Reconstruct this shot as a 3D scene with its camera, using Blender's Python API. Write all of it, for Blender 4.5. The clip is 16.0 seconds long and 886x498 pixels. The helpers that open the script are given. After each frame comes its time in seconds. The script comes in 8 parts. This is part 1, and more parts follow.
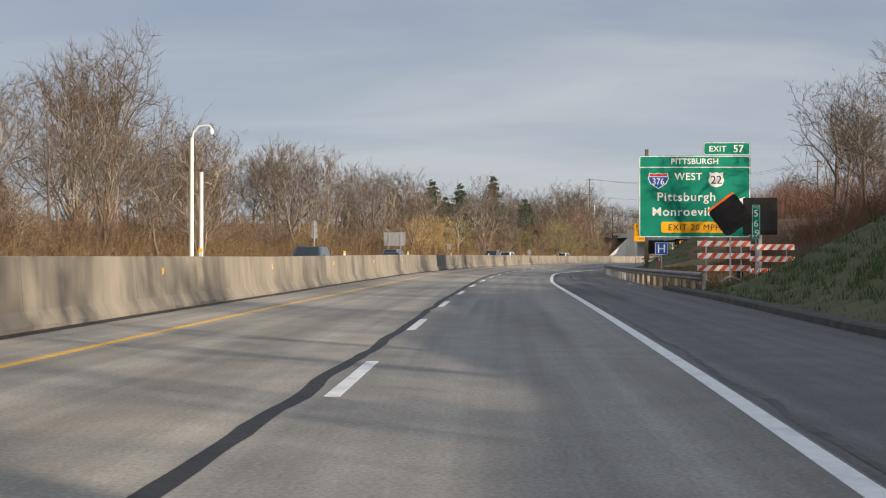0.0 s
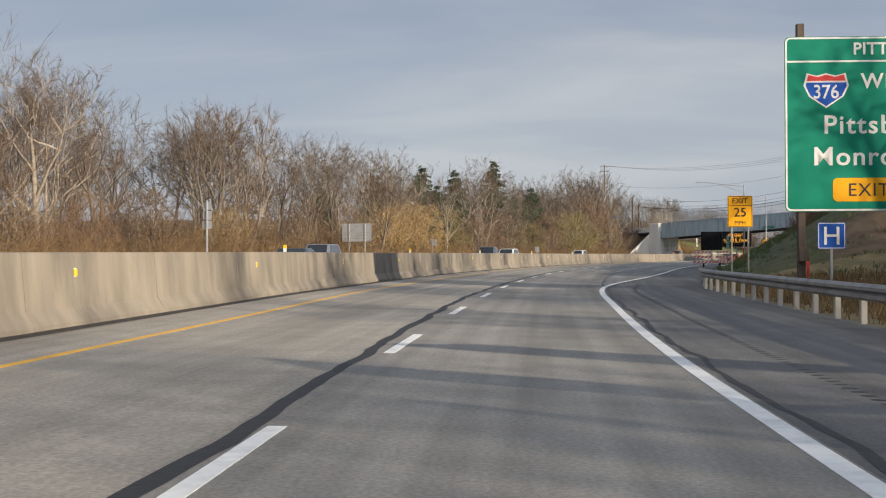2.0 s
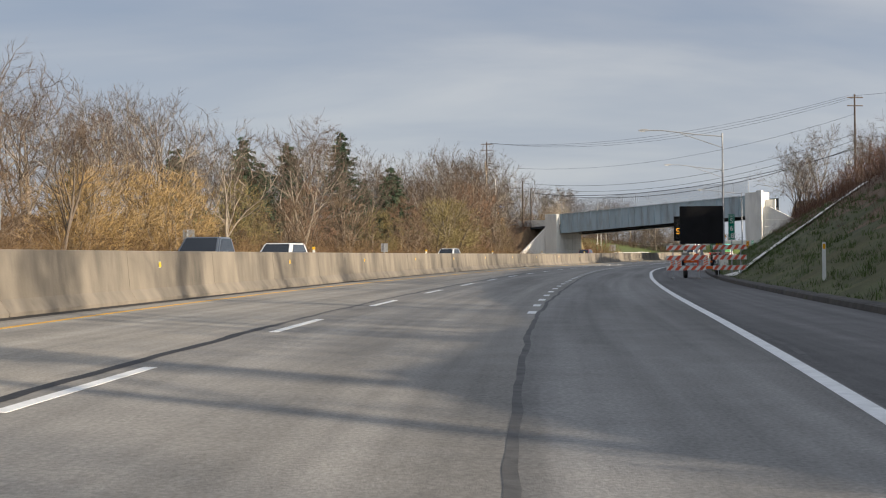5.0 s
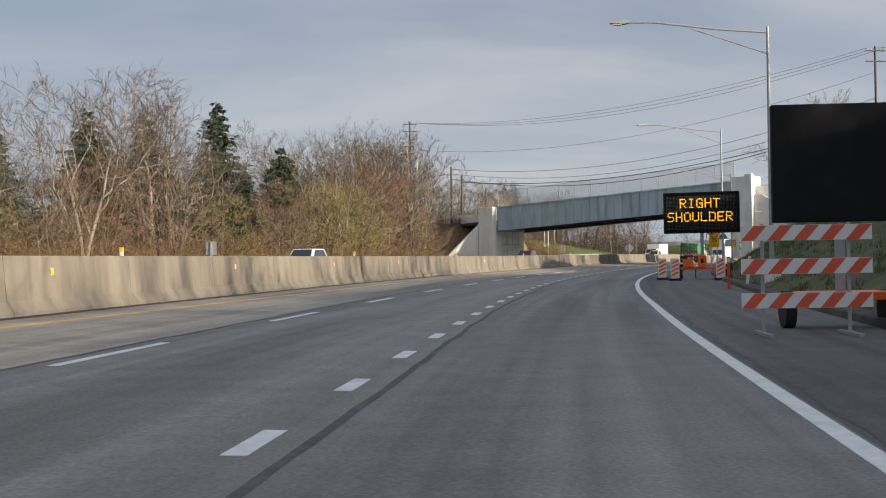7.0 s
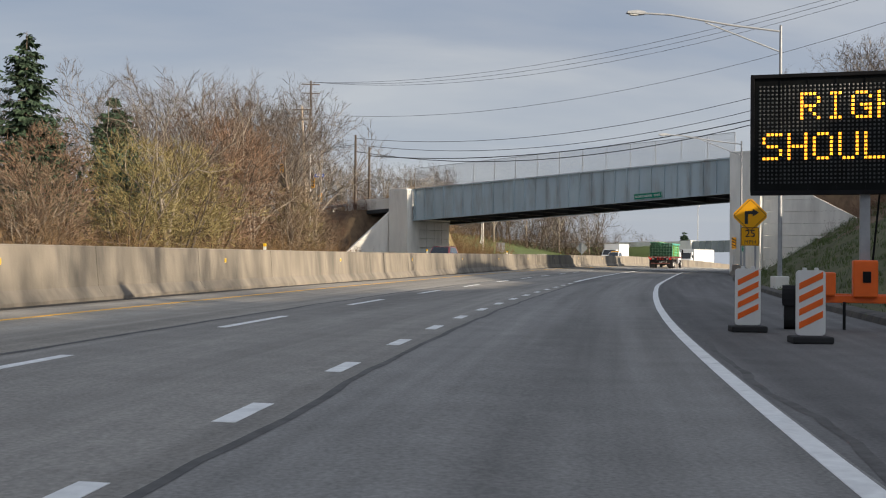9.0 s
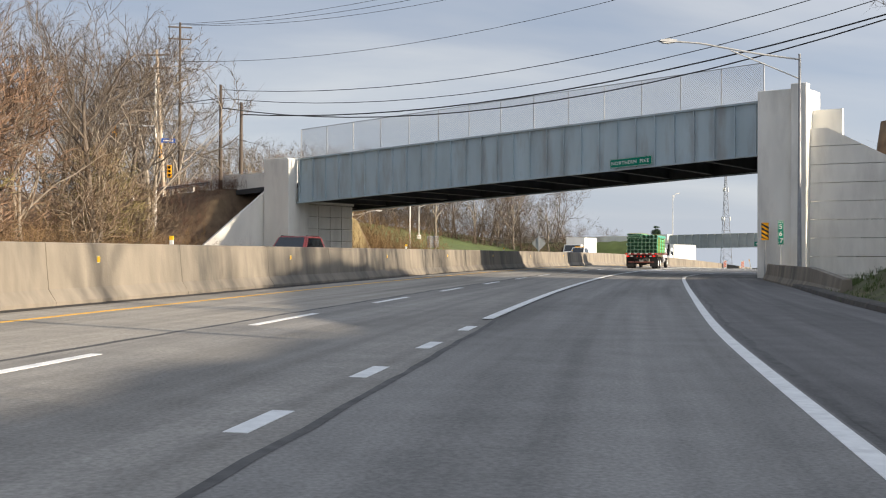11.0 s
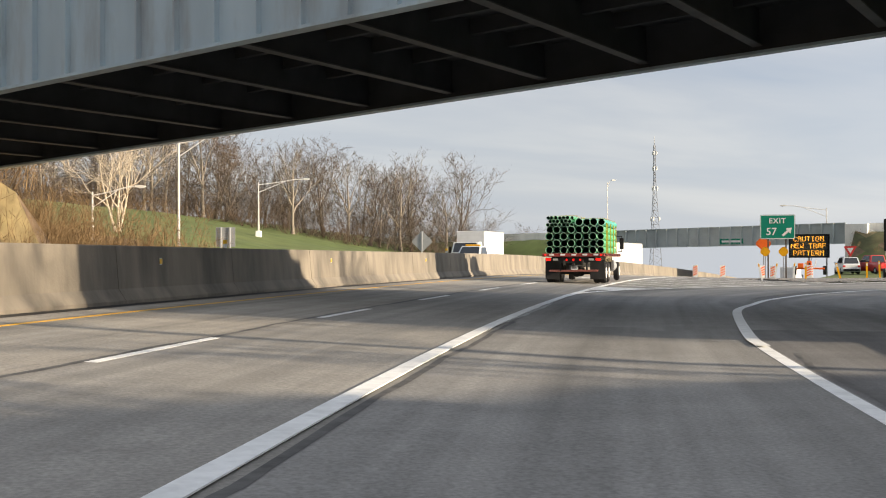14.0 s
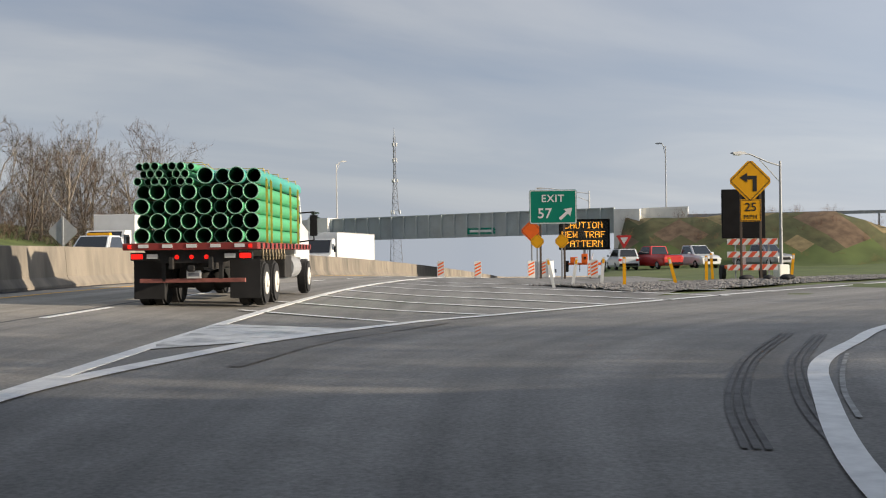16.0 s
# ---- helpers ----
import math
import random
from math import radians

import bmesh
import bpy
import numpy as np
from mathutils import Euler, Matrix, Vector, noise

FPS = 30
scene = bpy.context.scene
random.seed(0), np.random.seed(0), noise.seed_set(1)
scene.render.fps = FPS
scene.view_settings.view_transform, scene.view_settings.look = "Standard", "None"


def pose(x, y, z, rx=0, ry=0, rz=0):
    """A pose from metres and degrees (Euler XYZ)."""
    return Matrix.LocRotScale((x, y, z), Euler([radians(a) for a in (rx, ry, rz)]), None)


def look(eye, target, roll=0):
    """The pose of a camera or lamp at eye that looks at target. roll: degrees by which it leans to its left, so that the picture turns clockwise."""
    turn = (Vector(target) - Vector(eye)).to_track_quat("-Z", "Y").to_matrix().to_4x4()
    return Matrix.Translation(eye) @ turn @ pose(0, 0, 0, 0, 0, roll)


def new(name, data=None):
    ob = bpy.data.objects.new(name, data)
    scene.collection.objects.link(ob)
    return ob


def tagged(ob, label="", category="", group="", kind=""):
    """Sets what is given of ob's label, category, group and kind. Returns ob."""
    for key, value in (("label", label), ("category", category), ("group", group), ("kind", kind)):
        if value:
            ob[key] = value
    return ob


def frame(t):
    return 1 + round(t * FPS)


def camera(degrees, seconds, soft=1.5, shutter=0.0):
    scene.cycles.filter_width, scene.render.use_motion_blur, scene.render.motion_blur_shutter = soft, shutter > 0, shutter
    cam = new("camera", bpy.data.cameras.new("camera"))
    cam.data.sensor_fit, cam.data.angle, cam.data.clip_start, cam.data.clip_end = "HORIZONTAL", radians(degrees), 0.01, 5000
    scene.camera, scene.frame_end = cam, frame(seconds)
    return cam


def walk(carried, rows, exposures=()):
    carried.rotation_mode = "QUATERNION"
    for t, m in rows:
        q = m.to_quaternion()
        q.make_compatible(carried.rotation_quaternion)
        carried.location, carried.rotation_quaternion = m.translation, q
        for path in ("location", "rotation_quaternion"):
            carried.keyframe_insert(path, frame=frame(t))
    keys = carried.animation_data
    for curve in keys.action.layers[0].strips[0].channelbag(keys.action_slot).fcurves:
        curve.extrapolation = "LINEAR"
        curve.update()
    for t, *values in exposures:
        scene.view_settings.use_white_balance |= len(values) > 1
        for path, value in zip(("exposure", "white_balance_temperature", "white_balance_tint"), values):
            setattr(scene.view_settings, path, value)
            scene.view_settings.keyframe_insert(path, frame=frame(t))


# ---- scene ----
cam = camera(42.5, 16.0, soft=1.1, shutter=0.03)
PATH = [
    (0.0, look((-0.032, 0.000, 1.286), (0.129, 99.997, 1.986), 0.11)),
    (0.5, look((0.619, 11.025, 1.285), (0.702, 111.022, 2.004), 0.21)),
    (1.0, look((1.262, 22.059, 1.289), (1.157, 122.056, 2.109), 0.12)),
    (1.5, look((1.984, 33.083, 1.286), (1.554, 133.081, 1.775), 0.02)),
    (2.0, look((2.792, 44.146, 1.280), (2.589, 144.144, 1.918), -0.26)),
    (2.5, look((3.760, 55.168, 1.280), (3.708, 155.167, 1.726), -0.05)),
    (3.0, look((4.867, 66.042, 1.278), (5.517, 166.040, 1.745), 0.15)),
    (3.5, look((6.222, 76.721, 1.297), (8.528, 176.693, 1.901), -0.27)),
    (4.0, look((7.845, 87.324, 1.281), (13.331, 187.172, 1.941), -0.75)),
    (4.5, look((9.717, 97.752, 1.276), (17.661, 197.434, 1.927), -0.68)),
    (5.0, look((11.839, 108.055, 1.264), (21.738, 207.561, 1.966), -0.67)),
    (5.2, look((12.744, 112.171, 1.256), (23.339, 211.603, 2.172), -0.58)),
    (7.3, look((23.591, 154.465, 1.278), (38.676, 253.317, 2.205), -0.56)),
    (7.5, look((24.639, 158.447, 1.281), (40.201, 257.226, 2.022), -0.05)),
    (8.0, look((27.324, 168.372, 1.283), (43.772, 267.008, 1.899), -0.08)),
    (8.5, look((30.123, 178.279, 1.286), (47.799, 276.702, 1.974), 0.23)),
    (9.0, look((33.088, 188.127, 1.284), (52.006, 286.318, 2.020), 0.35)),
    (9.2, look((34.302, 191.972, 1.283), (53.672, 290.074, 2.164), 0.20)),
    (11.3, look((46.894, 227.727, 1.271), (69.688, 325.094, 1.646), 0.18)),
    (11.5, look((48.184, 231.044, 1.274), (71.431, 328.304, 1.503), 0.17)),
    (12.0, look((51.464, 239.242, 1.278), (75.180, 336.388, 1.675), 0.28)),
    (12.5, look((54.735, 247.267, 1.286), (79.116, 344.247, 1.902), 0.16)),
    (13.0, look((57.981, 255.096, 1.290), (83.576, 351.764, 1.875), 0.12)),
    (13.5, look((61.289, 262.669, 1.282), (88.189, 358.980, 2.110), 0.07)),
    (14.0, look((64.388, 270.091, 1.287), (92.762, 365.978, 2.184), -0.18)),
    (14.5, look((67.476, 277.142, 1.270), (98.095, 372.339, 1.461), 0.68)),
    (15.0, look((70.913, 283.652, 1.282), (104.419, 377.870, 1.822), -0.10)),
    (15.5, look((74.439, 289.745, 1.284), (113.954, 381.606, 1.691), -0.62)),
    (16.0, look((78.128, 295.582, 1.277), (127.153, 382.740, 1.546), -0.70)),
]
walk(cam, PATH, [(0, 0.56, 6500, 10), (9.2, 0.56, 6500, 10), (11.3, 0.86, 6500, 10), (13.5, 0.86, 6700, 10), (14.0, 0.92, 6900, 10), (14.6, 0.98, 7000, 10), (15.05, 0.84, 6600, 10), (15.5, 0.58, 6500, 10), (16, 0.48, 6500, 10)])


# ---- sky and sun ----
SUN_AZ, SUN_EL = 130.0, 14.5      # degrees clockwise from +y, degrees above the horizon


def build_world():
    w = bpy.data.worlds.new("sky")
    scene.world = w
    w.use_nodes = True
    nt = w.node_tree
    nt.nodes.clear()
    out = nt.nodes.new("ShaderNodeOutputWorld")
    bg = nt.nodes.new("ShaderNodeBackground")
    sky = nt.nodes.new("ShaderNodeTexSky")
    sky.sky_type = "NISHITA"
    sky.sun_disc = False
    sky.sun_elevation = radians(SUN_EL)
    sky.sun_rotation = radians(SUN_AZ)
    sky.air_density, sky.dust_density, sky.ozone_density = 1.0, 1.5, 1.5
    gain = nt.nodes.new("ShaderNodeVectorMath")
    gain.operation = "SCALE"
    gain.inputs["Scale"].default_value = 0.12
    nt.links.new(sky.outputs[0], gain.inputs[0])
    tc = nt.nodes.new("ShaderNodeTexCoord")
    sep = nt.nodes.new("ShaderNodeSeparateXYZ")
    nt.links.new(tc.outputs["Generated"], sep.inputs[0])
    # clouds lie on a flat layer: direction divided by its height
    zz = nt.nodes.new("ShaderNodeMath")
    zz.operation = "MAXIMUM"
    zz.inputs[1].default_value = 0.03
    nt.links.new(sep.outputs[2], zz.inputs[0])
    za = nt.nodes.new("ShaderNodeMath")
    za.operation = "ADD"
    za.inputs[1].default_value = 0.12
    nt.links.new(zz.outputs[0], za.inputs[0])
    div = nt.nodes.new("ShaderNodeVectorMath")
    div.operation = "DIVIDE"
    cmb = nt.nodes.new("ShaderNodeCombineXYZ")
    for i in range(3):
        nt.links.new(za.outputs[0], cmb.inputs[i])
    nt.links.new(tc.outputs["Generated"], div.inputs[0])
    nt.links.new(cmb.outputs[0], div.inputs[1])
    mp = nt.nodes.new("ShaderNodeMapping")
    mp.inputs["Scale"].default_value = (0.55, 1.0, 0.0)
    mp.inputs["Rotation"].default_value = (0, 0, 0.5)
    nt.links.new(div.outputs[0], mp.inputs[0])
    n1 = nt.nodes.new("ShaderNodeTexNoise")
    n1.inputs["Scale"].default_value = 0.75
    n1.inputs["Detail"].default_value = 7
    n1.inputs["Roughness"].default_value = 0.5
    n1.inputs["Distortion"].default_value = 0.4
    nt.links.new(mp.outputs[0], n1.inputs["Vector"])
    r1 = nt.nodes.new("ShaderNodeValToRGB")
    el = r1.color_ramp.elements
    el[0].position, el[0].color = 0.36, (0.297, 0.358, 0.470, 1)
    el[1].position, el[1].color = 0.64, (0.530, 0.550, 0.590, 1)
    mid = r1.color_ramp.elements.new(0.5)
    mid.color = (0.385, 0.426, 0.508, 1)
    nt.links.new(n1.outputs[0], r1.inputs[0])
    # paler towards the horizon
    hz = nt.nodes.new("ShaderNodeMapRange")
    hz.inputs[1].default_value, hz.inputs[2].default_value = 0.0, 0.20
    hz.inputs[3].default_value, hz.inputs[4].default_value = 0.62, 0.0
    nt.links.new(sep.outputs[2], hz.inputs[0])
    mx = nt.nodes.new("ShaderNodeMix")
    mx.data_type = "RGBA"
    nt.links.new(hz.outputs[0], mx.inputs["Factor"])
    nt.links.new(r1.outputs[0], mx.inputs[6])
    mx.inputs[7].default_value = (0.56, 0.60, 0.66, 1)
    # gaps between the clouds show the clear sky
    mx2 = nt.nodes.new("ShaderNodeMix")
    mx2.data_type = "RGBA"
    mx2.inputs["Factor"].default_value = 0.86
    nt.links.new(gain.outputs[0], mx2.inputs[6])
    nt.links.new(mx.outputs[2], mx2.inputs[7])
    # the cloud layer is brighter round the low sun
    dot = nt.nodes.new("ShaderNodeVectorMath")
    dot.operation = "DOT_PRODUCT"
    a, e = radians(SUN_AZ), radians(SUN_EL)
    dot.inputs[1].default_value = (math.sin(a) * math.cos(e), math.cos(a) * math.cos(e), math.sin(e))
    nt.links.new(tc.outputs["Generated"], dot.inputs[0])
    gl = nt.nodes.new("ShaderNodeMapRange")
    gl.interpolation_type = "SMOOTHSTEP"
    gl.inputs[1].default_value, gl.inputs[2].default_value = -0.35, 1.0
    gl.inputs[3].default_value, gl.inputs[4].default_value = 1.0, 1.7
    nt.links.new(dot.outputs["Value"], gl.inputs[0])
    sc = nt.nodes.new("ShaderNodeVectorMath")
    sc.operation = "SCALE"
    nt.links.new(mx2.outputs[2], sc.inputs[0])
    # the cloud deck is duller overhead
    up = nt.nodes.new("ShaderNodeMapRange")
    up.interpolation_type = "SMOOTHSTEP"
    up.inputs[1].default_value, up.inputs[2].default_value = 0.25, 0.9
    up.inputs[3].default_value, up.inputs[4].default_value = 1.0, 0.9
    nt.links.new(sep.outputs[2], up.inputs[0])
    both = nt.nodes.new("ShaderNodeMath")
    both.operation = "MULTIPLY"
    nt.links.new(gl.outputs[0], both.inputs[0])
    nt.links.new(up.outputs[0], both.inputs[1])
    nt.links.new(both.outputs[0], sc.inputs["Scale"])
    nt.links.new(sc.outputs[0], bg.inputs[0])
    bg.inputs[1].default_value = 0.68
    nt.links.new(bg.outputs[0], out.inputs[0])


build_world()
sun = new("sun", bpy.data.lights.new("sun", "SUN"))
sun.data.energy, sun.data.angle, sun.data.color = 5.0, radians(0.6), (1.0, 0.86, 0.68)
_a, _e = radians(SUN_AZ), radians(SUN_EL)
SUN_AT = Vector((math.sin(_a) * math.cos(_e), math.cos(_a) * math.cos(_e), math.sin(_e)))
sun.matrix_world = look(SUN_AT * 300, (0, 0, 0))


# ---- materials ----
MATS = {}


def mat(name, color, rough=0.7, metal=0.0, vary=0.12, scale=3.0, stain=0.0, stain_scale=0.35, stain_color=(0.05, 0.045, 0.04),
        bump=0.0, bump_scale=40.0, emit=0.0, spec=0.4, stretch=(1, 1, 1), alpha=1.0, island=0.0, trans=0.0, coat=0.0):
    """A procedural surface: base colour with grain and stains at two scales, roughness and relief."""
    if name in MATS:
        return MATS[name]
    m = bpy.data.materials.new(name)
    m.use_nodes = True
    nt = m.node_tree
    b = nt.nodes["Principled BSDF"]
    b.inputs["Roughness"].default_value = rough
    b.inputs["Metallic"].default_value = metal
    b.inputs["Specular IOR Level"].default_value = spec
    b.inputs["Coat Weight"].default_value = coat
    b.inputs["Transmission Weight"].default_value = trans
    tc = nt.nodes.new("ShaderNodeTexCoord")
    mp = nt.nodes.new("ShaderNodeMapping")
    mp.inputs["Scale"].default_value = stretch
    nt.links.new(tc.outputs["Object"], mp.inputs[0])
    n1 = nt.nodes.new("ShaderNodeTexNoise")
    n1.inputs["Scale"].default_value, n1.inputs["Detail"].default_value = scale, 6
    nt.links.new(mp.outputs[0], n1.inputs["Vector"])
    lo = [c * (1 - vary) for c in color]
    hi = [min(1, c * (1 + vary)) for c in color]
    r = nt.nodes.new("ShaderNodeValToRGB")
    r.color_ramp.elements[0].position, r.color_ramp.elements[1].position = 0.3, 0.7
    r.color_ramp.elements[0].color, r.color_ramp.elements[1].color = (*lo, 1), (*hi, 1)
    nt.links.new(n1.outputs[0], r.inputs[0])
    col = r.outputs[0]
    if stain > 0:
        n2 = nt.nodes.new("ShaderNodeTexNoise")
        n2.inputs["Scale"].default_value, n2.inputs["Detail"].default_value = stain_scale, 5
        n2.inputs["Roughness"].default_value = 0.62
        nt.links.new(mp.outputs[0], n2.inputs["Vector"])
        mr = nt.nodes.new("ShaderNodeMapRange")
        mr.inputs[1].default_value, mr.inputs[2].default_value = 0.48, 0.70
        mr.inputs[3].default_value, mr.inputs[4].default_value = 0.0, stain
        nt.links.new(n2.outputs[0], mr.inputs[0])
        mx = nt.nodes.new("ShaderNodeMix")
        mx.data_type = "RGBA"
        nt.links.new(mr.outputs[0], mx.inputs["Factor"])
        nt.links.new(col, mx.inputs[6])
        mx.inputs[7].default_value = (*stain_color, 1)
        col = mx.outputs[2]
    if island > 0:
        g = nt.nodes.new("ShaderNodeNewGeometry")
        oi = nt.nodes.new("ShaderNodeObjectInfo")
        ad = nt.nodes.new("ShaderNodeMath")
        ad.operation = "ADD"
        nt.links.new(g.outputs["Random Per Island"], ad.inputs[0])
        nt.links.new(oi.outputs["Random"], ad.inputs[1])
        mr = nt.nodes.new("ShaderNodeMapRange")
        mr.inputs[2].default_value = 2.0
        mr.inputs[3].default_value, mr.inputs[4].default_value = 1 - island, 1 + island
        nt.links.new(ad.outputs[0], mr.inputs[0])
        sc = nt.nodes.new("ShaderNodeVectorMath")
        sc.operation = "SCALE"
        nt.links.new(col, sc.inputs[0])
        nt.links.new(mr.outputs[0], sc.inputs["Scale"])
        col = sc.outputs[0]
    nt.links.new(col, b.inputs["Base Color"])
    if bump > 0:
        n3 = nt.nodes.new("ShaderNodeTexNoise")
        n3.inputs["Scale"].default_value, n3.inputs["Detail"].default_value = bump_scale, 4
        nt.links.new(tc.outputs["Object"], n3.inputs["Vector"])
        bp = nt.nodes.new("ShaderNodeBump")
        bp.inputs["Strength"].default_value, bp.inputs["Distance"].default_value = bump, 0.02
        nt.links.new(n3.outputs[0], bp.inputs["Height"])
        nt.links.new(bp.outputs[0], b.inputs["Normal"])
    if emit > 0:
        b.inputs["Emission Color"].default_value = (*color, 1)
        b.inputs["Emission Strength"].default_value = emit
    MATS[name] = m
    return m


def road_mat(name, color, rough, paths=0.07, streak=0.16, patch=0.22):
    """Worn asphalt: aggregate grain, streaks along the lane, wheel paths and old patches, in lane coordinates."""
    m = bpy.data.materials.new(name)
    m.use_nodes = True
    nt = m.node_tree
    b = nt.nodes["Principled BSDF"]
    b.inputs["Roughness"].default_value = rough
    b.inputs["Specular IOR Level"].default_value = 0.3
    at = nt.nodes.new("ShaderNodeAttribute")
    at.attribute_name = "lane"
    tc = nt.nodes.new("ShaderNodeTexCoord")

    def noise_of(source, scale, stretch, detail=5):
        mp = nt.nodes.new("ShaderNodeMapping")
        mp.inputs["Scale"].default_value = stretch
        nt.links.new(source, mp.inputs[0])
        n = nt.nodes.new("ShaderNodeTexNoise")
        n.inputs["Scale"].default_value, n.inputs["Detail"].default_value = scale, detail
        nt.links.new(mp.outputs[0], n.inputs["Vector"])
        return n.outputs[0]

    def ranged(source, lo, hi, a, b2):
        r = nt.nodes.new("ShaderNodeMapRange")
        for i, v in ((1, lo), (2, hi), (3, a), (4, b2)):
            r.inputs[i].default_value = v
        nt.links.new(source, r.inputs[0])
        return r.outputs[0]

    def times(a, b2):
        k = nt.nodes.new("ShaderNodeMath")
        k.operation = "MULTIPLY"
        nt.links.new(a, k.inputs[0])
        nt.links.new(b2, k.inputs[1])
        return k.outputs[0]
    grain = ranged(noise_of(tc.outputs["Object"], 26, (1, 1, 1), 6), 0.3, 0.7, 0.78, 1.22)
    blotch = ranged(noise_of(tc.outputs["Object"], 1.3, (1, 1, 1), 6), 0.3, 0.7, 1 - streak * 0.6, 1 + streak * 0.6)
    long = ranged(noise_of(at.outputs["Vector"], 1.0, (3.0, 0.05, 1), 6), 0.3, 0.7, 1 - streak, 1 + streak)
    old = ranged(noise_of(at.outputs["Vector"], 1.0, (0.45, 0.035, 1), 3), 0.5, 0.62, 1.0, 1 - patch)
    sp = nt.nodes.new("ShaderNodeSeparateXYZ")
    nt.links.new(at.outputs["Vector"], sp.inputs[0])
    ph = ranged(sp.outputs[0], 0, 1.83, 0, 2 * math.pi)
    ph.node.clamp = False
    cs = nt.nodes.new("ShaderNodeMath")
    cs.operation = "COSINE"
    nt.links.new(ph, cs.inputs[0])
    worn = ranged(cs.outputs[0], -1, 1, 1 + paths, 1 - paths)
    k = times(times(times(grain, blotch), times(long, old)), worn)
    sc = nt.nodes.new("ShaderNodeVectorMath")
    sc.operation = "SCALE"
    sc.inputs[0].default_value = color
    nt.links.new(k, sc.inputs["Scale"])
    nt.links.new(sc.outputs[0], b.inputs["Base Color"])
    bp = nt.nodes.new("ShaderNodeBump")
    bp.inputs["Strength"].default_value, bp.inputs["Distance"].default_value = 0.4, 0.01
    nt.links.new(noise_of(tc.outputs["Object"], 60, (1, 1, 1), 3), bp.inputs["Height"])
    nt.links.new(bp.outputs[0], b.inputs["Normal"])
    return m


M_LANE = road_mat("worn_lane_asphalt", (0.278, 0.262, 0.236), 0.84)
M_EXIT = road_mat("darker_exit_lane_asphalt", (0.240, 0.232, 0.218), 0.84)
# worn asphalt again, paled and warmed for sun on the left lanes
M_PALE = road_mat("sun_paled_worn_asphalt", (0.325, 0.298, 0.256), 0.85)
M_SHOULDER = road_mat("dark_shoulder_asphalt", (0.155, 0.150, 0.145), 0.86, 0.0, 0.2, 0.25)
M_SEAL = mat("tar_crack_seal", (0.033, 0.032, 0.033), 0.6, spec=0.25, vary=0.25, scale=6, bump=0.2, bump_scale=20)
M_SEALF = mat("faded_crack_seal", (0.095, 0.092, 0.088), 0.7, spec=0.25, vary=0.3, scale=5, stain=0.5, stain_scale=1.2, stain_color=(0.17, 0.165, 0.155), bump=0.2, bump_scale=20)
M_WHITE = mat("white_road_paint", (0.82, 0.82, 0.80), 0.6, vary=0.08, scale=8, stain=0.3, stain_scale=2.2, stain_color=(0.30, 0.30, 0.29))
M_TRACE = mat("worn_paint_trace", (0.42, 0.42, 0.41), 0.7, vary=0.3, scale=5, stain=0.85, stain_scale=1.6, stain_color=(0.20, 0.195, 0.185))
M_YELLOW = mat("yellow_road_paint", (0.74, 0.40, 0.03), 0.6, vary=0.10, scale=8, stain=0.4, stain_scale=2.0, stain_color=(0.30, 0.22, 0.10))
M_CONC = mat("weathered_barrier_concrete", (0.222, 0.193, 0.154), 0.85, vary=0.2, scale=1.6, stain=0.95, stain_scale=0.5, stain_color=(0.085, 0.078, 0.068), bump=0.3, bump_scale=14, stretch=(1, 1, 0.28))
M_ABUT = mat("pale_abutment_concrete", (0.80, 0.78, 0.72), 0.85, vary=0.08, scale=0.8, stain=0.4, stain_scale=0.5, stain_color=(0.33, 0.31, 0.28), bump=0.25, bump_scale=10, stretch=(1, 1, 0.3))
M_STEEL = mat("blue_grey_bridge_paint", (0.390, 0.475, 0.515), 0.5, vary=0.10, scale=0.8, stain=0.55, stain_scale=1.1, stain_color=(0.25, 0.235, 0.215), bump=0.08, bump_scale=5, stretch=(1, 1, 0.22))
# dark colour stands in for the shade under the bridge decks
M_UNDER = mat("shade_dark_underside", (0.055, 0.057, 0.060), 0.8, vary=0.2, scale=1)
M_GALV = mat("galvanised_steel", (0.34, 0.35, 0.36), 0.6, 0.3, vary=0.12, scale=5, stain=0.25, stain_scale=1.5, stain_color=(0.2, 0.19, 0.18))
M_RUSTY = mat("weathered_rail_steel", (0.30, 0.29, 0.28), 0.55, 0.5, vary=0.2, scale=3, stain=0.5, stain_scale=1.2, stain_color=(0.12, 0.08, 0.05))
M_POLEW = mat("pale_painted_pole", (0.62, 0.60, 0.56), 0.5, vary=0.06, scale=2, stain=0.2, stain_scale=1.0, stain_color=(0.35, 0.27, 0.18))
M_WOODP = mat("weathered_pole_wood", (0.095, 0.074, 0.058), 0.9, vary=0.2, scale=5, stretch=(1, 1, 0.1), bump=0.2)
M_CABLE = mat("black_cable", (0.02, 0.02, 0.022), 0.6)
M_GREEN = mat("green_sign_sheeting", (0.004, 0.190, 0.122), 0.65, spec=0.15, vary=0.05, scale=1.5, stain=0.2, stain_scale=0.8, stain_color=(0.02, 0.17, 0.11))
M_SIGNW = mat("white_sign_sheeting", (0.66, 0.66, 0.64), 0.65, spec=0.15, vary=0.04)
M_SIGNY = mat("yellow_sign_sheeting", (0.72, 0.34, 0.010), 0.65, vary=0.05, spec=0.15)
M_BLUE = mat("blue_sign_sheeting", (0.015, 0.08, 0.36), 0.65, vary=0.05, spec=0.15)
M_REDS = mat("red_sheeting", (0.55, 0.035, 0.03), 0.4, vary=0.08)
M_ORANGE = mat("safety_orange", (0.80, 0.13, 0.012), 0.45, vary=0.08, scale=4)
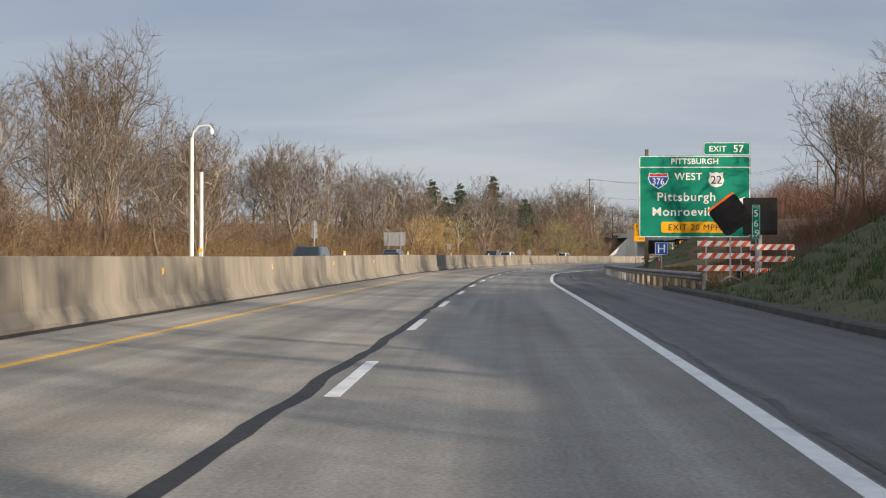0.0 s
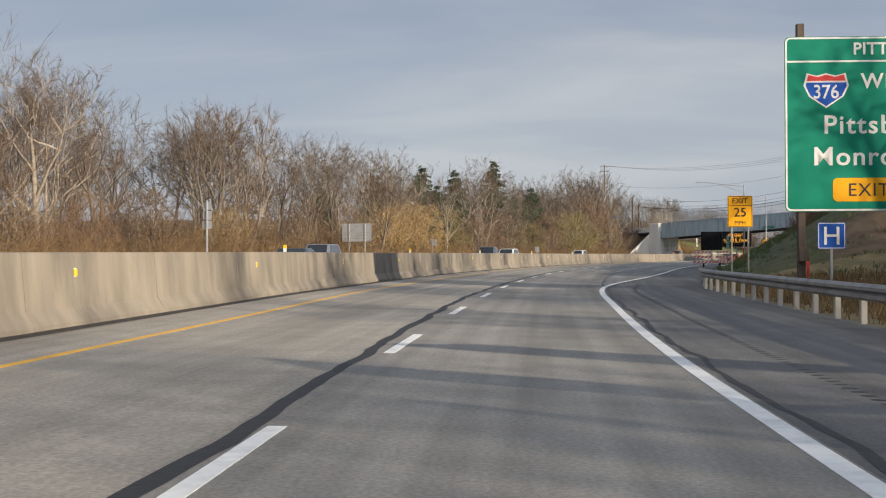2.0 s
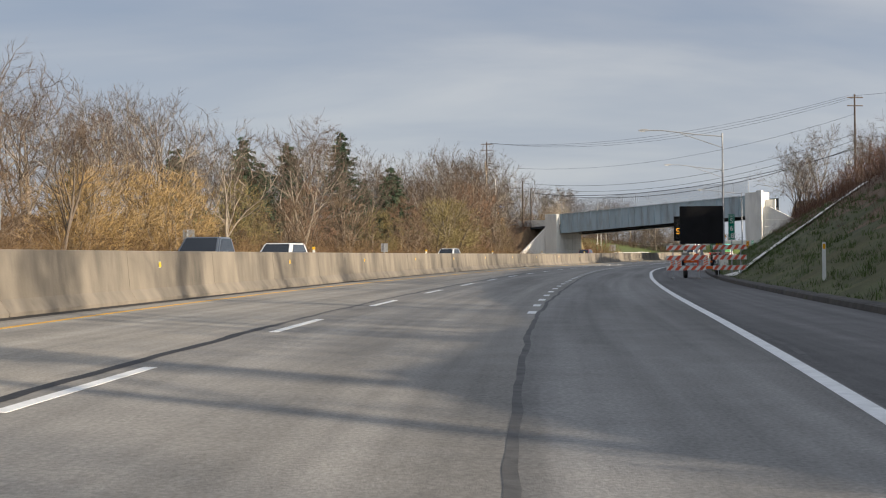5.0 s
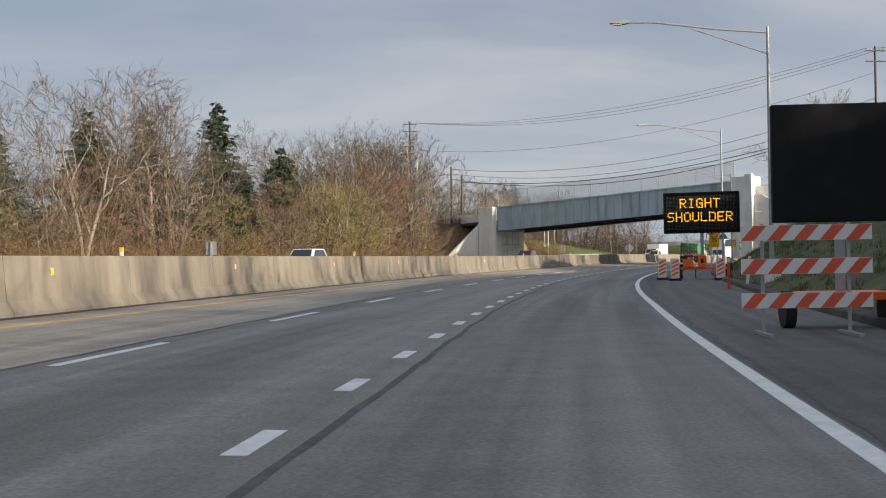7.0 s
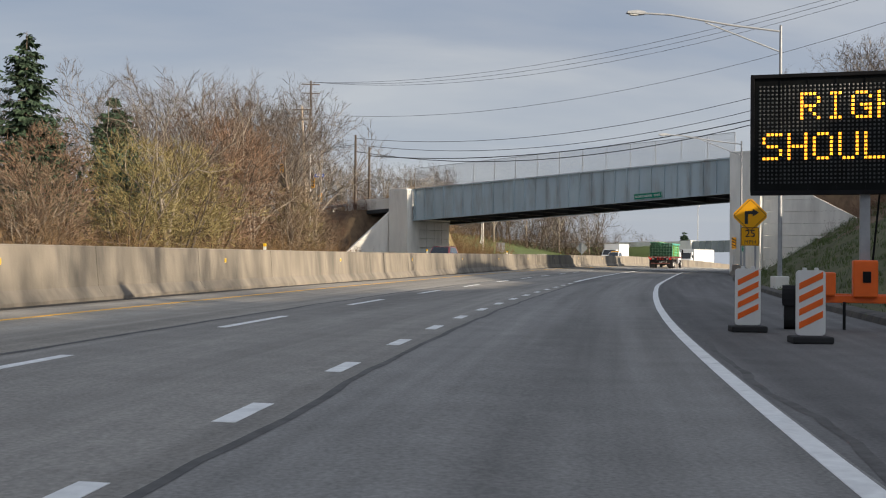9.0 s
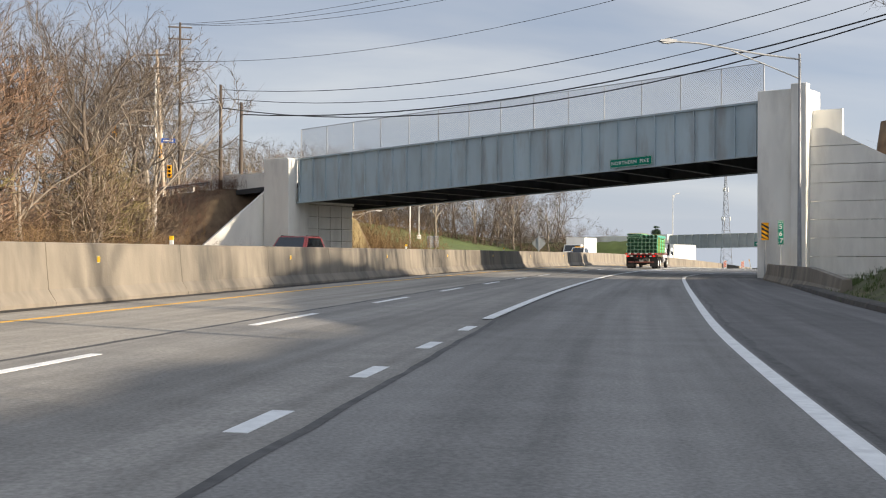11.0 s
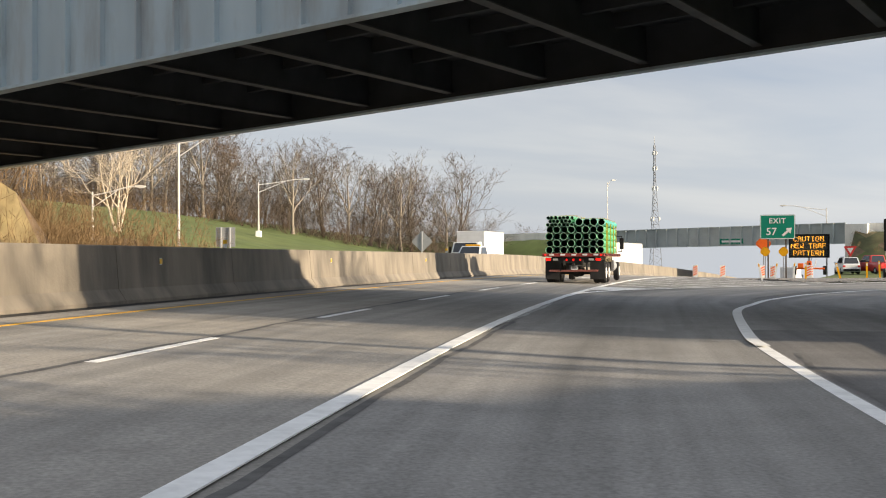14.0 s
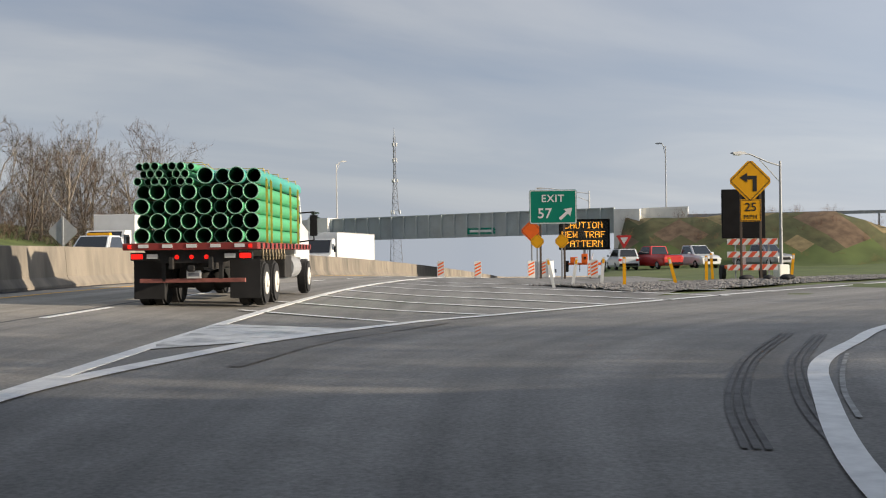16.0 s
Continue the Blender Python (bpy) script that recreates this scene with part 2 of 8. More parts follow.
M_BLACK = mat("black_plastic", (0.014, 0.014, 0.015), 0.8, vary=0.2, spec=0.1)
M_ALUM = mat("mill_aluminium_back", (0.34, 0.35, 0.36), 0.5, 0.5, vary=0.1, scale=2)
M_RUBBER = mat("tyre_rubber", (0.022, 0.022, 0.023), 0.85, vary=0.2, bump=0.1)
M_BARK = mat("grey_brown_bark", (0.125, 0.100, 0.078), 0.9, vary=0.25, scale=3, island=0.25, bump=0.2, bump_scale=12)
# paler copy of the bark: sunlight on the trunks is put into the colour
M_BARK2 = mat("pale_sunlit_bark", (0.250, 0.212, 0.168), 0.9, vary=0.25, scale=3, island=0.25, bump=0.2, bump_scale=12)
M_TWIG = mat("brown_twigs", (0.100, 0.068, 0.046), 0.9, vary=0.2, island=0.35)
M_TWIG2 = mat("grey_twigs", (0.100, 0.079, 0.061), 0.9, vary=0.2, island=0.3)
M_STRAW = mat("straw_brush", (0.200, 0.130, 0.063), 0.9, vary=0.25, island=0.4)
M_BUSH = mat("golden_brown_shoots", (0.165, 0.104, 0.052), 0.9, vary=0.25, island=0.4)
M_REDBR = mat("russet_brush", (0.155, 0.084, 0.056), 0.9, vary=0.25, island=0.4)
M_PINE = mat("dark_conifer_needles", (0.036, 0.064, 0.034), 0.8, vary=0.3, island=0.5)
M_GRASS = mat("spring_grass_blades", (0.076, 0.106, 0.034), 0.8, vary=0.3, island=0.45)
M_GRAVEL = mat("grey_gravel", (0.215, 0.205, 0.195), 0.9, vary=0.25, island=0.45)

# ---- building helpers ----
def ob_from(name, verts, faces, material, parent=None, smooth=False):
    me = bpy.data.meshes.new(name)
    me.from_pydata([tuple(v) for v in verts], [], faces)
    me.materials.append(material)
    if smooth:
        me.polygons.foreach_set("use_smooth", [True] * len(me.polygons))
    me.update()
    o = new(name, me)
    if parent is not None:
        o.parent = parent
    return o


def part(name, bm, material, parent=None, label="", smooth=False):
    """One mesh object from a bmesh, under a thing or a part."""
    me = bpy.data.meshes.new(name)
    bm.to_mesh(me)
    bm.free()
    me.materials.append(material)
    if smooth:
        me.polygons.foreach_set("use_smooth", [True] * len(me.polygons))
    o = new(name, me)
    if parent is not None:
        o.parent = parent
    if label:
        tagged(o, label)
    return o


def thing(name, m, label, category, group="", kind=""):
    o = new(name)
    o.empty_display_size = 0.2
    o.matrix_world = m
    return tagged(o, label, category, group, kind)


def box(bm, c, s, bevel=0.0, rot=None):
    """A bevelled block round the centre c with sizes s."""
    m = Matrix.Translation(c) @ (rot.to_4x4() if rot else Matrix()) @ Matrix.Diagonal((*s, 1))
    r = bmesh.ops.create_cube(bm, size=1, matrix=m)
    if bevel > 0:
        es = list({e for v in r["verts"] for e in v.link_edges})
        bmesh.ops.bevel(bm, geom=es, offset=bevel, segments=2, profile=0.6, affect="EDGES")


def cyl(bm, p, q, r0, r1=None, seg=12, caps=True):
    p, q = Vector(p), Vector(q)
    d = q - p
    m = Matrix.Translation((p + q) / 2) @ d.to_track_quat("Z", "Y").to_matrix().to_4x4()
    bmesh.ops.create_cone(bm, cap_ends=caps, segments=seg, radius1=r0, radius2=r0 if r1 is None else r1, depth=d.length, matrix=m)


def prism(bm, pts, y0, y1):
    """A flat outline in x and z, given depth along y."""
    a = [bm.verts.new((x, y0, z)) for x, z in pts]
    b = [bm.verts.new((x, y1, z)) for x, z in pts]
    n = len(pts)
    bm.faces.new(a)
    bm.faces.new(b[::-1])
    for i in range(n):
        bm.faces.new((a[i], b[i], b[(i + 1) % n], a[(i + 1) % n]))
    bmesh.ops.recalc_face_normals(bm, faces=bm.faces[:])


def rounded(w, h, r, n=5, cx=0.0, cz=0.0):
    pts = []
    for sx, sz, a0 in ((1, 1, 0), (-1, 1, 90), (-1, -1, 180), (1, -1, 270)):
        for k in range(n + 1):
            a = radians(a0 + 90 * k / n)
            pts.append((cx + sx * (w / 2 - r) + r * math.cos(a), cz + sz * (h / 2 - r) + r * math.sin(a)))
    return pts


def tube(bm, pts, r, seg=8):
    """A bent round bar through points."""
    for p, q in zip(pts, pts[1:]):
        cyl(bm, p, q, r, r, seg)
    for p in pts[1:-1]:
        bmesh.ops.create_uvsphere(bm, u_segments=seg, v_segments=4, radius=r, matrix=Matrix.Translation(p))


def block(name, c, s, material, parent, bevel=0.01, label=""):
    bm = bmesh.new()
    box(bm, c, s, bevel)
    return part(name, bm, material, parent, label)


def rod(name, p, q, r, material, parent, r1=None, seg=12, label=""):
    bm = bmesh.new()
    cyl(bm, p, q, r, r1, seg)
    return part(name, bm, material, parent, label, smooth=False)


def text_part(name, s, size, at, material, parent, depth=0.006, wide=1.0, spacing=1.0, bold=0.0):
    """Raised lettering on a face that looks along -y; size is the height of a capital."""
    cu = bpy.data.curves.new(name, "FONT")
    cu.body, cu.size, cu.extrude = s, size / 0.7, depth
    cu.align_x, cu.align_y = "CENTER", "CENTER"
    cu.space_character, cu.offset, cu.resolution_u = spacing, bold, 3
    tmp = bpy.data.objects.new("tmp", cu)
    scene.collection.objects.link(tmp)
    dg = bpy.context.evaluated_depsgraph_get()
    me = bpy.data.meshes.new_from_object(tmp.evaluated_get(dg))
    bpy.data.objects.remove(tmp)
    me.name = name
    # centre on the capitals' own box
    co = np.array([v.co for v in me.vertices])
    mid = (co.min(0) + co.max(0)) / 2
    me.transform(Matrix.Diagonal((wide, 1, 1, 1)) @ Matrix.Translation((-mid[0], -mid[1], 0)))
    me.materials.clear()
    me.materials.append(material)
    o = new(name, me)
    o.parent = parent
    o.matrix_basis = Matrix.Translation(at) @ Matrix.Rotation(radians(90), 4, "X")
    return o


# ---- the road's line ----
KNOT = np.array([-400, -60, 0, 40, 80, 110, 140, 175, 210, 245, 280, 315, 350, 420, 700.0])
SLOPE = np.array([0.0, 0.010, 0.038, 0.066, 0.104, 0.161, 0.229, 0.2855, 0.3505, 0.414, 0.460, 0.5655, 0.7146, 0.88, 1.2])
YS = np.arange(-400, 700.5, 0.5)
_sl = np.interp(YS, KNOT, SLOPE)
XS = np.cumsum(_sl) * 0.5
XS = XS - np.interp(0, YS, XS) - 1.474


def lane_x(y):
    return np.interp(y, YS, XS)


def bank_of(y):
    return np.interp(y, [40, 80, 240, 290], [0, 0.018, 0.018, 0.028])


def hinge(y):
    return np.interp(y, [85, 130], [2.0, 6.3])


def fall(y):
    """The road drops beyond the crest past the first bridge."""
    d = np.clip(np.asarray(y, float) - 325, 0, 110)
    return -0.00034 * d ** 2 - 0.03 * np.clip(np.asarray(y, float) - 435, 0, 400)


def road(y, off, up=0.0):
    """A point on the road: the lane line's y, the distance to its right, the height over the surface."""
    s = np.interp(y, KNOT, SLOPE)
    c = 1 / math.sqrt(1 + s * s)
    o = max(off, -22.0)
    z = -bank_of(y) * min(o - hinge(y), 0) + fall(y)
    return Vector((lane_x(y) + off * c, y - off * s * c, float(z) + up))


def heading(y):
    """Degrees by which the road at y turns left from +y (negative: right)."""
    return -math.degrees(math.atan(np.interp(y, KNOT, SLOPE)))


def on_road(y, off, up=0.0, turn=0.0):
    p = road(y, off, up)
    return pose(p.x, p.y, p.z, 0, 0, heading(y) + turn)


def strip(name, y0, y1, a, b, material, up=0.0, step=3.0, thick=0.0, cross=1, parent=None, wob=0.0):
    """A band of the road between the offsets a(y) and b(y)."""
    fa = a if callable(a) else (lambda y: a)
    fb = b if callable(b) else (lambda y: b)
    n = max(1, int(round((y1 - y0) / step)))
    ve, fc, lane = [], [], []
    for i in range(n + 1):
        y = y0 + (y1 - y0) * i / n
        w = wob * (noise.noise((y * 0.35, 3.1, a if not callable(a) else 1.0)) + 0.5 * noise.noise((y * 1.3, 7.7, 2.0))) if wob else 0
        w2 = wob * 0.5 * noise.noise((y * 1.1, 1.7, 5.0)) if wob else 0
        for k in range(cross + 1):
            o = fa(y) + (fb(y) - fa(y)) * k / cross + w + (w2 if k else 0)
            ve.append(road(y, o, up))
            lane.append((o, y, 0.0))
    for i in range(n):
        for k in range(cross):
            p = i * (cross + 1) + k
            fc.append((p, p + 1, p + cross + 2, p + cross + 1))
    if thick:
        q = len(ve)
        ve += [v - Vector((0, 0, thick)) for v in ve[:q]]
        w = cross + 1
        for i in range(n):
            fc.append((i * w, (i + 1) * w, (i + 1) * w + q, i * w + q))
            e = i * w + cross
            fc.append((e, e + q, e + w + q, e + w))
        fc.append((0, q, q + cross, cross) if cross == 1 else tuple(range(0, cross + 1))[::-1])
        fc.append((n * w, n * w + cross, n * w + cross + q, n * w + q) if cross == 1 else tuple(range(n * w, n * w + cross + 1)))
    ob = ob_from(name, ve, fc, material, parent)
    if not thick:
        lane_coords(ob, lane)
    return ob


def lane_coords(ob, lane):
    """Stores offset from the lane line and distance along it, for the asphalt's wear."""
    at = ob.data.attributes.new("lane", "FLOAT_VECTOR", "POINT")
    at.data.foreach_set("vector", np.asarray(lane, np.float32).ravel())


def smooth_by(ys, vs):
    """A rounded curve through a few values."""
    yy = np.arange(ys[0], ys[-1] + 0.5, 1.0)
    vv = np.interp(yy, ys, vs)
    k = np.hanning(15)
    vv = np.convolve(np.pad(vv, 7, "edge"), k / k.sum(), "valid")
    return lambda y: float(np.interp(y, yy, vv))


BASE = smooth_by([-200, 30, 60, 95, 150, 220, 262, 400, 700], [-6.45, -6.45, -6.15, -6.0, -5.7, -5.65, -5.15, -5.0, -5.0])
YEL = smooth_by([-200, 10, 18, 26, 34, 42, 50, 58, 66, 74, 82, 90, 98, 106, 114, 122, 130, 138, 146, 154, 162, 170, 178, 186, 194, 202, 210, 260, 700],
    [-4.2, -4.22, -4.25, -4.24, -4.21, -4.2, -4.18, -4.13, -4.08, -4.16, -4.3, -4.3, -4.21, -4.2, -4.3, -4.43, -4.59, -4.7, -4.68, -4.55, -4.36, -4.15, -3.94, -3.78, -3.78, -3.81, -3.82, -3.75, -3.75])
EDGE = smooth_by([-200, 3, 11, 19, 27, 35, 43, 51, 59, 67, 75, 83, 91, 99, 107, 115, 123, 131, 139, 147, 155, 163, 171, 179, 187, 195, 203, 211, 219, 227, 235, 243, 251, 259, 267, 275, 283, 291, 298, 304],
    [3.45, 3.44, 3.71, 3.85, 3.93, 3.93, 3.89, 3.77, 3.65, 3.69, 3.76, 3.74, 3.94, 4.81, 5.86, 6.68, 7.24, 7.59, 7.74, 7.82, 7.87, 7.88, 7.85, 7.85, 7.72, 7.61, 7.54, 7.49, 7.51, 7.56, 7.61, 7.61, 7.75, 7.87, 7.9, 7.9, 7.81, 7.72, 8.05, 8.6])
KERB = smooth_by([-200, 18, 36, 50, 62, 92, 105, 130, 165, 200, 255, 275, 300, 330],
                 [7.6, 7.6, 8.0, 7.7, 7.7, 7.9, 9.2, 11.0, 11.0, 11.6, 11.7, 12.3, 12.8, 13.2])

# ---- ground ----
BR_A, BR_B = Vector((53.6, 312.5)), Vector((78.4, 284.6))       # first bridge: left and right ends of the near girder
BR_D = (BR_B - BR_A).normalized()                               # along the bridge, to the right
BR_P = Vector((-BR_D.y, BR_D.x))                                # across it, away from the traffic's start
B2_A, B2_B = Vector((126.8, 406.0)), Vector((146.7, 383.6))     # second bridge
B2_D = (B2_B - B2_A).normalized()
B2_P = Vector((-B2_D.y, B2_D.x))


def sstep(a, b, x):
    t = np.clip((x - a) / (b - a), 0, 1)
    return t * t * (3 - 2 * t)


def road_coords(x, y):
    """The lane line's nearest y and the signed distance from it, for arrays of places."""
    yy, xx = YS[::4], XS[::4]
    sl = np.interp(yy, KNOT, SLOPE)
    best = np.empty(len(x))
    for i in range(0, len(x), 4000):
        d = (x[i:i + 4000, None] - xx) ** 2 + (y[i:i + 4000, None] - yy) ** 2
        best[i:i + 4000] = d.argmin(1)
    k = best.astype(int)
    c = 1 / np.sqrt(1 + sl[k] ** 2)
    return yy[k], (x - xx[k]) * c - (y - yy[k]) * sl[k] * c


def emb(x, y, a, d, p, z0, grade, half, back, before, after, walled=False):
    """An approach road's embankment beyond both ends of a bridge."""
    u = (x - a.x) * d.x + (y - a.y) * d.y
    v = (x - a.x) * p.x + (y - a.y) * p.y
    front = np.where((u > 20) & walled, np.clip(3.4 - v, 0, 60) * 8, np.clip(-half - v, 0, 400))
    out = np.maximum(np.maximum(front, v - back), 0)
    top = z0 + grade * np.clip(u, -30, 60) - 0.35 * np.clip(u - 50, 0, 18)
    h = top - out * np.where((u < 0) & walled, 0.98, 0.62)
    before = before + (0.272 * np.minimum(v + 0.3, 0) if walled else 0)
    return np.where((u < before) | (u > after), h, -99)


def ground_height(x, y):
    yp, off = road_coords(x, y)
    kerb = np.array([KERB(v) for v in yp])
    oc = np.clip(off, -20, kerb)
    base = -bank_of(yp) * np.minimum(oc - hinge(yp), 0) + fall(yp)
    base = base - 0.024 * np.clip(np.hypot(x - 80, y - 300) - 320, 0, 4000) * (y > 300)
    base = np.where((off > kerb) & (yp > 300), np.maximum(base, -0.35 - 0.04 * np.clip(yp - 385, 0, 400) - 0.024 * np.clip(np.hypot(x - 80, y - 300) - 320, 0, 4000)), base)
    dl = np.maximum(-20.5 - off, 0)
    dr = np.maximum(off - kerb - 1.0, 0)
    lw = np.minimum(0.035 * dl, 3.0)
    lf = 0.20 * np.clip(dl - 6, 0, 35) + 0.08 * np.clip(dl - 41, 0, 60) + 0.02 * np.clip(dl - 101, 0, 400)
    f = sstep(300, 330, yp)
    h = base + np.where(off < 0, lw * (1 - f) + lf * f * (1 - 0.9 * sstep(430, 480, yp)), 0)
    w1, w3, w4 = 1 - sstep(38, 46, yp), sstep(97, 112, yp), sstep(284, 296, yp)
    hm = 0.06 * dr + 0.30 * np.clip(dr - 9, 0, 14)
    h1 = np.minimum(np.interp(yp, [24, 34], [0.66, 0.52]) * dr, np.interp(yp, [-10, 0, 5, 27, 36], [5.2, 4.8, 5.7, 5.6, 4.0]) + 0.02 * dr)
    d3 = np.maximum(dr - 14 * sstep(264, 279, yp), 0)
    h3 = np.minimum(0.60 * d3, np.interp(yp, [100, 122, 150, 200, 214, 225, 234, 242, 249, 257, 275, 285], [4.5, 4.9, 7.0, 8.4, 7.4, 5.8, 5.8, 7.6, 10.4, 10.4, 8.6, 6.4]) + 0.02 * dr)
    hr = (h1 * w1 + hm * (1 - w1) * (1 - w3) + h3 * w3) * (1 - w4) + 0.006 * dr * w4
    h = h + np.where(off > 0, hr, 0)
    side = (off < -19.0) | (off > kerb + 0.6)
    e1 = emb(x, y, BR_A, BR_D, BR_P, 7.2, 0.052, 1.0, 11.5, -5.5, 42.0, True)
    e2 = emb(x, y, B2_A, B2_D, B2_P, 4.0, 0.012, 1.0, 12.0, -1.0, 31.0)
    h = np.where(side, np.maximum(h, np.maximum(e1, e2)), h)
    rough = np.array([noise.noise((a * 0.13, b * 0.13, 0.0)) for a, b in zip(x, y)])
    h = h + np.where(side, rough * 0.25 * np.clip((dl + dr) / 4, 0, 1), 0) - 0.05
    return h, yp, off, dl, dr


def grow(a, b, step, far, k=1.35):
    mid = list(np.arange(a, b + step / 2, step))
    lo, hi, s = [], [], step
    while not hi or hi[-1] < far:
        s *= k
        hi.append((hi[-1] if hi else b) + s)
        lo.append((lo[-1] if lo else a) - s)
    return np.array(lo[::-1] + mid + hi)


def make_ground():
    gx, gy = grow(-50, 185, 1.6, 2600), grow(-40, 440, 2.0, 2600)
    xx, yy = np.meshgrid(gx, gy)
    x, y = xx.ravel(), yy.ravel()
    h, yp, off, dl, dr = ground_height(x, y)
    n, m = len(gx), len(gy)
    i = (np.arange(m - 1)[:, None] * n + np.arange(n - 1)).ravel()
    faces = np.stack([i, i + 1, i + n + 1, i + n], 1)
    me = bpy.data.meshes.new("ground")
    me.from_pydata(np.stack([x, y, h], 1).tolist(), [], faces.tolist())
    me.materials.append(mat("bank_grass", (0.086, 0.090, 0.037), 0.9, vary=0.35, scale=0.9, stain=0.55, stain_scale=0.25, stain_color=(0.13, 0.105, 0.045), bump=0.9, bump_scale=9))
    me.materials.append(mat("leaf_litter", (0.150, 0.100, 0.062), 0.95, vary=0.35, scale=1.2, stain=0.4, stain_scale=0.3, stain_color=(0.20, 0.15, 0.08), bump=0.9, bump_scale=7))
    me.materials.append(mat("dry_verge_grass", (0.230, 0.175, 0.085), 0.95, vary=0.3, scale=1.5, stain=0.4, stain_scale=0.4, stain_color=(0.09, 0.10, 0.035), bump=0.9, bump_scale=10))
    me.materials.append(mat("mown_field_grass", (0.092, 0.122, 0.034), 0.9, vary=0.25, scale=0.35, stain=0.3, stain_scale=0.06, stain_color=(0.14, 0.15, 0.05), bump=0.5, bump_scale=8))
    jit = np.array([noise.noise((a * 0.2, b * 0.2, 4.0)) for a, b in zip(x, y)])
    kind = np.where(off < 0, np.where(yp > 340, 3, np.where(dl > 5 + 3 * jit, 1, 2)),
                    np.where(yp > 292, 3, np.where((yp > 46) & (yp < 101), np.where(dr > 8, 1, 2), np.where(dr > 5.0 + 4 * jit, 1, 0))))
    near1 = np.abs((x - BR_A.x) * BR_P.x + (y - BR_A.y) * BR_P.y - 6) < 26
    hill = (off > 0) & (yp > 330) & (h > 0.6)
    kind = np.where(hill & (jit > 0.30), 2, np.where(hill & (jit < -0.30), 1, np.where(hill, 0, kind)))
    kind = np.where((off < 0) & near1 & (yp > 285) & (h > 0.8) & (x > 10), 1, kind)
    me.polygons.foreach_set("material_index", kind[faces[:, 0]].astype(np.int32))
    me.polygons.foreach_set("use_smooth", [True] * len(me.polygons))
    me.update()
    g = new("ground", me)
    tagged(g, "rolling ground of grass banks, leaf litter and mown field", "ground", kind="structure")
    return g


make_ground()


def ground_at(x, y):
    h = ground_height(np.array([float(x)]), np.array([float(y)]))[0]
    return float(h[0])


def S(o, label, category="road"):
    return tagged(o, label, category, kind="structure")


# ---- roads ----
def lay_roads():
    S(strip("road", -200, 640, SEAM, lambda y: EDGE(y) + 0.12 if y < 90 else SEAM2(y), M_LANE, 0.0, 2.5, cross=6), "worn sunlit grey asphalt driving lane")
    S(strip("exit_lane", 90, 640, SEAM2, lambda y: EDGE(min(y, 300)) + 0.12, M_EXIT, 0.0, 2.5, cross=6), "darker grey asphalt exit lane")
    S(strip("passing_lane", -200, 640, lambda y: YEL(y) - 0.5, SEAM, M_PALE, 0.0, 3.0, cross=4), "paler sunlit passing lane of worn asphalt")
    S(strip("shoulder_left", -200, 640, lambda y: BASE(y) - 0.1, lambda y: YEL(y) - 0.5, M_PALE, 0.0, 3.0, cross=2), "narrow worn asphalt shoulder beside the barrier")
    S(strip("shoulder_right", -200, 303, lambda y: EDGE(min(y, 300)) + 0.12, lambda y: KERB(y) + 0.2, M_SHOULDER, 0.0, 3.0, cross=4), "dark patched asphalt shoulder")
    S(strip("opposite_road", -200, 640, -19.8, lambda y: BASE(y) - 0.75, M_PALE, 0.0, 4.0, cross=8), "asphalt carriageway for the opposite traffic")
    # lane lines
    S(strip("yellow_edge_line", -60, 560, lambda y: YEL(y) - 0.07, lambda y: YEL(y) + 0.07, M_YELLOW, 0.004, 2.0, 0.004), "solid worn yellow edge line", "road line")
    S(strip("white_edge_line", -60, 288.4, lambda y: EDGE(y) - 0.09, lambda y: EDGE(y) + 0.09, M_WHITE, 0.004, 1.0, 0.004), "solid white edge line, bending out to the exit lane", "road line")
    S(strip("exit_lane_line", 245.0, 560, lambda y: DOT(y) - 0.10, lambda y: DOT(y) + 0.10, M_WHITE, 0.026, 1.5, 0.012), "solid white line between main road and exit lane", "road line")
    S(strip("old_line_trace", 291, 303, lambda y: DOT(y) + 0.13, lambda y: DOT(y) + float(np.interp(y, [291, 294.5, 297, 303], [0.13, 0.25, 0.27, 0.13])), M_TRACE, 0.022, 0.4, wob=0.05), "worn trace of an older white line", "road line")
    S(strip("opposite_edge_line", -60, 560, -18.3, -18.15, M_WHITE, 0.004, 3.0, 0.004), "solid white edge line of the opposite road", "road line")
    lines = S(new("lane_line_dashes"), "broken white lane line", "road line")
    at = np.interp(np.arange(-6, 56), [-6, 0, 1, 2, 5, 6, 7, 8, 10, 11, 13, 17, 20, 25, 28, 34, 56], [-44, 12.25, 21.8, 31.2, 60.8, 70.6, 80.6, 90.4, 109.1, 119.0, 137.0, 173, 200.3, 243.5, 268, 318.8, 495])
    for y in at - 1.75:
        strip("dash", y, y + 3.5, -0.075, 0.075, M_WHITE, 0.004, 1.2, 0.004, parent=lines)
    dots = S(new("dotted_exit_line"), "short dotted white line beside the exit lane", "road line")
    for y in np.interp(np.arange(-10, 23), [-10, 0, 6, 9, 11, 22], [133.2, 167.7, 188.6, 198.3, 205.5, 242.6]) - 0.52:
        strip("dot", y, y + 1.05, lambda v: DOT(v) - 0.09, lambda v: DOT(v) + 0.09, M_WHITE, 0.004, 0.6, 0.004, parent=dots)
    # tar seals
    for y0, y1, w, m in ((-40, 128, 0.085, M_SEAL), (128, 330, 0.055, M_SEALF)):
        S(strip("lane_joint_seal", y0, y1, lambda y: SEAM(y) - w, lambda y: SEAM(y) + w, m, 0.003, 0.45, wob=0.09), "wandering tar seal along the lane joint", "crack seal")
    ve, fc = [], []
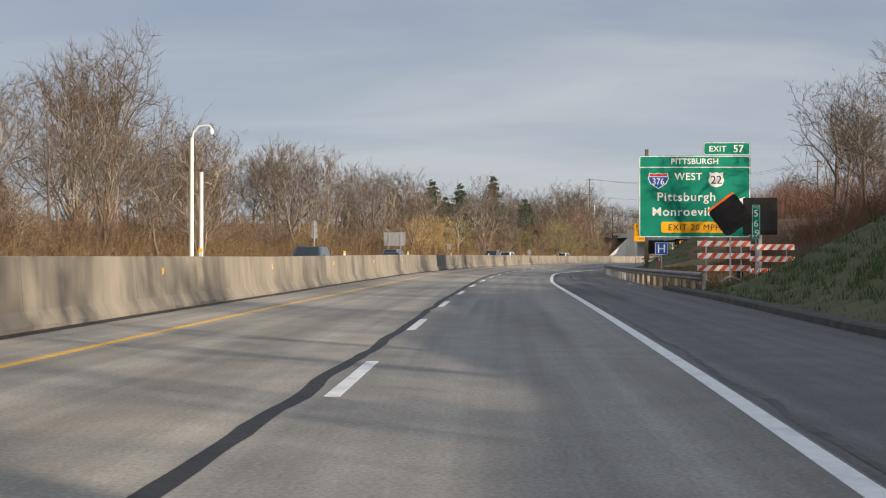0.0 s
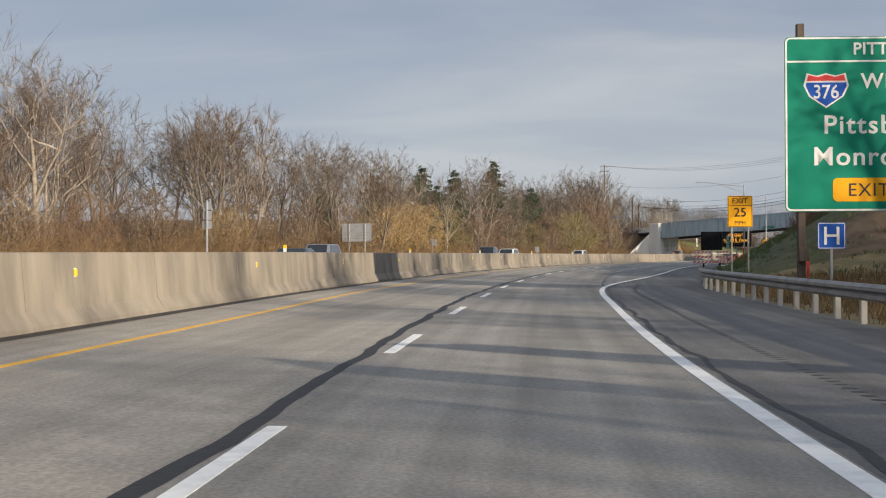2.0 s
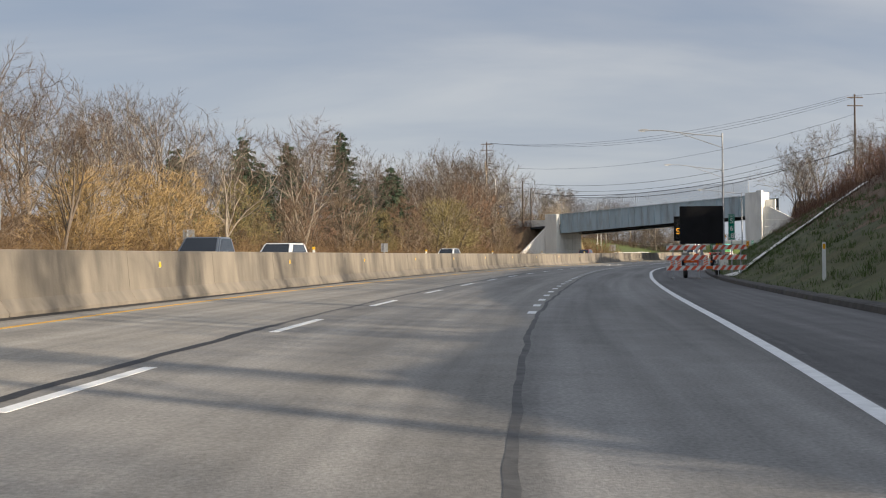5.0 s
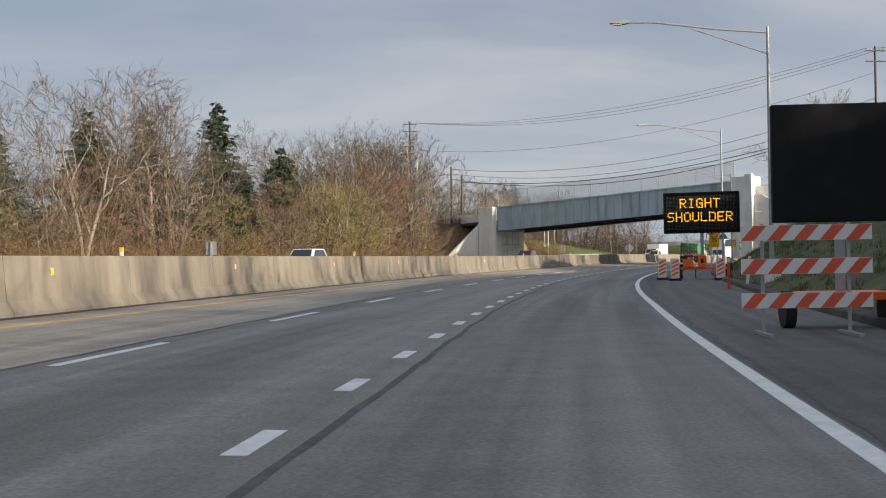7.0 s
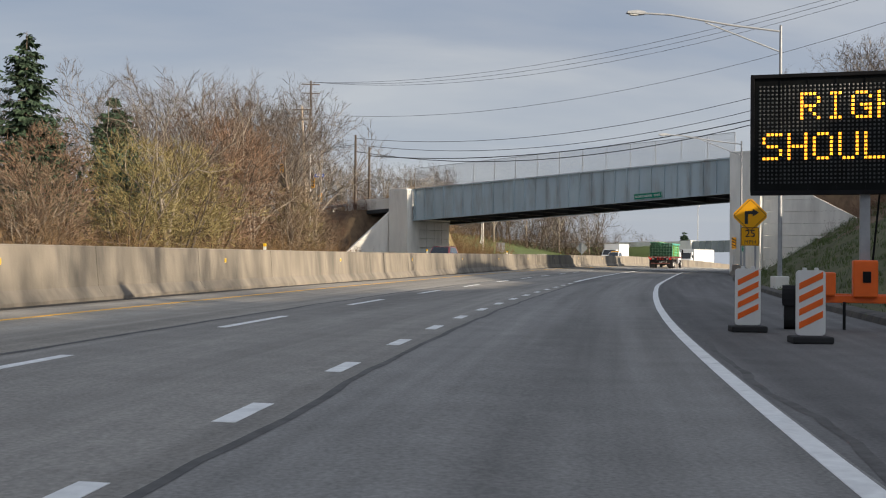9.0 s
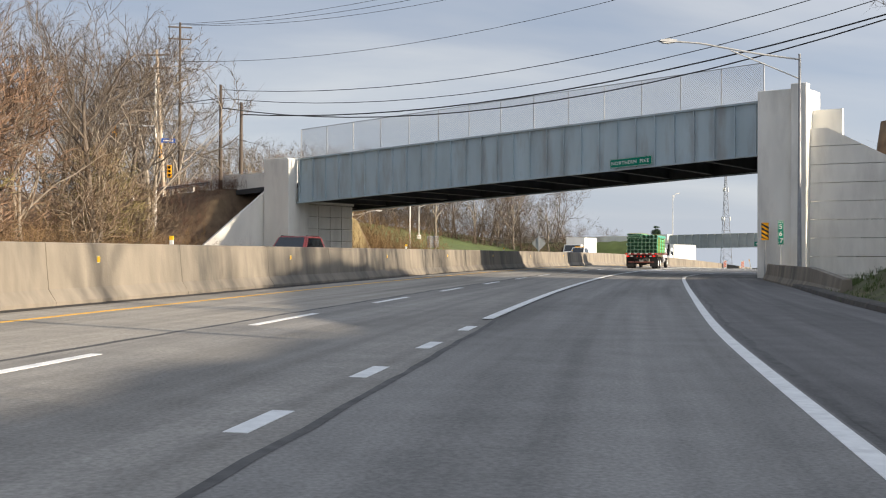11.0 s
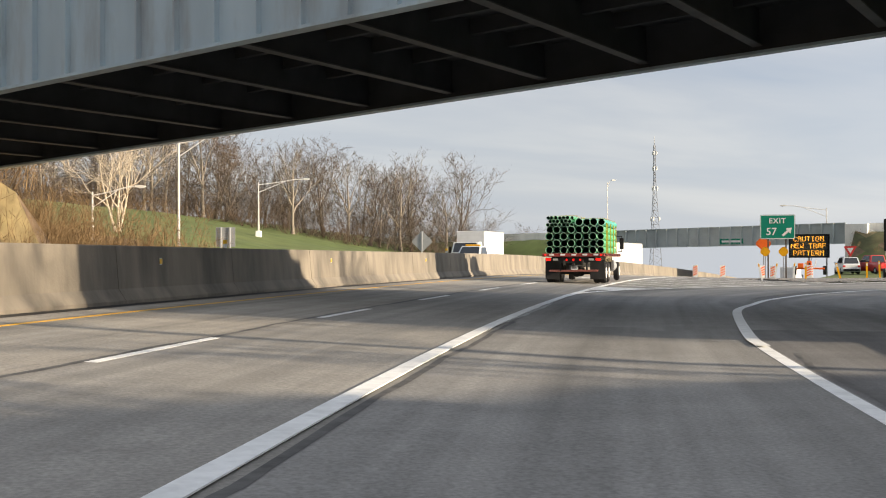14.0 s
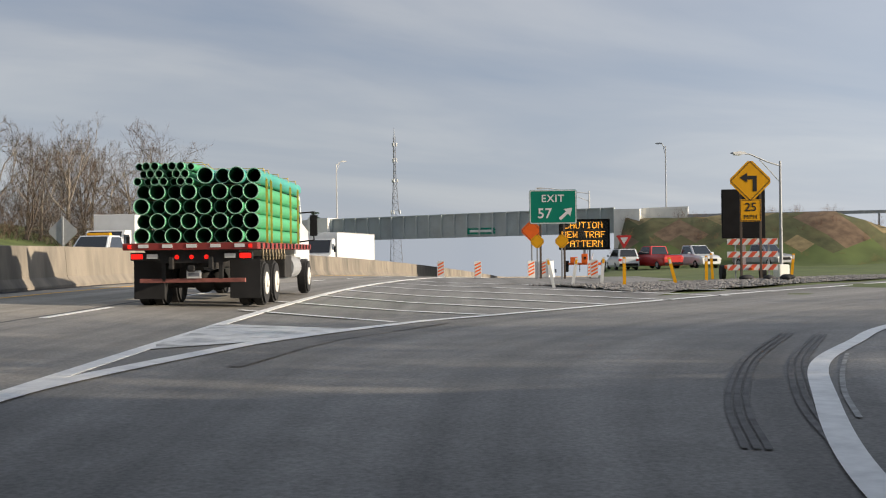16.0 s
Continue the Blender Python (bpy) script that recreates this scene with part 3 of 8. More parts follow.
    for i in range(150):
        y, o = 50 + 0.30 * i, 1.15
        for dy, do in ((0, 0), (0, 0.13), (0.09, 0.13), (0.09, 0)):
            ve.append(road(y + dy, EDGE(y) + o + do, 0.003))
        fc.append((4 * i, 4 * i + 1, 4 * i + 2, 4 * i + 3))
    tagged(ob_from("rumble_strip", ve, fc, M_SEAL), "row of small dark rumble grooves milled in the shoulder", "rumble strip", kind="stuff")
    S(strip("exit_joint_seal", 92, 300, lambda y: SEAM2(y) - 0.04, lambda y: SEAM2(y) + 0.05, M_SEALF, 0.003, 0.6, wob=0.07), "faded tar seal where the exit lane joins", "crack seal")
    for y0, y1, m in ((-40, 50, M_SEALF), (50, 112, M_SEAL), (112, 287, M_SEALF)):
        S(strip("edge_joint_seal", y0, y1, lambda y: EDGE(y) + 0.20, lambda y: EDGE(y) + 0.29, m, 0.003, 0.4, wob=0.13), "ragged tar seal beside the edge line", "crack seal")
    S(strip("barrier_gutter_seal", -40, 400, lambda y: BASE(y) - 0.02, lambda y: BASE(y) + 0.40, M_SEAL, 0.003, 1.0, wob=0.03), "dark dirty gutter at the foot of the barrier", "gutter")


DOT = smooth_by([80, 130, 164, 172, 180, 188, 196, 204, 212, 220, 228, 236, 244, 252, 260, 268, 276, 284, 292, 300, 308, 316, 330, 560],
    [3.75, 3.9, 3.83, 3.73, 3.62, 3.49, 3.39, 3.3, 3.25, 3.28, 3.36, 3.44, 3.45, 3.44, 3.41, 3.42, 3.42, 3.41, 3.40, 3.40, 3.42, 3.48, 3.45, 3.4])
SEAM = smooth_by([-60, 3, 11, 19, 27, 35, 43, 51, 59, 67, 75, 83, 91, 99, 107, 115, 123, 131, 139, 147, 155, 163, 171, 179, 187, 195, 203, 211, 219, 227, 235, 243, 251, 259, 267, 275, 283, 330],
    [-0.45, -0.47, -0.3, -0.18, -0.16, -0.19, -0.2, -0.21, -0.3, -0.38, -0.45, -0.43, -0.34, -0.27, -0.29, -0.32, -0.38, -0.41, -0.4, -0.37, -0.34, -0.33, -0.34, -0.41, -0.49, -0.59, -0.71, -0.76, -0.74, -0.67, -0.58, -0.47, -0.37, -0.3, -0.24, -0.18, -0.11, -0.2])
SEAM2 = smooth_by([80, 91, 99, 107, 115, 123, 131, 139, 147, 155, 163, 171, 179, 187, 195, 203, 211, 219, 227, 235, 243, 251, 270, 330],
    [3.9, 3.94, 3.99, 4.02, 4.04, 4.01, 4.03, 4.11, 4.19, 4.23, 4.2, 4.05, 3.94, 3.88, 3.77, 3.67, 3.64, 3.71, 3.8, 3.82, 3.67, 3.49, 3.6, 3.7])
lay_roads()


def spline(pts, n=12):
    """A rounded line through places."""
    p = [Vector(q) for q in pts]
    p = [2 * p[0] - p[1]] + p + [2 * p[-1] - p[-2]]
    out = []
    for i in range(1, len(p) - 2):
        for k in range(n):
            t = k / n
            a, b, c, d = p[i - 1], p[i], p[i + 1], p[i + 2]
            out.append(0.5 * (2 * b + (c - a) * t + (2 * a - 5 * b + 4 * c - d) * t * t + (3 * b - a - 3 * c + d) * t ** 3))
    return out + [p[-2]]


def line_on(name, pts, width, material, label, hfun, lift=0.0):
    """A painted line of a given width through places."""
    ve, fc = [], []
    q = spline(pts)
    for i, v in enumerate(q):
        d = (q[min(i + 1, len(q) - 1)] - q[max(i - 1, 0)]).normalized()
        s = Vector((-d.y, d.x)) * width / 2
        for w in (v + s, v - s):
            ve.append((w.x, w.y, hfun(w.x, w.y) + lift))
    for i in range(len(q) - 1):
        fc.append((2 * i, 2 * i + 1, 2 * i + 3, 2 * i + 2))
    o = ob_from(name, ve, fc, material)
    return S(o, label, "road line") if label else o


def ramp_z(x, y):
    yp, off = road_coords(np.array([x]), np.array([y]))
    o = float(np.clip(off[0], -6, KERB(min(yp[0], 330))))
    return float(-bank_of(yp[0]) * min(o - hinge(yp[0]), 0) + max(fall(yp[0]), -0.4))


def lay_ramp():
    """The exit ramp that bends away, the hatched gore and its paint."""
    left = [tuple(road(y, 3.55).xy) for y in (290, 296, 302, 307)] + [(82.8, 311.4), (88.0, 315.4), (96, 318.8), (105, 322.4), (117.5, 327), (135, 332), (160, 335), (200, 336)]
    right = [tuple(road(y, KERB(y) + 0.3).xy) for y in (290, 294, 298, 301)] + [(88.8, 298.4), (93.3, 302.2), (99.0, 305.8), (107, 308.8), (119, 312), (136, 315), (160, 317), (200, 317)]
    a, b = spline(left, 6), spline(right, 6)
    ve, fc = [], []
    n = 8
    for row, (p, q) in enumerate(zip(a, b)):
        for k in range(n + 1):
            v = p + (q - p) * k / n
            ve.append((v.x, v.y, ramp_z(v.x, v.y) + min(-0.012 + 0.006 * row, 0.012)))
    for i in range(len(a) - 1):
        for k in range(n):
            c = i * (n + 1) + k
            fc.append((c, c + 1, c + n + 2, c + n + 1))
    ramp = ob_from("exit_ramp", ve, fc, M_EXIT)
    lane_coords(ramp, [(1.2 * (i % (n + 1)), 1.2 * (i // (n + 1)), 9.0) for i in range(len(ve))])
    S(ramp, "dark asphalt exit ramp bending away from the main road")
    h = lambda x, y: ramp_z(x, y) + 0.028
    line_on("ramp_edge_line", [tuple(road(287.9, EDGE(287.9)).xy), tuple(road(289.6, EDGE(289.6)).xy), (77.2, 291.4), (79.3, 294.9), (81.3, 297.5), (83.3, 300.0), (85.6, 302.35), (87.8, 304.4), (90.3, 306.1), (93.4, 308.0), (99.5, 310.6), (108, 312.8), (125, 316), (160, 319.5)], 0.205, M_WHITE,
            "solid white edge line round the exit ramp", h)
    line_on("gore_edge_line", [tuple(road(305.5, DOT(305.5)).xy), tuple(road(308.0, DOT(308.0) + 0.12).xy), (82.3, 309.1), (84.15, 311.0), (87.5, 313.6), (90.3, 314.8), (96.6, 317.45), (102.5, 319.9), (109.5, 322.5), (130, 331), (160, 335)], 0.27, M_WHITE,
            "white line along the ramp side of the gore", h)
    # hatching between the main road's line and the ramp's line
    gore = S(new("gore_hatching"), "thin white hatching across the gore", "road line")
    for p, q in (((86.1, 318.5), (87.46, 314.0)), ((88.3, 322.0), (89.97, 314.9)), ((90.8, 325.4), (92.05, 315.8)), ((93.3, 329.4), (94.4, 316.5)), ((96.4, 334.5), (96.9, 317.4)), ((99.6, 339.5), (99.6, 318.3)), ((103.0, 344.5), (102.6, 319.5))):
        p, q = Vector(p), Vector(q)
        o = line_on("hatch_stripe", [tuple(p), tuple((p + q) / 2), tuple(q)], 0.2, M_WHITE, "", h)
        o.parent = gore
    tri = [tuple(road(y, DOT(y)).xy) for y in (311.5, 313.0, 314.5, 316.0)] + [(86.0, 312.55), (84.9, 311.65), (83.9, 310.75)]
    o = ob_from("hatch_nose", [(x, y, h(x, y) - 0.002) for x, y in tri], [tuple(range(7))[::-1]], mat("scuffed_white_paint", (0.72, 0.72, 0.70), 0.6, vary=0.1, scale=6, stain=0.8, stain_scale=1.6, stain_color=(0.22, 0.22, 0.21)))
    o.parent = gore
    skid = mat("rubber_skid_mark", (0.120, 0.116, 0.112), 0.8, vary=0.45, scale=5, stain=0.5, stain_scale=2.5, stain_color=(0.16, 0.155, 0.15))
    arcs = ([(90.72, 307.8), (87.75, 305.45), (85.73, 303.6), (84.42, 302.25), (83.28, 300.9)], [(90.86, 307.3), (87.93, 304.92), (86.11, 303.2), (84.82, 301.85), (83.76, 300.6)])
    for arc in arcs:
        for dx in (0.0, 0.075, 0.15):
            mk = line_on("tyre_mark", [(x + dx * 0.6, y - dx * 0.8) for x, y in arc], 0.048, skid, "", h, -0.003)
            S(mk, "dark curved tyre skid mark on the ramp", "tyre mark")
    S(line_on("tyre_mark", [(82.2, 307.5), (84.8, 310.6), (88.1, 313.2)], 0.16, mat("faint_skid_mark", (0.165, 0.158, 0.15), 0.85, vary=0.2, scale=3), "", h, -0.003), "faint tyre skid mark beside the gore", "tyre mark")
    S(line_on("scrape_mark", [(88.9, 305.0), (87.4, 303.75), (86.0, 302.5), (84.9, 301.4)], 0.05, mat("pale_scrape", (0.33, 0.33, 0.32), 0.85, vary=0.4, scale=6, stain=0.7, stain_scale=5, stain_color=(0.16, 0.155, 0.15)), "", h, -0.003), "pale scraped streak beside the ramp edge line", "scrape mark")
    # gore surface
    aa = [tuple(road(y, 3.6).xy) for y in (300, 310, 320, 330, 340, 350, 360)]
    bb = [(80.5, 306), (86, 312), (96, 318), (104, 325), (112, 334), (118, 343), (124, 352)]
    ve, fc = [], []
    for p, q in zip(spline(aa, 5), spline(bb, 5)):
        for k in range(5):
            v = p + (q - p) * k / 4
            ve.append((v.x, v.y, ramp_z(v.x, v.y) + 0.006))
    for i in range(len(spline(aa, 5)) - 1):
        for k in range(4):
            c = i * 5 + k
            fc.append((c, c + 1, c + 6, c + 5))
    pav = ob_from("gore_pavement", ve, fc, M_EXIT)
    lane_coords(pav, [(v[0] * 0.87 - v[1] * 0.5, v[0] * 0.5 + v[1] * 0.87, 5.0) for v in ve])
    S(pav, "dark asphalt of the hatched gore")


lay_ramp()


# ---- median barrier ----
PROFILE = [(0.0, 0.0), (0.0, 0.08), (-0.17, 0.33), (-0.25, 1.27), (-0.27, 1.29), (-0.49, 1.29), (-0.51, 1.27), (-0.59, 0.33), (-0.76, 0.08), (-0.76, 0.0)]


def barrier_piece(y0, y1, parent, material):
    n = 5
    ve, fc = [], []
    for i in range(n + 1):
        y = y0 + (y1 - y0) * i / n
        for o, z in PROFILE:
            ve.append(road(y, BASE(y) + o, z - (0.02 if z == 0 else 0)))
    k = len(PROFILE)
    for i in range(n):
        for j in range(k - 1):
            fc.append((i * k + j, (i + 1) * k + j, (i + 1) * k + j + 1, i * k + j + 1))
    fc.append(tuple(range(k)))
    fc.append(tuple(range(n * k, n * k + k))[::-1])
    return ob_from("barrier_segment", ve, fc, material, parent)


def make_barrier():
    bar = thing("median_barrier", Matrix(), "tall weathered concrete median barrier with dark streaks", "barrier", kind="structure")
    y = -60.0
    while y < 520:
        ln = 6.1 if y < 360 else 20
        barrier_piece(y, y + ln - 0.02, bar, M_CONC)
        y += ln
    my = mat("amber_reflector", (0.80, 0.48, 0.02), 0.35)
    k = 0
    for y in np.arange(3, 330, 12.2):
        m = on_road(y, BASE(y) - 0.235, 0.93)
        r = thing("barrier_reflector", m, "small amber reflector plate on the barrier face", "reflector", "barrier reflectors")
        block("backing", (0.012, 0, 0), (0.02, 0.11, 0.16), M_SIGNW, r, 0.004)
        block("lens", (0.028, 0.0, 0.0), (0.014, 0.13, 0.13), my, r, 0.004)
        if k % 2 == 0:
            m = on_road(y + 4, BASE(y) - 0.38, 1.29)
            r = thing("barrier_delineator", m, "short white and amber post on the barrier top", "delineator", "barrier delineators")
            block("post", (0, 0, 0.06), (0.10, 0.05, 0.12), M_SIGNW, r, 0.01)
            block("reflector", (0, 0, 0.17), (0.11, 0.06, 0.11), my, r, 0.01)
        k += 1


make_barrier()


# ---- kerb and guide rail ----
def make_edges():
    def kerb_run(y0, y1):
        ve, fc = [], []
        prof = [(0.0, -0.05), (0.04, 0.13), (0.10, 0.16), (0.42, 0.17), (0.5, 0.0)]
        n = int((y1 - y0) / 2)
        for i in range(n + 1):
            y = y0 + (y1 - y0) * i / n
            for o, z in prof:
                ve.append(road(y, KERB(y) + o, z + 0.02 * noise.noise((y, o, 0))))
        k = len(prof)
        for i in range(n):
            for j in range(k - 1):
                fc.append((i * k + j, i * k + j + 1, (i + 1) * k + j + 1, (i + 1) * k + j))
        return S(ob_from("kerb", ve, fc, mat("dirty_asphalt_kerb", (0.075, 0.070, 0.064), 0.9, vary=0.35, scale=2, stain=0.4, stain_scale=1.5, stain_color=(0.16, 0.13, 0.10), bump=0.8, bump_scale=12)), "low dirty asphalt kerb along the bank", "kerb")
    kerb_run(-60, 46)
    kerb_run(96, 272)
    rail = thing("guide_rail", Matrix(), "weathered steel guide rail on short posts", "guide rail")
    wave = [(-0.02, 0.45), (0.06, 0.50), (0.06, 0.555), (-0.02, 0.60), (0.06, 0.645), (0.06, 0.70), (-0.02, 0.76)]
    ro = lambda y: float(np.interp(y, [40, 60, 88, 93], [8.6, 7.75, 7.6, 8.0]))
    n, ve, fc = 40, [], []
    for i in range(n + 1):
        y = 41 + 51.5 * i / n
        for o, z in wave:
            ve.append(road(y, ro(y) - o, z))
        for o, z in wave[::-1]:
            ve.append(road(y, ro(y) - o + 0.012, z))
    k = 2 * len(wave)
    for i in range(n):
        for j in range(k):
            fc.append((i * k + j, i * k + (j + 1) % k, (i + 1) * k + (j + 1) % k, (i + 1) * k + j))
    ob_from("beam", ve, fc, M_RUSTY, rail)
    for i in range(28):
        y = 41.4 + 1.88 * i
        m = on_road(y, ro(y) + 0.10)
        bm = bmesh.new()
        box(bm, (0.05, 0, 0.34), (0.11, 0.15, 0.74), 0.01)
        p = part("post", bm, mat("sunlit_post", (0.46, 0.43, 0.38), 0.8, vary=0.15, stain=0.3, stain_scale=3), rail)
        p.matrix_basis = m
    bm = bmesh.new()
    box(bm, (0, 0, 0.58), (0.10, 0.5, 0.36), 0.04)
    e = part("end_terminal", bm, M_RUSTY, rail, "flared end plate of the rail")
    e.matrix_basis = on_road(92.8, ro(92.8))


make_edges()


def field_rail():
    """The pale rail on posts along the foot of the field."""
    rail = thing("field_guide_rail", Matrix(), "pale steel guide rail on posts at the foot of the field", "guide rail")
    wave = [(0.0, 0.42), (0.07, 0.50), (0.0, 0.58), (0.07, 0.66), (0.0, 0.74)]
    place_at = lambda y: road(y, float(np.interp(y, [346, 386], [-29.5, -33.0])))
    ve, fc, n = [], [], 20
    for i in range(n + 1):
        y = 346 + 40.0 * i / n
        q = place_at(y)
        g = ground_at(q.x, q.y)
        for o, z in wave + [(o - 0.014, z) for o, z in wave[::-1]]:
            ve.append((q.x + o * 0.8, q.y - o * 0.6, g + z))
        bm = bmesh.new()
        box(bm, (0, 0, 0.25), (0.14, 0.10, 1.1), 0.012)
        p = part("post", bm, M_POLEW, rail)
        p.matrix_basis = pose(q.x - 0.08, q.y + 0.06, g, 0, 0, -38)
    for i in range(n):
        for j in range(10):
            fc.append((i * 10 + j, i * 10 + (j + 1) % 10, i * 10 + 10 + (j + 1) % 10, i * 10 + 10 + j))
    ob_from("beam", ve, fc, M_POLEW, rail)


field_rail()

# ---- bridges ----
def bz(u, z0, z1, length):
    return z0 + (z1 - z0) * u / length


def place(a, d, p, u, v, z):
    q = a + d * u + p * v
    return Vector((q.x, q.y, z))


def hexa(bm, c):
    """A block from eight corners: four below, four above."""
    v = [bm.verts.new(q) for q in c]
    for f in ((0, 3, 2, 1), (4, 5, 6, 7), (0, 1, 5, 4), (1, 2, 6, 5), (2, 3, 7, 6), (3, 0, 4, 7)):
        bm.faces.new([v[i] for i in f])


def bar_uv(bm, a, d, p, u0, u1, v0, v1, zb, zt):
    """A block along a bridge; zb and zt are functions of u."""
    hexa(bm, [place(a, d, p, u0, v0, zb(u0)), place(a, d, p, u1, v0, zb(u1)), place(a, d, p, u1, v1, zb(u1)), place(a, d, p, u0, v1, zb(u0)),
              place(a, d, p, u0, v0, zt(u0)), place(a, d, p, u1, v0, zt(u1)), place(a, d, p, u1, v1, zt(u1)), place(a, d, p, u0, v1, zt(u0))])


def fence_material():
    m = bpy.data.materials.new("chain_link_mesh")
    m.use_nodes = True
    nt = m.node_tree
    b = nt.nodes["Principled BSDF"]
    b.inputs["Base Color"].default_value = (0.45, 0.46, 0.47, 1)
    b.inputs["Roughness"].default_value = 0.5
    b.inputs["Metallic"].default_value = 0.4
    tc = nt.nodes.new("ShaderNodeTexCoord")
    acc = None
    for ang in (45, -45):
        mp = nt.nodes.new("ShaderNodeMapping")
        mp.inputs["Rotation"].default_value = (0, radians(ang), 0)
        nt.links.new(tc.outputs["Object"], mp.inputs[0])
        w = nt.nodes.new("ShaderNodeTexWave")
        w.inputs["Scale"].default_value = 3.2
        nt.links.new(mp.outputs[0], w.inputs[0])
        g = nt.nodes.new("ShaderNodeMath")
        g.operation = "GREATER_THAN"
        g.inputs[1].default_value = 0.925
        nt.links.new(w.outputs["Fac"], g.inputs[0])
        if acc is None:
            acc = g
        else:
            mxm = nt.nodes.new("ShaderNodeMath")
            mxm.operation = "MAXIMUM"
            nt.links.new(acc.outputs[0], mxm.inputs[0])
            nt.links.new(g.outputs[0], mxm.inputs[1])
            acc = mxm
    nt.links.new(acc.outputs[0], b.inputs["Alpha"])
    return m


def make_bridge():
    a, d, p = BR_A, BR_D, BR_P
    ln = (BR_B - BR_A).length
    zt = lambda u: bz(u, 8.75, 10.45, ln)
    zb = lambda u: bz(u, 5.35, 7.30, ln)
    br = thing("road_bridge", Matrix(), "blue-grey painted steel plate girder road bridge with a chain-link fence", "bridge", kind="structure")
    wide = 10.9
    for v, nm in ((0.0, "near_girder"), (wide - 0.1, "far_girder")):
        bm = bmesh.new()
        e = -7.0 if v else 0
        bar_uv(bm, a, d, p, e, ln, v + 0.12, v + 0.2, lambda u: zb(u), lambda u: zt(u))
        # far web takes the shade-dark colour instead of the bridge paint
        g = part("girder_web", bm, M_UNDER if v else M_STEEL, br, "far girder plate, coloured dark for the shade" if v else "blue-grey riveted girder plate")
        bm = bmesh.new()
        bar_uv(bm, a, d, p, e, ln, v - 0.06, v + 0.32, lambda u: zb(u) - 0.04, lambda u: zb(u) + 0.04)
        part("bottom_flange", bm, M_STEEL, g)
        bm = bmesh.new()
        bar_uv(bm, a, d, p, 0, ln, v - 0.06, v + 0.32, lambda u: zt(u) - 0.03, lambda u: zt(u) + 0.05)
        part("top_flange", bm, M_STEEL, g)
        if v == 0:
            for i in range(29):
                u = 0.3 + (ln - 0.6) * i / 28
                bm = bmesh.new()
                bar_uv(bm, a, d, p, u - 0.03, u + 0.03, v - 0.05, v + 0.12, lambda w: zb(w) + 0.04, lambda w: zt(w) - 0.03)
                part("stiffener", bm, M_STEEL, g)
    # deck, floor beams: the shade beneath is put into their dark colour
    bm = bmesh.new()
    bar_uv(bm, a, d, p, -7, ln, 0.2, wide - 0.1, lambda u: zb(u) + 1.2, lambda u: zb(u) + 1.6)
    part("deck", bm, M_UNDER, br, "deck underside, coloured dark for the shade")
    # flanges slightly lighter than the dark beams
    mb = mat("dark_beam_flange", (0.085, 0.085, 0.085), 0.7, vary=0.25, scale=1.5)
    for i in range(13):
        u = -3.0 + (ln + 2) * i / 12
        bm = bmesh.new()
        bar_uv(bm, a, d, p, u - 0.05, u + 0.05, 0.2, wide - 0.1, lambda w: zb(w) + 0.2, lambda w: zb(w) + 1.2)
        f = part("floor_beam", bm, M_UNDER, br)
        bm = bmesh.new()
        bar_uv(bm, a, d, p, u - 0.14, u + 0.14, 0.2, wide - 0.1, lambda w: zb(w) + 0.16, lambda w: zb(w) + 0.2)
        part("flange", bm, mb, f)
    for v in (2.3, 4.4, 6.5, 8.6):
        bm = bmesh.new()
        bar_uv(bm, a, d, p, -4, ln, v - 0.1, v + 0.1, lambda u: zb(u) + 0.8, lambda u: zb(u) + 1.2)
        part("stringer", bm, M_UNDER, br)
    # fence on the near side
    fence = new("fence")
    fence.parent = br
    top = lambda u: zt(u) + 2.4
    for i in range(15):
        u = ln * i / 14
        q = place(a, d, p, u, 0.5, 0)
        rod("fence_post", (q.x, q.y, zt(u) - 0.3), (q.x, q.y, top(u)), 0.035, M_GALV, fence, seg=8)
    for dz in (0.15, 2.4):
        q0, q1 = place(a, d, p, 0, 0.5, zt(0) + dz), place(a, d, p, ln, 0.5, zt(ln) + dz)
        rod("fence_rail", q0, q1, 0.025, M_GALV, fence, seg=6)
    rot = Matrix.Translation((a.x, a.y, 0)) @ Matrix.Rotation(math.atan2(d.y, d.x), 4, "Z")
    o = ob_from("fence_mesh", [(0, 0.5, zt(0)), (ln, 0.5, zt(ln)), (ln, 0.5, top(ln)), (0, 0.5, top(0))], [(0, 1, 2, 3)], fence_material(), fence)
    o.matrix_basis = rot
    # abutments
    def pier(u0, u1, v0, v1, z0, z1, nm, label="", bev=0.03, par=br):
        bm = bmesh.new()
        bar_uv(bm, a, d, p, u0, u1, v0, v1, lambda u: z0, lambda u: z1)
        bmesh.ops.bevel(bm, geom=bm.edges[:], offset=bev, segments=1, affect="EDGES")
        return part(nm, bm, M_ABUT, par, label)
    pier(-2.7, -0.15, -0.9, 1.6, -0.5, 8.85, "pilaster", "pale concrete end post of the bridge")
    pier(-0.75, 0.05, -1.0, -0.3, -0.5, 8.75, "pilaster_rib")
    for k in range(4):
        for j in range(6):
            pier(-4.5, -0.4, 1.6 + k * 1.42, 2.99 + k * 1.42, -0.5 + j * 0.97, 0.44 + j * 0.97, "abutment_block", bev=0.03)
    pier(-4.0, -0.35, 1.6, 7.4, 5.35, 5.9, "bridge_seat")
    r = ln
    pier(r + 0.15, r + 3.0, -1.0, 1.6, -0.8, 10.95, "pilaster", "pale concrete end post of the bridge")
    pier(r + 2.2, r + 3.1, -1.25, -0.6, -0.8, 11.2, "pilaster_rib")
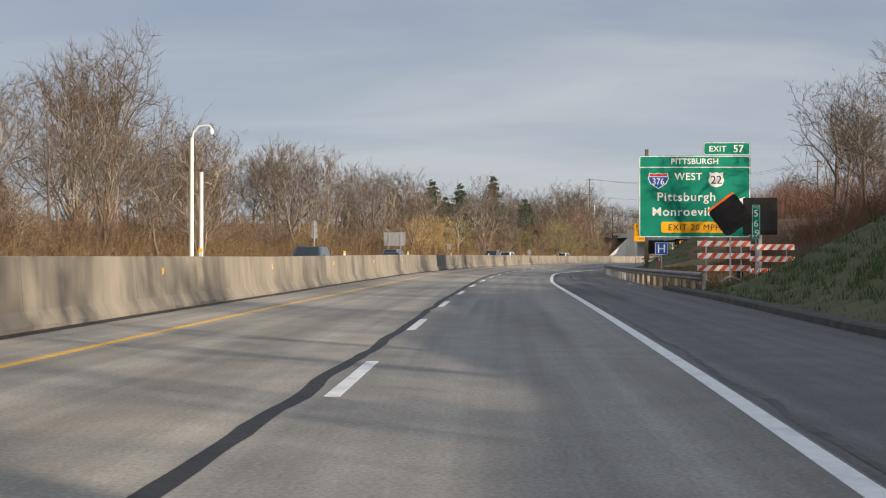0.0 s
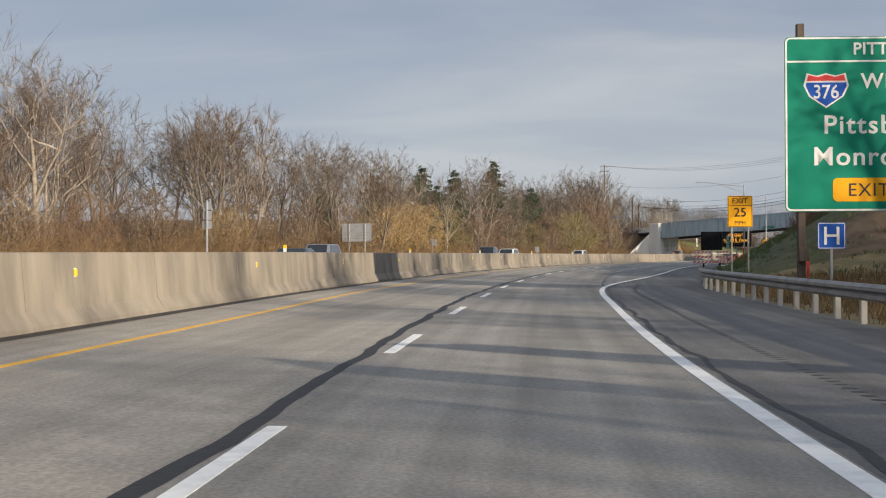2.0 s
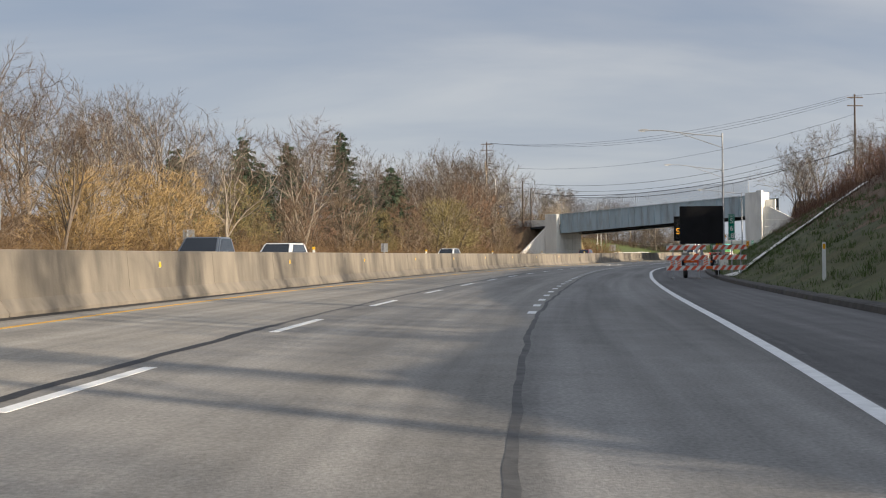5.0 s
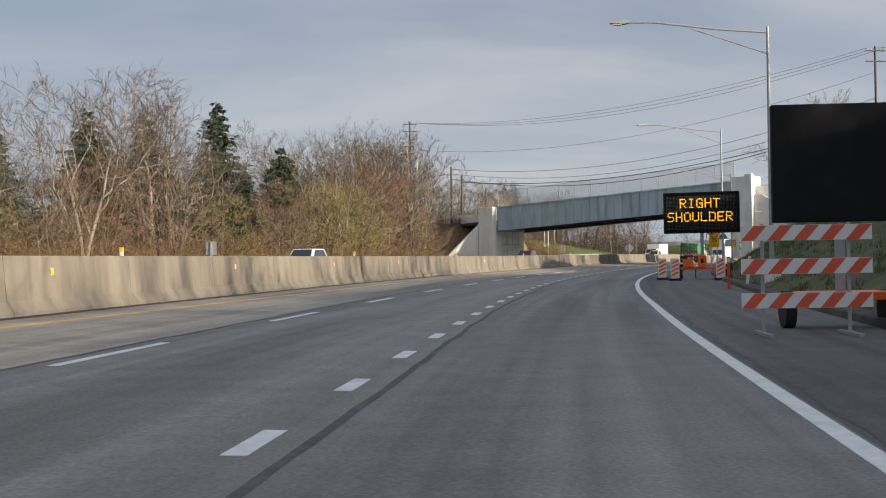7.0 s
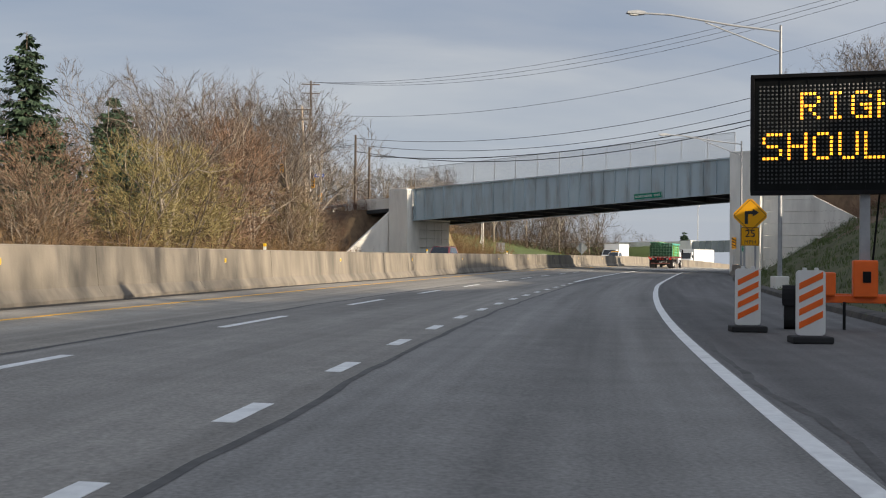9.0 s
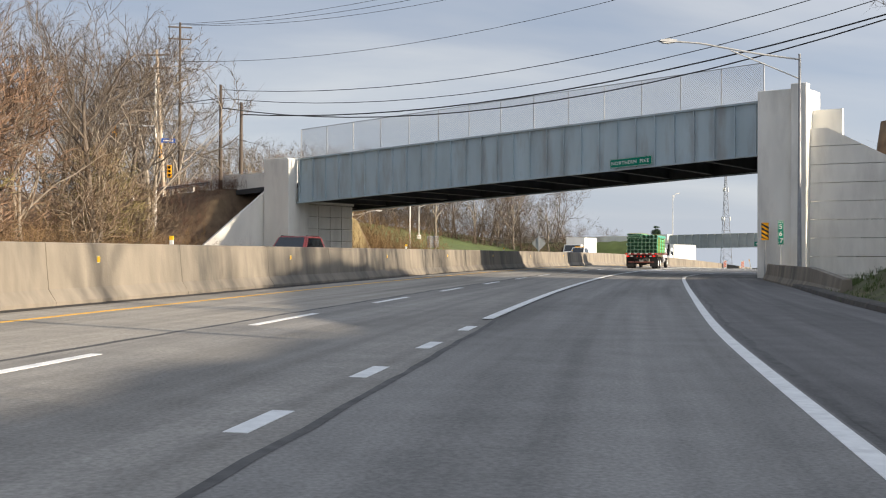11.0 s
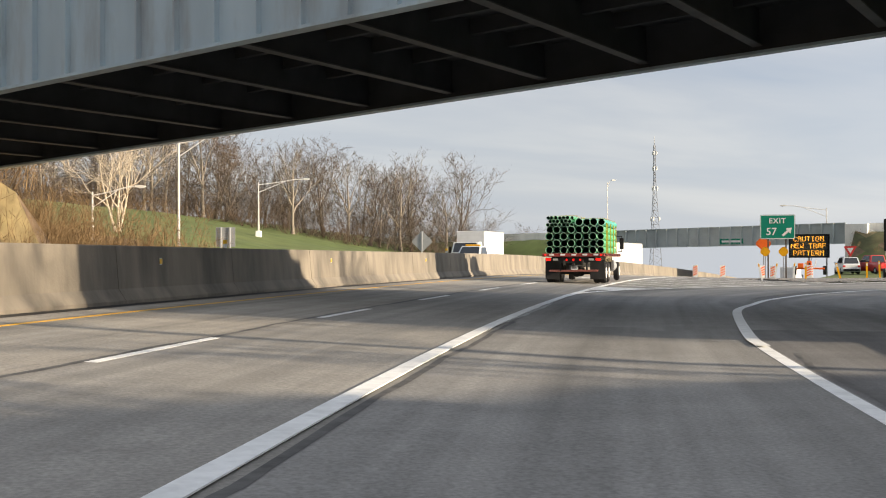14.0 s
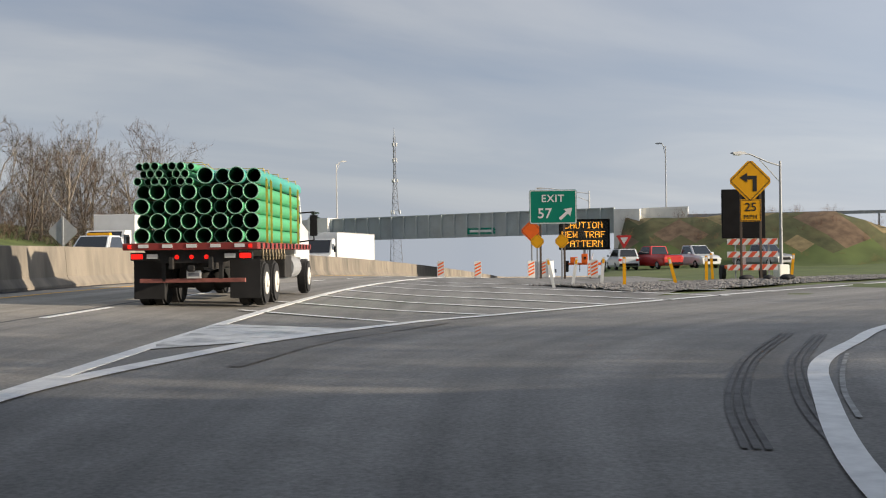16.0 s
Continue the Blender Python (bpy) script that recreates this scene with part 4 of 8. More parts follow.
    for k in range(7):
        for j in range(8):
            pier(r + 0.35, r + 4.0, 1.6 + k * 1.6, 3.18 + k * 1.6, -0.8 + j * 1.0, 0.18 + j * 1.0, "abutment_block", bev=0.03)
    # left wing wall: a triangle that slopes down
    bm = bmesh.new()
    w0 = place(a, d, p, -2.7, -0.3, 0)
    w1 = Vector((44.9, 311.0, 0))
    nrm = Vector((0.35, -0.93, 0)) * 0.4
    vs = [(w0, -0.5), (w1, -0.5), (w1, 0.6), (w0, 6.6)]
    f = [bm.verts.new(Vector((c.x, c.y, z))) for c, z in vs]
    g = [bm.verts.new(Vector((c.x, c.y, z)) - nrm) for c, z in vs]
    bm.faces.new(f)
    bm.faces.new(g[::-1])
    for i in range(4):
        bm.faces.new((f[i], g[i], g[(i + 1) % 4], f[(i + 1) % 4]))
    bmesh.ops.recalc_face_normals(bm, faces=bm.faces[:])
    part("wing_wall", bm, M_ABUT, br, "sunlit sloping concrete wing wall")
    # right wing wall in courses, falling with the bank
    e0 = place(a, d, p, r + 3.0, -0.6, 0)
    e1 = e0 + Vector((7.6, -7.2, 0))
    run = (e1 - e0)
    side = Vector((-run.y, run.x, 0)).normalized() * 0.45
    for j in range(9):
        z0, z1 = -0.8 + j * 1.05, 0.22 + j * 1.05
        bm = bmesh.new()
        corners = []
        for z in (z0, z1):
            f = e0 + run * min(1.0, max(0.03, (9.2 - z) / 5.6))
            corners += [Vector((c.x, c.y, z)) for c in (e0, f, f + side, e0 + side)]
        hexa(bm, corners)
        bmesh.ops.recalc_face_normals(bm, faces=bm.faces[:])
        part("wall_course", bm, M_ABUT, br)
    # parapets of the approaches
    bm = bmesh.new()
    bar_uv(bm, a, d, p, r + 3.0, r + 4.7, 0.2, 0.5, lambda u: 7.6, lambda u: 9.75)
    part("parapet", bm, M_ABUT, br)
    bm = bmesh.new()
    bar_uv(bm, a, d, p, -10, -2.7, 0.4, 0.7, lambda u: 6.4, lambda u: 7.9)
    part("parapet", bm, M_ABUT, br)
    # guide rail on the approach's shoulder
    rail = thing("guide_rail", Matrix(), "galvanised guide rail on posts along the bridge approach", "guide rail")
    rz = lambda u: 7.2 + 0.052 * u
    wave = [(0.0, 0.47), (-0.07, 0.53), (0.0, 0.62), (-0.07, 0.71), (0.0, 0.78)]
    ve, fc = [], []
    for u in (-26.0, -18.0, -10.2):
        for v, z in wave + [(v + 0.014, z) for v, z in wave[::-1]]:
            ve.append(place(a, d, p, u, 0.35 + v, rz(u) + z))
    for i in range(2):
        for j in range(10):
            fc.append((i * 10 + j, i * 10 + (j + 1) % 10, i * 10 + 10 + (j + 1) % 10, i * 10 + 10 + j))
    ob_from("beam", ve, fc, M_GALV, rail)
    for i in range(9):
        u = -26.0 + 1.95 * i
        bm = bmesh.new()
        bar_uv(bm, a, d, p, u - 0.07, u + 0.07, 0.37, 0.55, lambda w: rz(w) - 0.6, lambda w: rz(w) + 0.84)
        part("post", bm, M_POLEW, rail)
    # low wall at the foot of the right abutment
    prof = [(0.0, 0.0), (0.0, 0.08), (0.15, 0.3), (0.22, 0.85), (0.5, 0.85), (0.55, 0.0)]
    ve, fc = [], []
    for i in range(25):
        y = 262 + 38 * i / 24
        o = float(np.interp(y, [262, 270, 284, 300], [12.6, 12.2, 12.0, 12.9]))
        hgt = float(np.interp(y, [262, 268], [0.6, 1.0]))
        for k, z in prof:
            ve.append(road(y, o + k, z * hgt - (0.05 if z == 0 else 0)))
    k = len(prof)
    for i in range(24):
        for j in range(k - 1):
            fc.append((i * k + j, i * k + j + 1, (i + 1) * k + j + 1, (i + 1) * k + j))
    fc += [tuple(range(k))[::-1], tuple(range(24 * k, 25 * k))]
    S(ob_from("low_wall", ve, fc, M_CONC), "low concrete barrier curving past the bridge abutment", "barrier")


make_bridge()


def make_far_bridge():
    a, d, p = B2_A, B2_D, B2_P
    ln = (B2_B - B2_A).length
    zt = lambda u: bz(u, 4.85, 5.35, ln)
    zb = lambda u: bz(u, 2.65, 3.0, ln)
    br = thing("far_road_bridge", Matrix(), "grey-green plate girder bridge with vertical stiffeners, farther on", "bridge", kind="structure")
    ms = mat("grey_green_bridge_paint", (0.36, 0.40, 0.395), 0.6, vary=0.12, scale=0.5, stain=0.4, stain_scale=0.6, stain_color=(0.22, 0.21, 0.19))
    bm = bmesh.new()
    bar_uv(bm, a, d, p, 0, ln, 0.12, 0.25, zb, zt)
    part("girder_web", bm, ms, br)
    for z, s in ((zb, 0.12), (zt, 0.12)):
        bm = bmesh.new()
        bar_uv(bm, a, d, p, 0, ln, -0.05, 0.4, lambda u: z(u) - s / 2, lambda u: z(u) + s / 2)
        part("flange", bm, ms, br)
    for i in range(23):
        u = ln * i / 22
        bm = bmesh.new()
        bar_uv(bm, a, d, p, u - 0.07, u + 0.07, -0.24, 0.14, zb, zt)
        part("stiffener", bm, ms, br)
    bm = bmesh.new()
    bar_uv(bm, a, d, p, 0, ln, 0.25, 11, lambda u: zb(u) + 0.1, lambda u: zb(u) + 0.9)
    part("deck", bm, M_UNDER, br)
    for u0, u1, z in ((-2.4, -0.1, 5.0), (ln + 0.1, ln + 2.6, 5.2)):
        bm = bmesh.new()
        bar_uv(bm, a, d, p, u0, u1, -0.8, 1.8, lambda u: -4, lambda u: z)
        part("pilaster", bm, M_ABUT, br)
        bm = bmesh.new()
        bar_uv(bm, a, d, p, u0 - (2 if u0 < 0 else -1.0), u1 - (0.6 if u0 < 0 else -2.2), 1.8, 11, lambda u: -4, lambda u: zb(u))
        part("abutment_wall", bm, M_ABUT, br)
    for u0, u1, z0, z1 in ((-9.5, -2.4, 1.0, 4.4), (ln + 2.6, ln + 12, 4.6, 1.2)):
        bm = bmesh.new()
        lo, hi = (u0, u1) if u0 < 0 else (u0, u1)
        bar_uv(bm, a, d, p, lo, hi, -0.4, 0.1, lambda u: -4, lambda u: z0 + (z1 - z0) * (u - lo) / (hi - lo))
        part("wing_wall", bm, M_ABUT, br)
    # parapets and rails along the approach
    for u0, u1 in ((-40, -2.4), (ln + 2.6, ln + 7)):
        bm = bmesh.new()
        bar_uv(bm, a, d, p, u0, u1, 0.3, 0.6, lambda u: 3.6, lambda u: 4.9 + 0.012 * u)
        part("parapet", bm, M_ABUT, br)
    rail = thing("approach_guide_rail", Matrix(), "pale steel guide rail along the raised side road", "guide rail")
    bm = bmesh.new()
    bar_uv(bm, a, d, p, ln + 7, ln + 120, 0.4, 0.48, lambda u: 4.3, lambda u: 4.6)
    part("beam", bm, M_GALV, rail)
    for i in range(26):
        u = ln + 8 + i * 4
        bm = bmesh.new()
        bar_uv(bm, a, d, p, u - 0.08, u + 0.08, 0.5, 0.65, lambda w: 3.2, lambda w: 4.58)
        part("post", bm, M_GALV, rail)


make_far_bridge()

# ---- signs, lamps, poles ----
def panel(name, w, h, material, parent, at=(0, 0, 0), r=0.06, border=None, bw=0.04, thick=0.03, label=""):
    """A flat sheet with rounded corners facing -y, with a raised border line."""
    bm = bmesh.new()
    prism(bm, rounded(w, h, r), 0.0, thick)
    o = part(name, bm, material, parent, label)
    o.matrix_basis = Matrix.Translation(at)
    if border:
        bm = bmesh.new()
        a = rounded(w - 0.04, h - 0.04, r)
        b = rounded(w - 0.04 - 2 * bw, h - 0.04 - 2 * bw, max(r - bw, 0.01))
        n = len(a)
        rings = [[bm.verts.new((x, y, z)) for x, z in pts] for pts, y in ((a, -0.004), (b, -0.004), (b, 0.002), (a, 0.002))]
        for i in range(n):
            j = (i + 1) % n
            for p, q in ((0, 1), (1, 2), (3, 0)):
                bm.faces.new((rings[p][i], rings[p][j], rings[q][j], rings[q][i]))
        part("border", bm, border, o)
    return o


def flat(name, pts, material, parent, y0=-0.008, y1=0.0, label=""):
    bm = bmesh.new()
    prism(bm, pts, y0, y1)
    return part(name, bm, material, parent, label)


def arrow_pts(cx, cz, ln, wid, ang):
    a = radians(ang)
    raw = [(-ln / 2, -wid * 0.32), (ln * 0.08, -wid * 0.32), (ln * 0.08, -wid), (ln / 2, 0), (ln * 0.08, wid), (ln * 0.08, wid * 0.32), (-ln / 2, wid * 0.32)]
    return [(cx + x * math.cos(a) - z * math.sin(a), cz + x * math.sin(a) + z * math.cos(a)) for x, z in raw]


def diamond(r):
    k = 0.10
    return [(r - k, k), (k, r - k), (-k, r - k), (-r + k, k), (-r + k, -k), (-k, -r + k), (k, -r + k), (r - k, -k)]


M_DARKTXT = mat("black_sign_legend", (0.015, 0.015, 0.015), 0.5)


def guide_sign():
    t = thing("guide_sign", pose(18.4, 82.8, 0, 0, 0, -2), "large green motorway guide sign on tall posts behind the rail", "road sign")
    gz = ground_at(18.4, 82.8)
    w, h, z = 8.05, 5.95, 5.72
    b = panel("board", w, h, M_GREEN, t, (0, 0, z), 0.18, M_SIGNW, 0.06)
    block("header_rule", (0, -0.006, 2.13), (w - 0.1, 0.012, 0.06), M_SIGNW, b, 0)
    text_part("legend", "PITTSBURGH", 0.40, (0, -0.004, 2.56), M_SIGNW, b, spacing=1.06, bold=0.012)
    text_part("legend", "WEST", 0.50, (-0.47, -0.004, 1.46), M_SIGNW, b, spacing=1.12, bold=0.012)
    text_part("legend", "Pittsburgh", 0.62, (-0.6, -0.004, -0.12), M_SIGNW, b, wide=1.04, spacing=1.12, bold=0.012)
    text_part("legend", "Monroeville", 0.62, (-0.6, -0.004, -1.10), M_SIGNW, b, wide=1.05, spacing=1.10, bold=0.012)
    flat("arrow", arrow_pts(3.22, -0.5, 1.25, 0.30, 50), M_SIGNW, b)
    y = panel("speed_plate", 4.85, 0.80, M_SIGNY, b, (0, -0.012, -2.24), 0.16, label="yellow advisory speed plate")
    text_part("legend", "EXIT 20 MPH", 0.44, (0, -0.004, 0), M_DARKTXT, y, spacing=1.1)
    # interstate shield
    pts = [(-0.62, 0.50), (-0.3, 0.42), (0, 0.50), (0.3, 0.42), (0.62, 0.50), (0.72, 0.1), (0.55, -0.25), (0, -0.62), (-0.55, -0.25), (-0.72, 0.1)]
    sh = flat("route_shield", [(x * 1.06, z2 * 1.06) for x, z2 in pts], M_SIGNW, b, label="red, white and blue route shield")
    sh.matrix_basis = Matrix.Translation((-2.63, 0, 1.2))
    flat("shield_field", [(x * 0.96, z2 * 0.96) for x, z2 in ((-0.70, 0.22), (0.70, 0.22), (0.72, 0.1), (0.55, -0.25), (0, -0.62), (-0.55, -0.25), (-0.72, 0.1))], M_BLUE, sh, -0.012, -0.008)
    flat("shield_crown", [(x * 0.96, z2 * 0.96) for x, z2 in ((-0.62, 0.50), (-0.3, 0.42), (0, 0.50), (0.3, 0.42), (0.62, 0.50), (0.68, 0.28), (-0.68, 0.28))], M_REDS, sh, -0.012, -0.008)
    text_part("route_number", "376", 0.46, (0, -0.012, -0.10), M_SIGNW, sh, wide=0.9, bold=0.008)
    pts = [(-0.52, 0.56), (-0.25, 0.48), (0, 0.56), (0.25, 0.48), (0.52, 0.56), (0.46, 0.28), (0.58, -0.05), (0.42, -0.42), (0, -0.56), (-0.42, -0.42), (-0.58, -0.05), (-0.46, 0.28)]
    sh = flat("route_shield", pts, M_SIGNW, b, label="white route shield")
    sh.matrix_basis = Matrix.Translation((1.56, 0, 1.22))
    text_part("route_number", "22", 0.58, (0, -0.009, 0), M_DARKTXT, sh, bold=0.004)
    e = panel("exit_tab", 3.4, 0.95, M_GREEN, t, (2.32, 0, z + h / 2 + 0.50), 0.18, M_SIGNW, 0.05, label="small green exit number tab")
    text_part("legend", "EXIT", 0.40, (-0.65, -0.004, 0), M_SIGNW, e, spacing=1.08, bold=0.01)
    text_part("legend", "57", 0.52, (0.85, -0.004, 0), M_SIGNW, e, spacing=1.05, bold=0.012)
    for x, top, r in ((-3.45, z + 3.45, 0.16), (2.5, z + 2.8, 0.14)):
        bm = bmesh.new()
        box(bm, (x, 0.2, (top + gz - 0.3) / 2), (0.24, 0.26, top - gz + 0.3), 0.02)
        part("post", bm, M_WOODP, t)
    block("post_box", (-3.45, -0.05, 1.1 + gz), (0.34, 0.30, 0.5), M_WOODP, t, 0.02)
    for dz in (-2.2, -0.7, 0.8, 2.3):
        block("back_beam", (0, 0.09, z + dz), (w - 0.2, 0.1, 0.09), M_ALUM, t, 0.01)


guide_sign()


def post_sign(name, x, y, turn, zc, w, h, material, label, lines=(), border=None, txt=None, post=None, r=0.05, posts=(0,), post_mat=None, dz=0):
    """A sheet sign on its post or posts, with lines of (text, capital height, height off centre)."""
    t = thing(name, pose(x, y, 0, 0, 0, turn), label, "road sign")
    gz = ground_at(x, y)
    b = panel("board", w, h, material, t, (0, 0, zc), r, border, 0.025, 0.012)
    for s, size, dzz in lines:
        text_part("legend", s, size, (0, -0.004, dzz), txt or M_SIGNW, b, bold=0.0 if "M" in s else 0.004)
    for px in posts:
        bm = bmesh.new()
        box(bm, (px, 0.05, (zc + h * 0.45 + gz - 0.3) / 2), (0.08, 0.06, zc + h * 0.45 - gz + 0.3), 0.01)
        part("post", bm, post_mat or M_GALV, t)
    return t, b


post_sign("hospital_sign", 16.1, 83.4, -3, 1.93, 0.95, 0.92, M_BLUE, "blue square hospital sign with a white H", [("H", 0.62, 0)], M_SIGNW, r=0.06)
t, b = post_sign("exit_speed_sign", 17.97, 102.8, -5, 3.52, 1.26, 1.6, M_SIGNY, "yellow exit advisory speed sign on two posts", [("EXIT", 0.27, 0.55), ("25", 0.46, -0.04), ("MPH", 0.2, -0.58)], M_DARKTXT, M_DARKTXT, posts=(-0.42, 0.42), post_mat=M_RUSTY)
block("rule", (0, -0.004, 0.3), (1.18, 0.008, 0.03), M_DARKTXT, b, 0)


def mile_marker(x, y, zt, turn, digits, label, stand=True):
    t = thing("mile_marker", pose(x, y, 0, 0, 0, turn), label, "road sign", "mile markers")
    h = 1.38
    b = panel("board", 0.34, h, M_GREEN, t, (0, 0, zt - h / 2), 0.04, M_SIGNW, 0.014, 0.012)
    text_part("legend", "MILE", 0.085, (0, -0.004, 0.58), M_SIGNW, b)
    for i, c in enumerate(digits):
        text_part("legend", c, 0.27, (0, -0.004, 0.34 - 0.40 * i), M_SIGNW, b, bold=0.003)
    gz = ground_at(x, y) if stand else 0.0
    block("post", (0, 0.04, (zt + gz - 0.2) / 2), (0.06, 0.04, zt - gz + 0.2), M_GALV, t, 0.005)


mile_marker(12.62, 45.75, 3.42, -4, ("5", "6", ".9"), "narrow green mile marker beside the barricades")
mile_marker(33.4, 167.6, 3.38, -12, ("5", "6", ".8"), "narrow green mile marker on the bank")
mile_marker(78.1, 281.75, 3.32, -20, ("5", "6", ".7"), "narrow green mile marker against the bridge abutment")


def hazard_marker():
    t = thing("object_marker", pose(77.75, 282.9, 0, 0, 0, -22), "yellow and black striped object marker against the abutment", "road sign")
    w, h = 0.42, 1.0
    b = panel("board", w, h, M_SIGNY, t, (0, 0, 2.72), 0.02, None, thick=0.012)
    for i in range(5):
        z0 = -0.62 + i * 0.25
        p = [(-w / 2, z0 + 0.24), (w / 2, z0), (w / 2, z0 + 0.12), (-w / 2, z0 + 0.36)]
        p = [(x, min(max(z, -h / 2), h / 2)) for x, z in p]
        if len({round(z, 3) for _, z in p}) > 2:
            flat("stripe", p, M_DARKTXT, b, -0.006, 0.0)
    block("post", (0, 0.04, 1.1), (0.06, 0.04, 2.5), M_GALV, t, 0.005)


hazard_marker()


def warning_diamond(name, x, y, turn, zc, r, label, arrow, plate=None, post_mat=None, posts=(0,), face=None):
    t = thing(name, pose(x, y, 0, 0, 0, turn), label, "road sign")
    gz = ground_at(x, y)
    bm = bmesh.new()
    prism(bm, diamond(r), 0, 0.014)
    b = part("board", bm, (face or M_SIGNY), t)
    b.matrix_basis = Matrix.Translation((0, 0, zc))
    s = r / 0.9
    e = [(r - 0.10) * c for c in (1, 0.955)]
    ring = bmesh.new()
    o4 = [(1, 0), (0, 1), (-1, 0), (0, -1)]
    vo = [ring.verts.new((x1 * e[0], -0.005, z1 * e[0])) for x1, z1 in o4]
    vi = [ring.verts.new((x1 * e[1], -0.005, z1 * e[1])) for x1, z1 in o4]
    for i in range(4):
        ring.faces.new((vo[i], vo[(i + 1) % 4], vi[(i + 1) % 4], vi[i]))
    part("border", ring, M_DARKTXT, b)
    k = 1 if arrow == "right" else -1
    if arrow:
        flat("arrow_shaft", [(-0.26 * k * s, -0.42 * s), (-0.10 * k * s, -0.42 * s), (-0.10 * k * s, 0.05 * s), (-0.10 * k * s, 0.21 * s), (-0.26 * k * s, 0.21 * s)], M_DARKTXT, b)
        flat("arrow_head", [(-0.10 * k * s, 0.06 * s), (0.12 * k * s, 0.06 * s), (0.12 * k * s, -0.06 * s), (0.42 * k * s, 0.135 * s), (0.12 * k * s, 0.33 * s), (0.12 * k * s, 0.21 * s), (-0.10 * k * s, 0.21 * s)], M_DARKTXT, b)
    if plate:
        p = panel("speed_plate", 0.84, 0.88, M_SIGNY, t, (0, 0, plate), 0.04, M_DARKTXT, 0.02, 0.012)
        text_part("legend", "25", 0.34, (0, -0.004, 0.14), M_DARKTXT, p, bold=0.004)
        text_part("legend", "MPH", 0.17, (0, -0.004, -0.26), M_DARKTXT, p, spacing=1.2)
    for px in posts:
        block("post", (px, 0.06, (zc + 0.3 + gz - 0.2) / 2), (0.09, 0.07, zc + 0.5 - gz), post_mat or M_GALV, t, 0.01)
    return t


warning_diamond("turn_sign", 57.4, 238.0, -18, 3.35, 0.86, "yellow diamond warning sign, bent arrow and 25 mph plate", "right", 2.36, posts=(-0.25, 0.25))
warning_diamond("turn_sign", 111.3, 329.35, -31, 3.98, 0.90, "yellow diamond warning sign with bent arrow on wooden posts", "left", 2.80, M_WOODP, posts=(-0.38, 0.40))


# ---- work-zone furniture ----
def striped_board(name, w, h, parent, at, n, slant=1, c1=None):
    b = block(name, (0, 0, 0), (w, 0.03, h), M_SIGNW, parent, 0.004)
    b.matrix_basis = Matrix.Translation(at)
    step = w / n
    for i in range(n):
        x0 = -w / 2 + i * step
        sl = step * 0.5
        pts = [(x0, -h / 2 + 0.004), (x0 + step * 0.5, -h / 2 + 0.004), (x0 + step * 0.5 + sl, h / 2 - 0.004), (x0 + sl, h / 2 - 0.004)]
        if slant < 0:
            pts = [(-x, z) for x, z in pts]
        pts = [(min(max(x, -w / 2), w / 2), z) for x, z in pts]
        flat("stripe", pts, c1 or M_REDS, b, -0.019, -0.0152)
    return b


M_BARR = mat("red_orange_stripe", (0.62, 0.10, 0.05), 0.4, vary=0.08)


def barricade(x, y, turn, w, label, z0=None):
    gz = ground_at(x, y) if z0 is None else z0
    t = thing("barricade", pose(x, y, gz, 0, 0, turn), label, "barricade", "striped barricades")
    for i, z in enumerate((0.55, 1.08, 1.60)):
        striped_board("board", w, 0.24, t, (0, -0.03, z), 5, 1, M_BARR)
    for px in (-w * 0.33, w * 0.33):
        block("upright", (px, 0.03, 0.86), (0.05, 0.05, 1.78), M_GALV, t, 0.005)
        block("foot", (px, 0.0, 0.03), (0.07, 1.2, 0.06), M_GALV, t, 0.01)
    return t


barricade(12.1, 48.9, -4, 2.25, "white and red striped three-board barricade behind the rail", 0.28)
barricade(14.35, 49.5, -4, 1.9, "white and red striped three-board barricade behind the rail", 0.14)
barricade(30.1, 165.2, -12, 2.0, "white and red striped three-board barricade on the shoulder", 0.0)
barricade(32.3, 164.9, -12, 1.7, "white and red striped three-board barricade on the shoulder", 0.0)
barricade(112.0, 330.0, -31, 2.05, "white and red striped three-board barricade behind the turn sign", -0.05)


def covered_diamond():
    t = thing("covered_sign", pose(12.25, 48.35, 0.25, 0, 0, -4), "diamond work sign hidden under a black cover with an orange edge", "road sign")
    bm = bmesh.new()
    prism(bm, diamond(0.98), 0, 0.03)
    b = part("cover", bm, mat("black_sign_cover", (0.009, 0.009, 0.010), 0.7, vary=0.3, scale=2, spec=0.15, bump=0.5, bump_scale=4), t)
    b.matrix_basis = pose(0, 0, 2.85, 0, 8, 0)
    bm = bmesh.new()
    prism(bm, [(-0.98, 0.06), (-0.93, -0.02), (0.02, 0.93), (-0.06, 0.98)], -0.012, 0.0)
    part("orange_edge", bm, M_ORANGE, b, "orange edge of the hidden sign")
    block("mast", (0, 0.06, 1.4), (0.05, 0.05, 2.8), M_GALV, t, 0.005)
    for a in (45, 135, 225, 315):
        rod("leg", (0, 0.05, 0.25), (0.8 * math.cos(radians(a)), 0.05 + 0.8 * math.sin(radians(a)), 0.0), 0.025, M_GALV, t, seg=6)


covered_diamond()


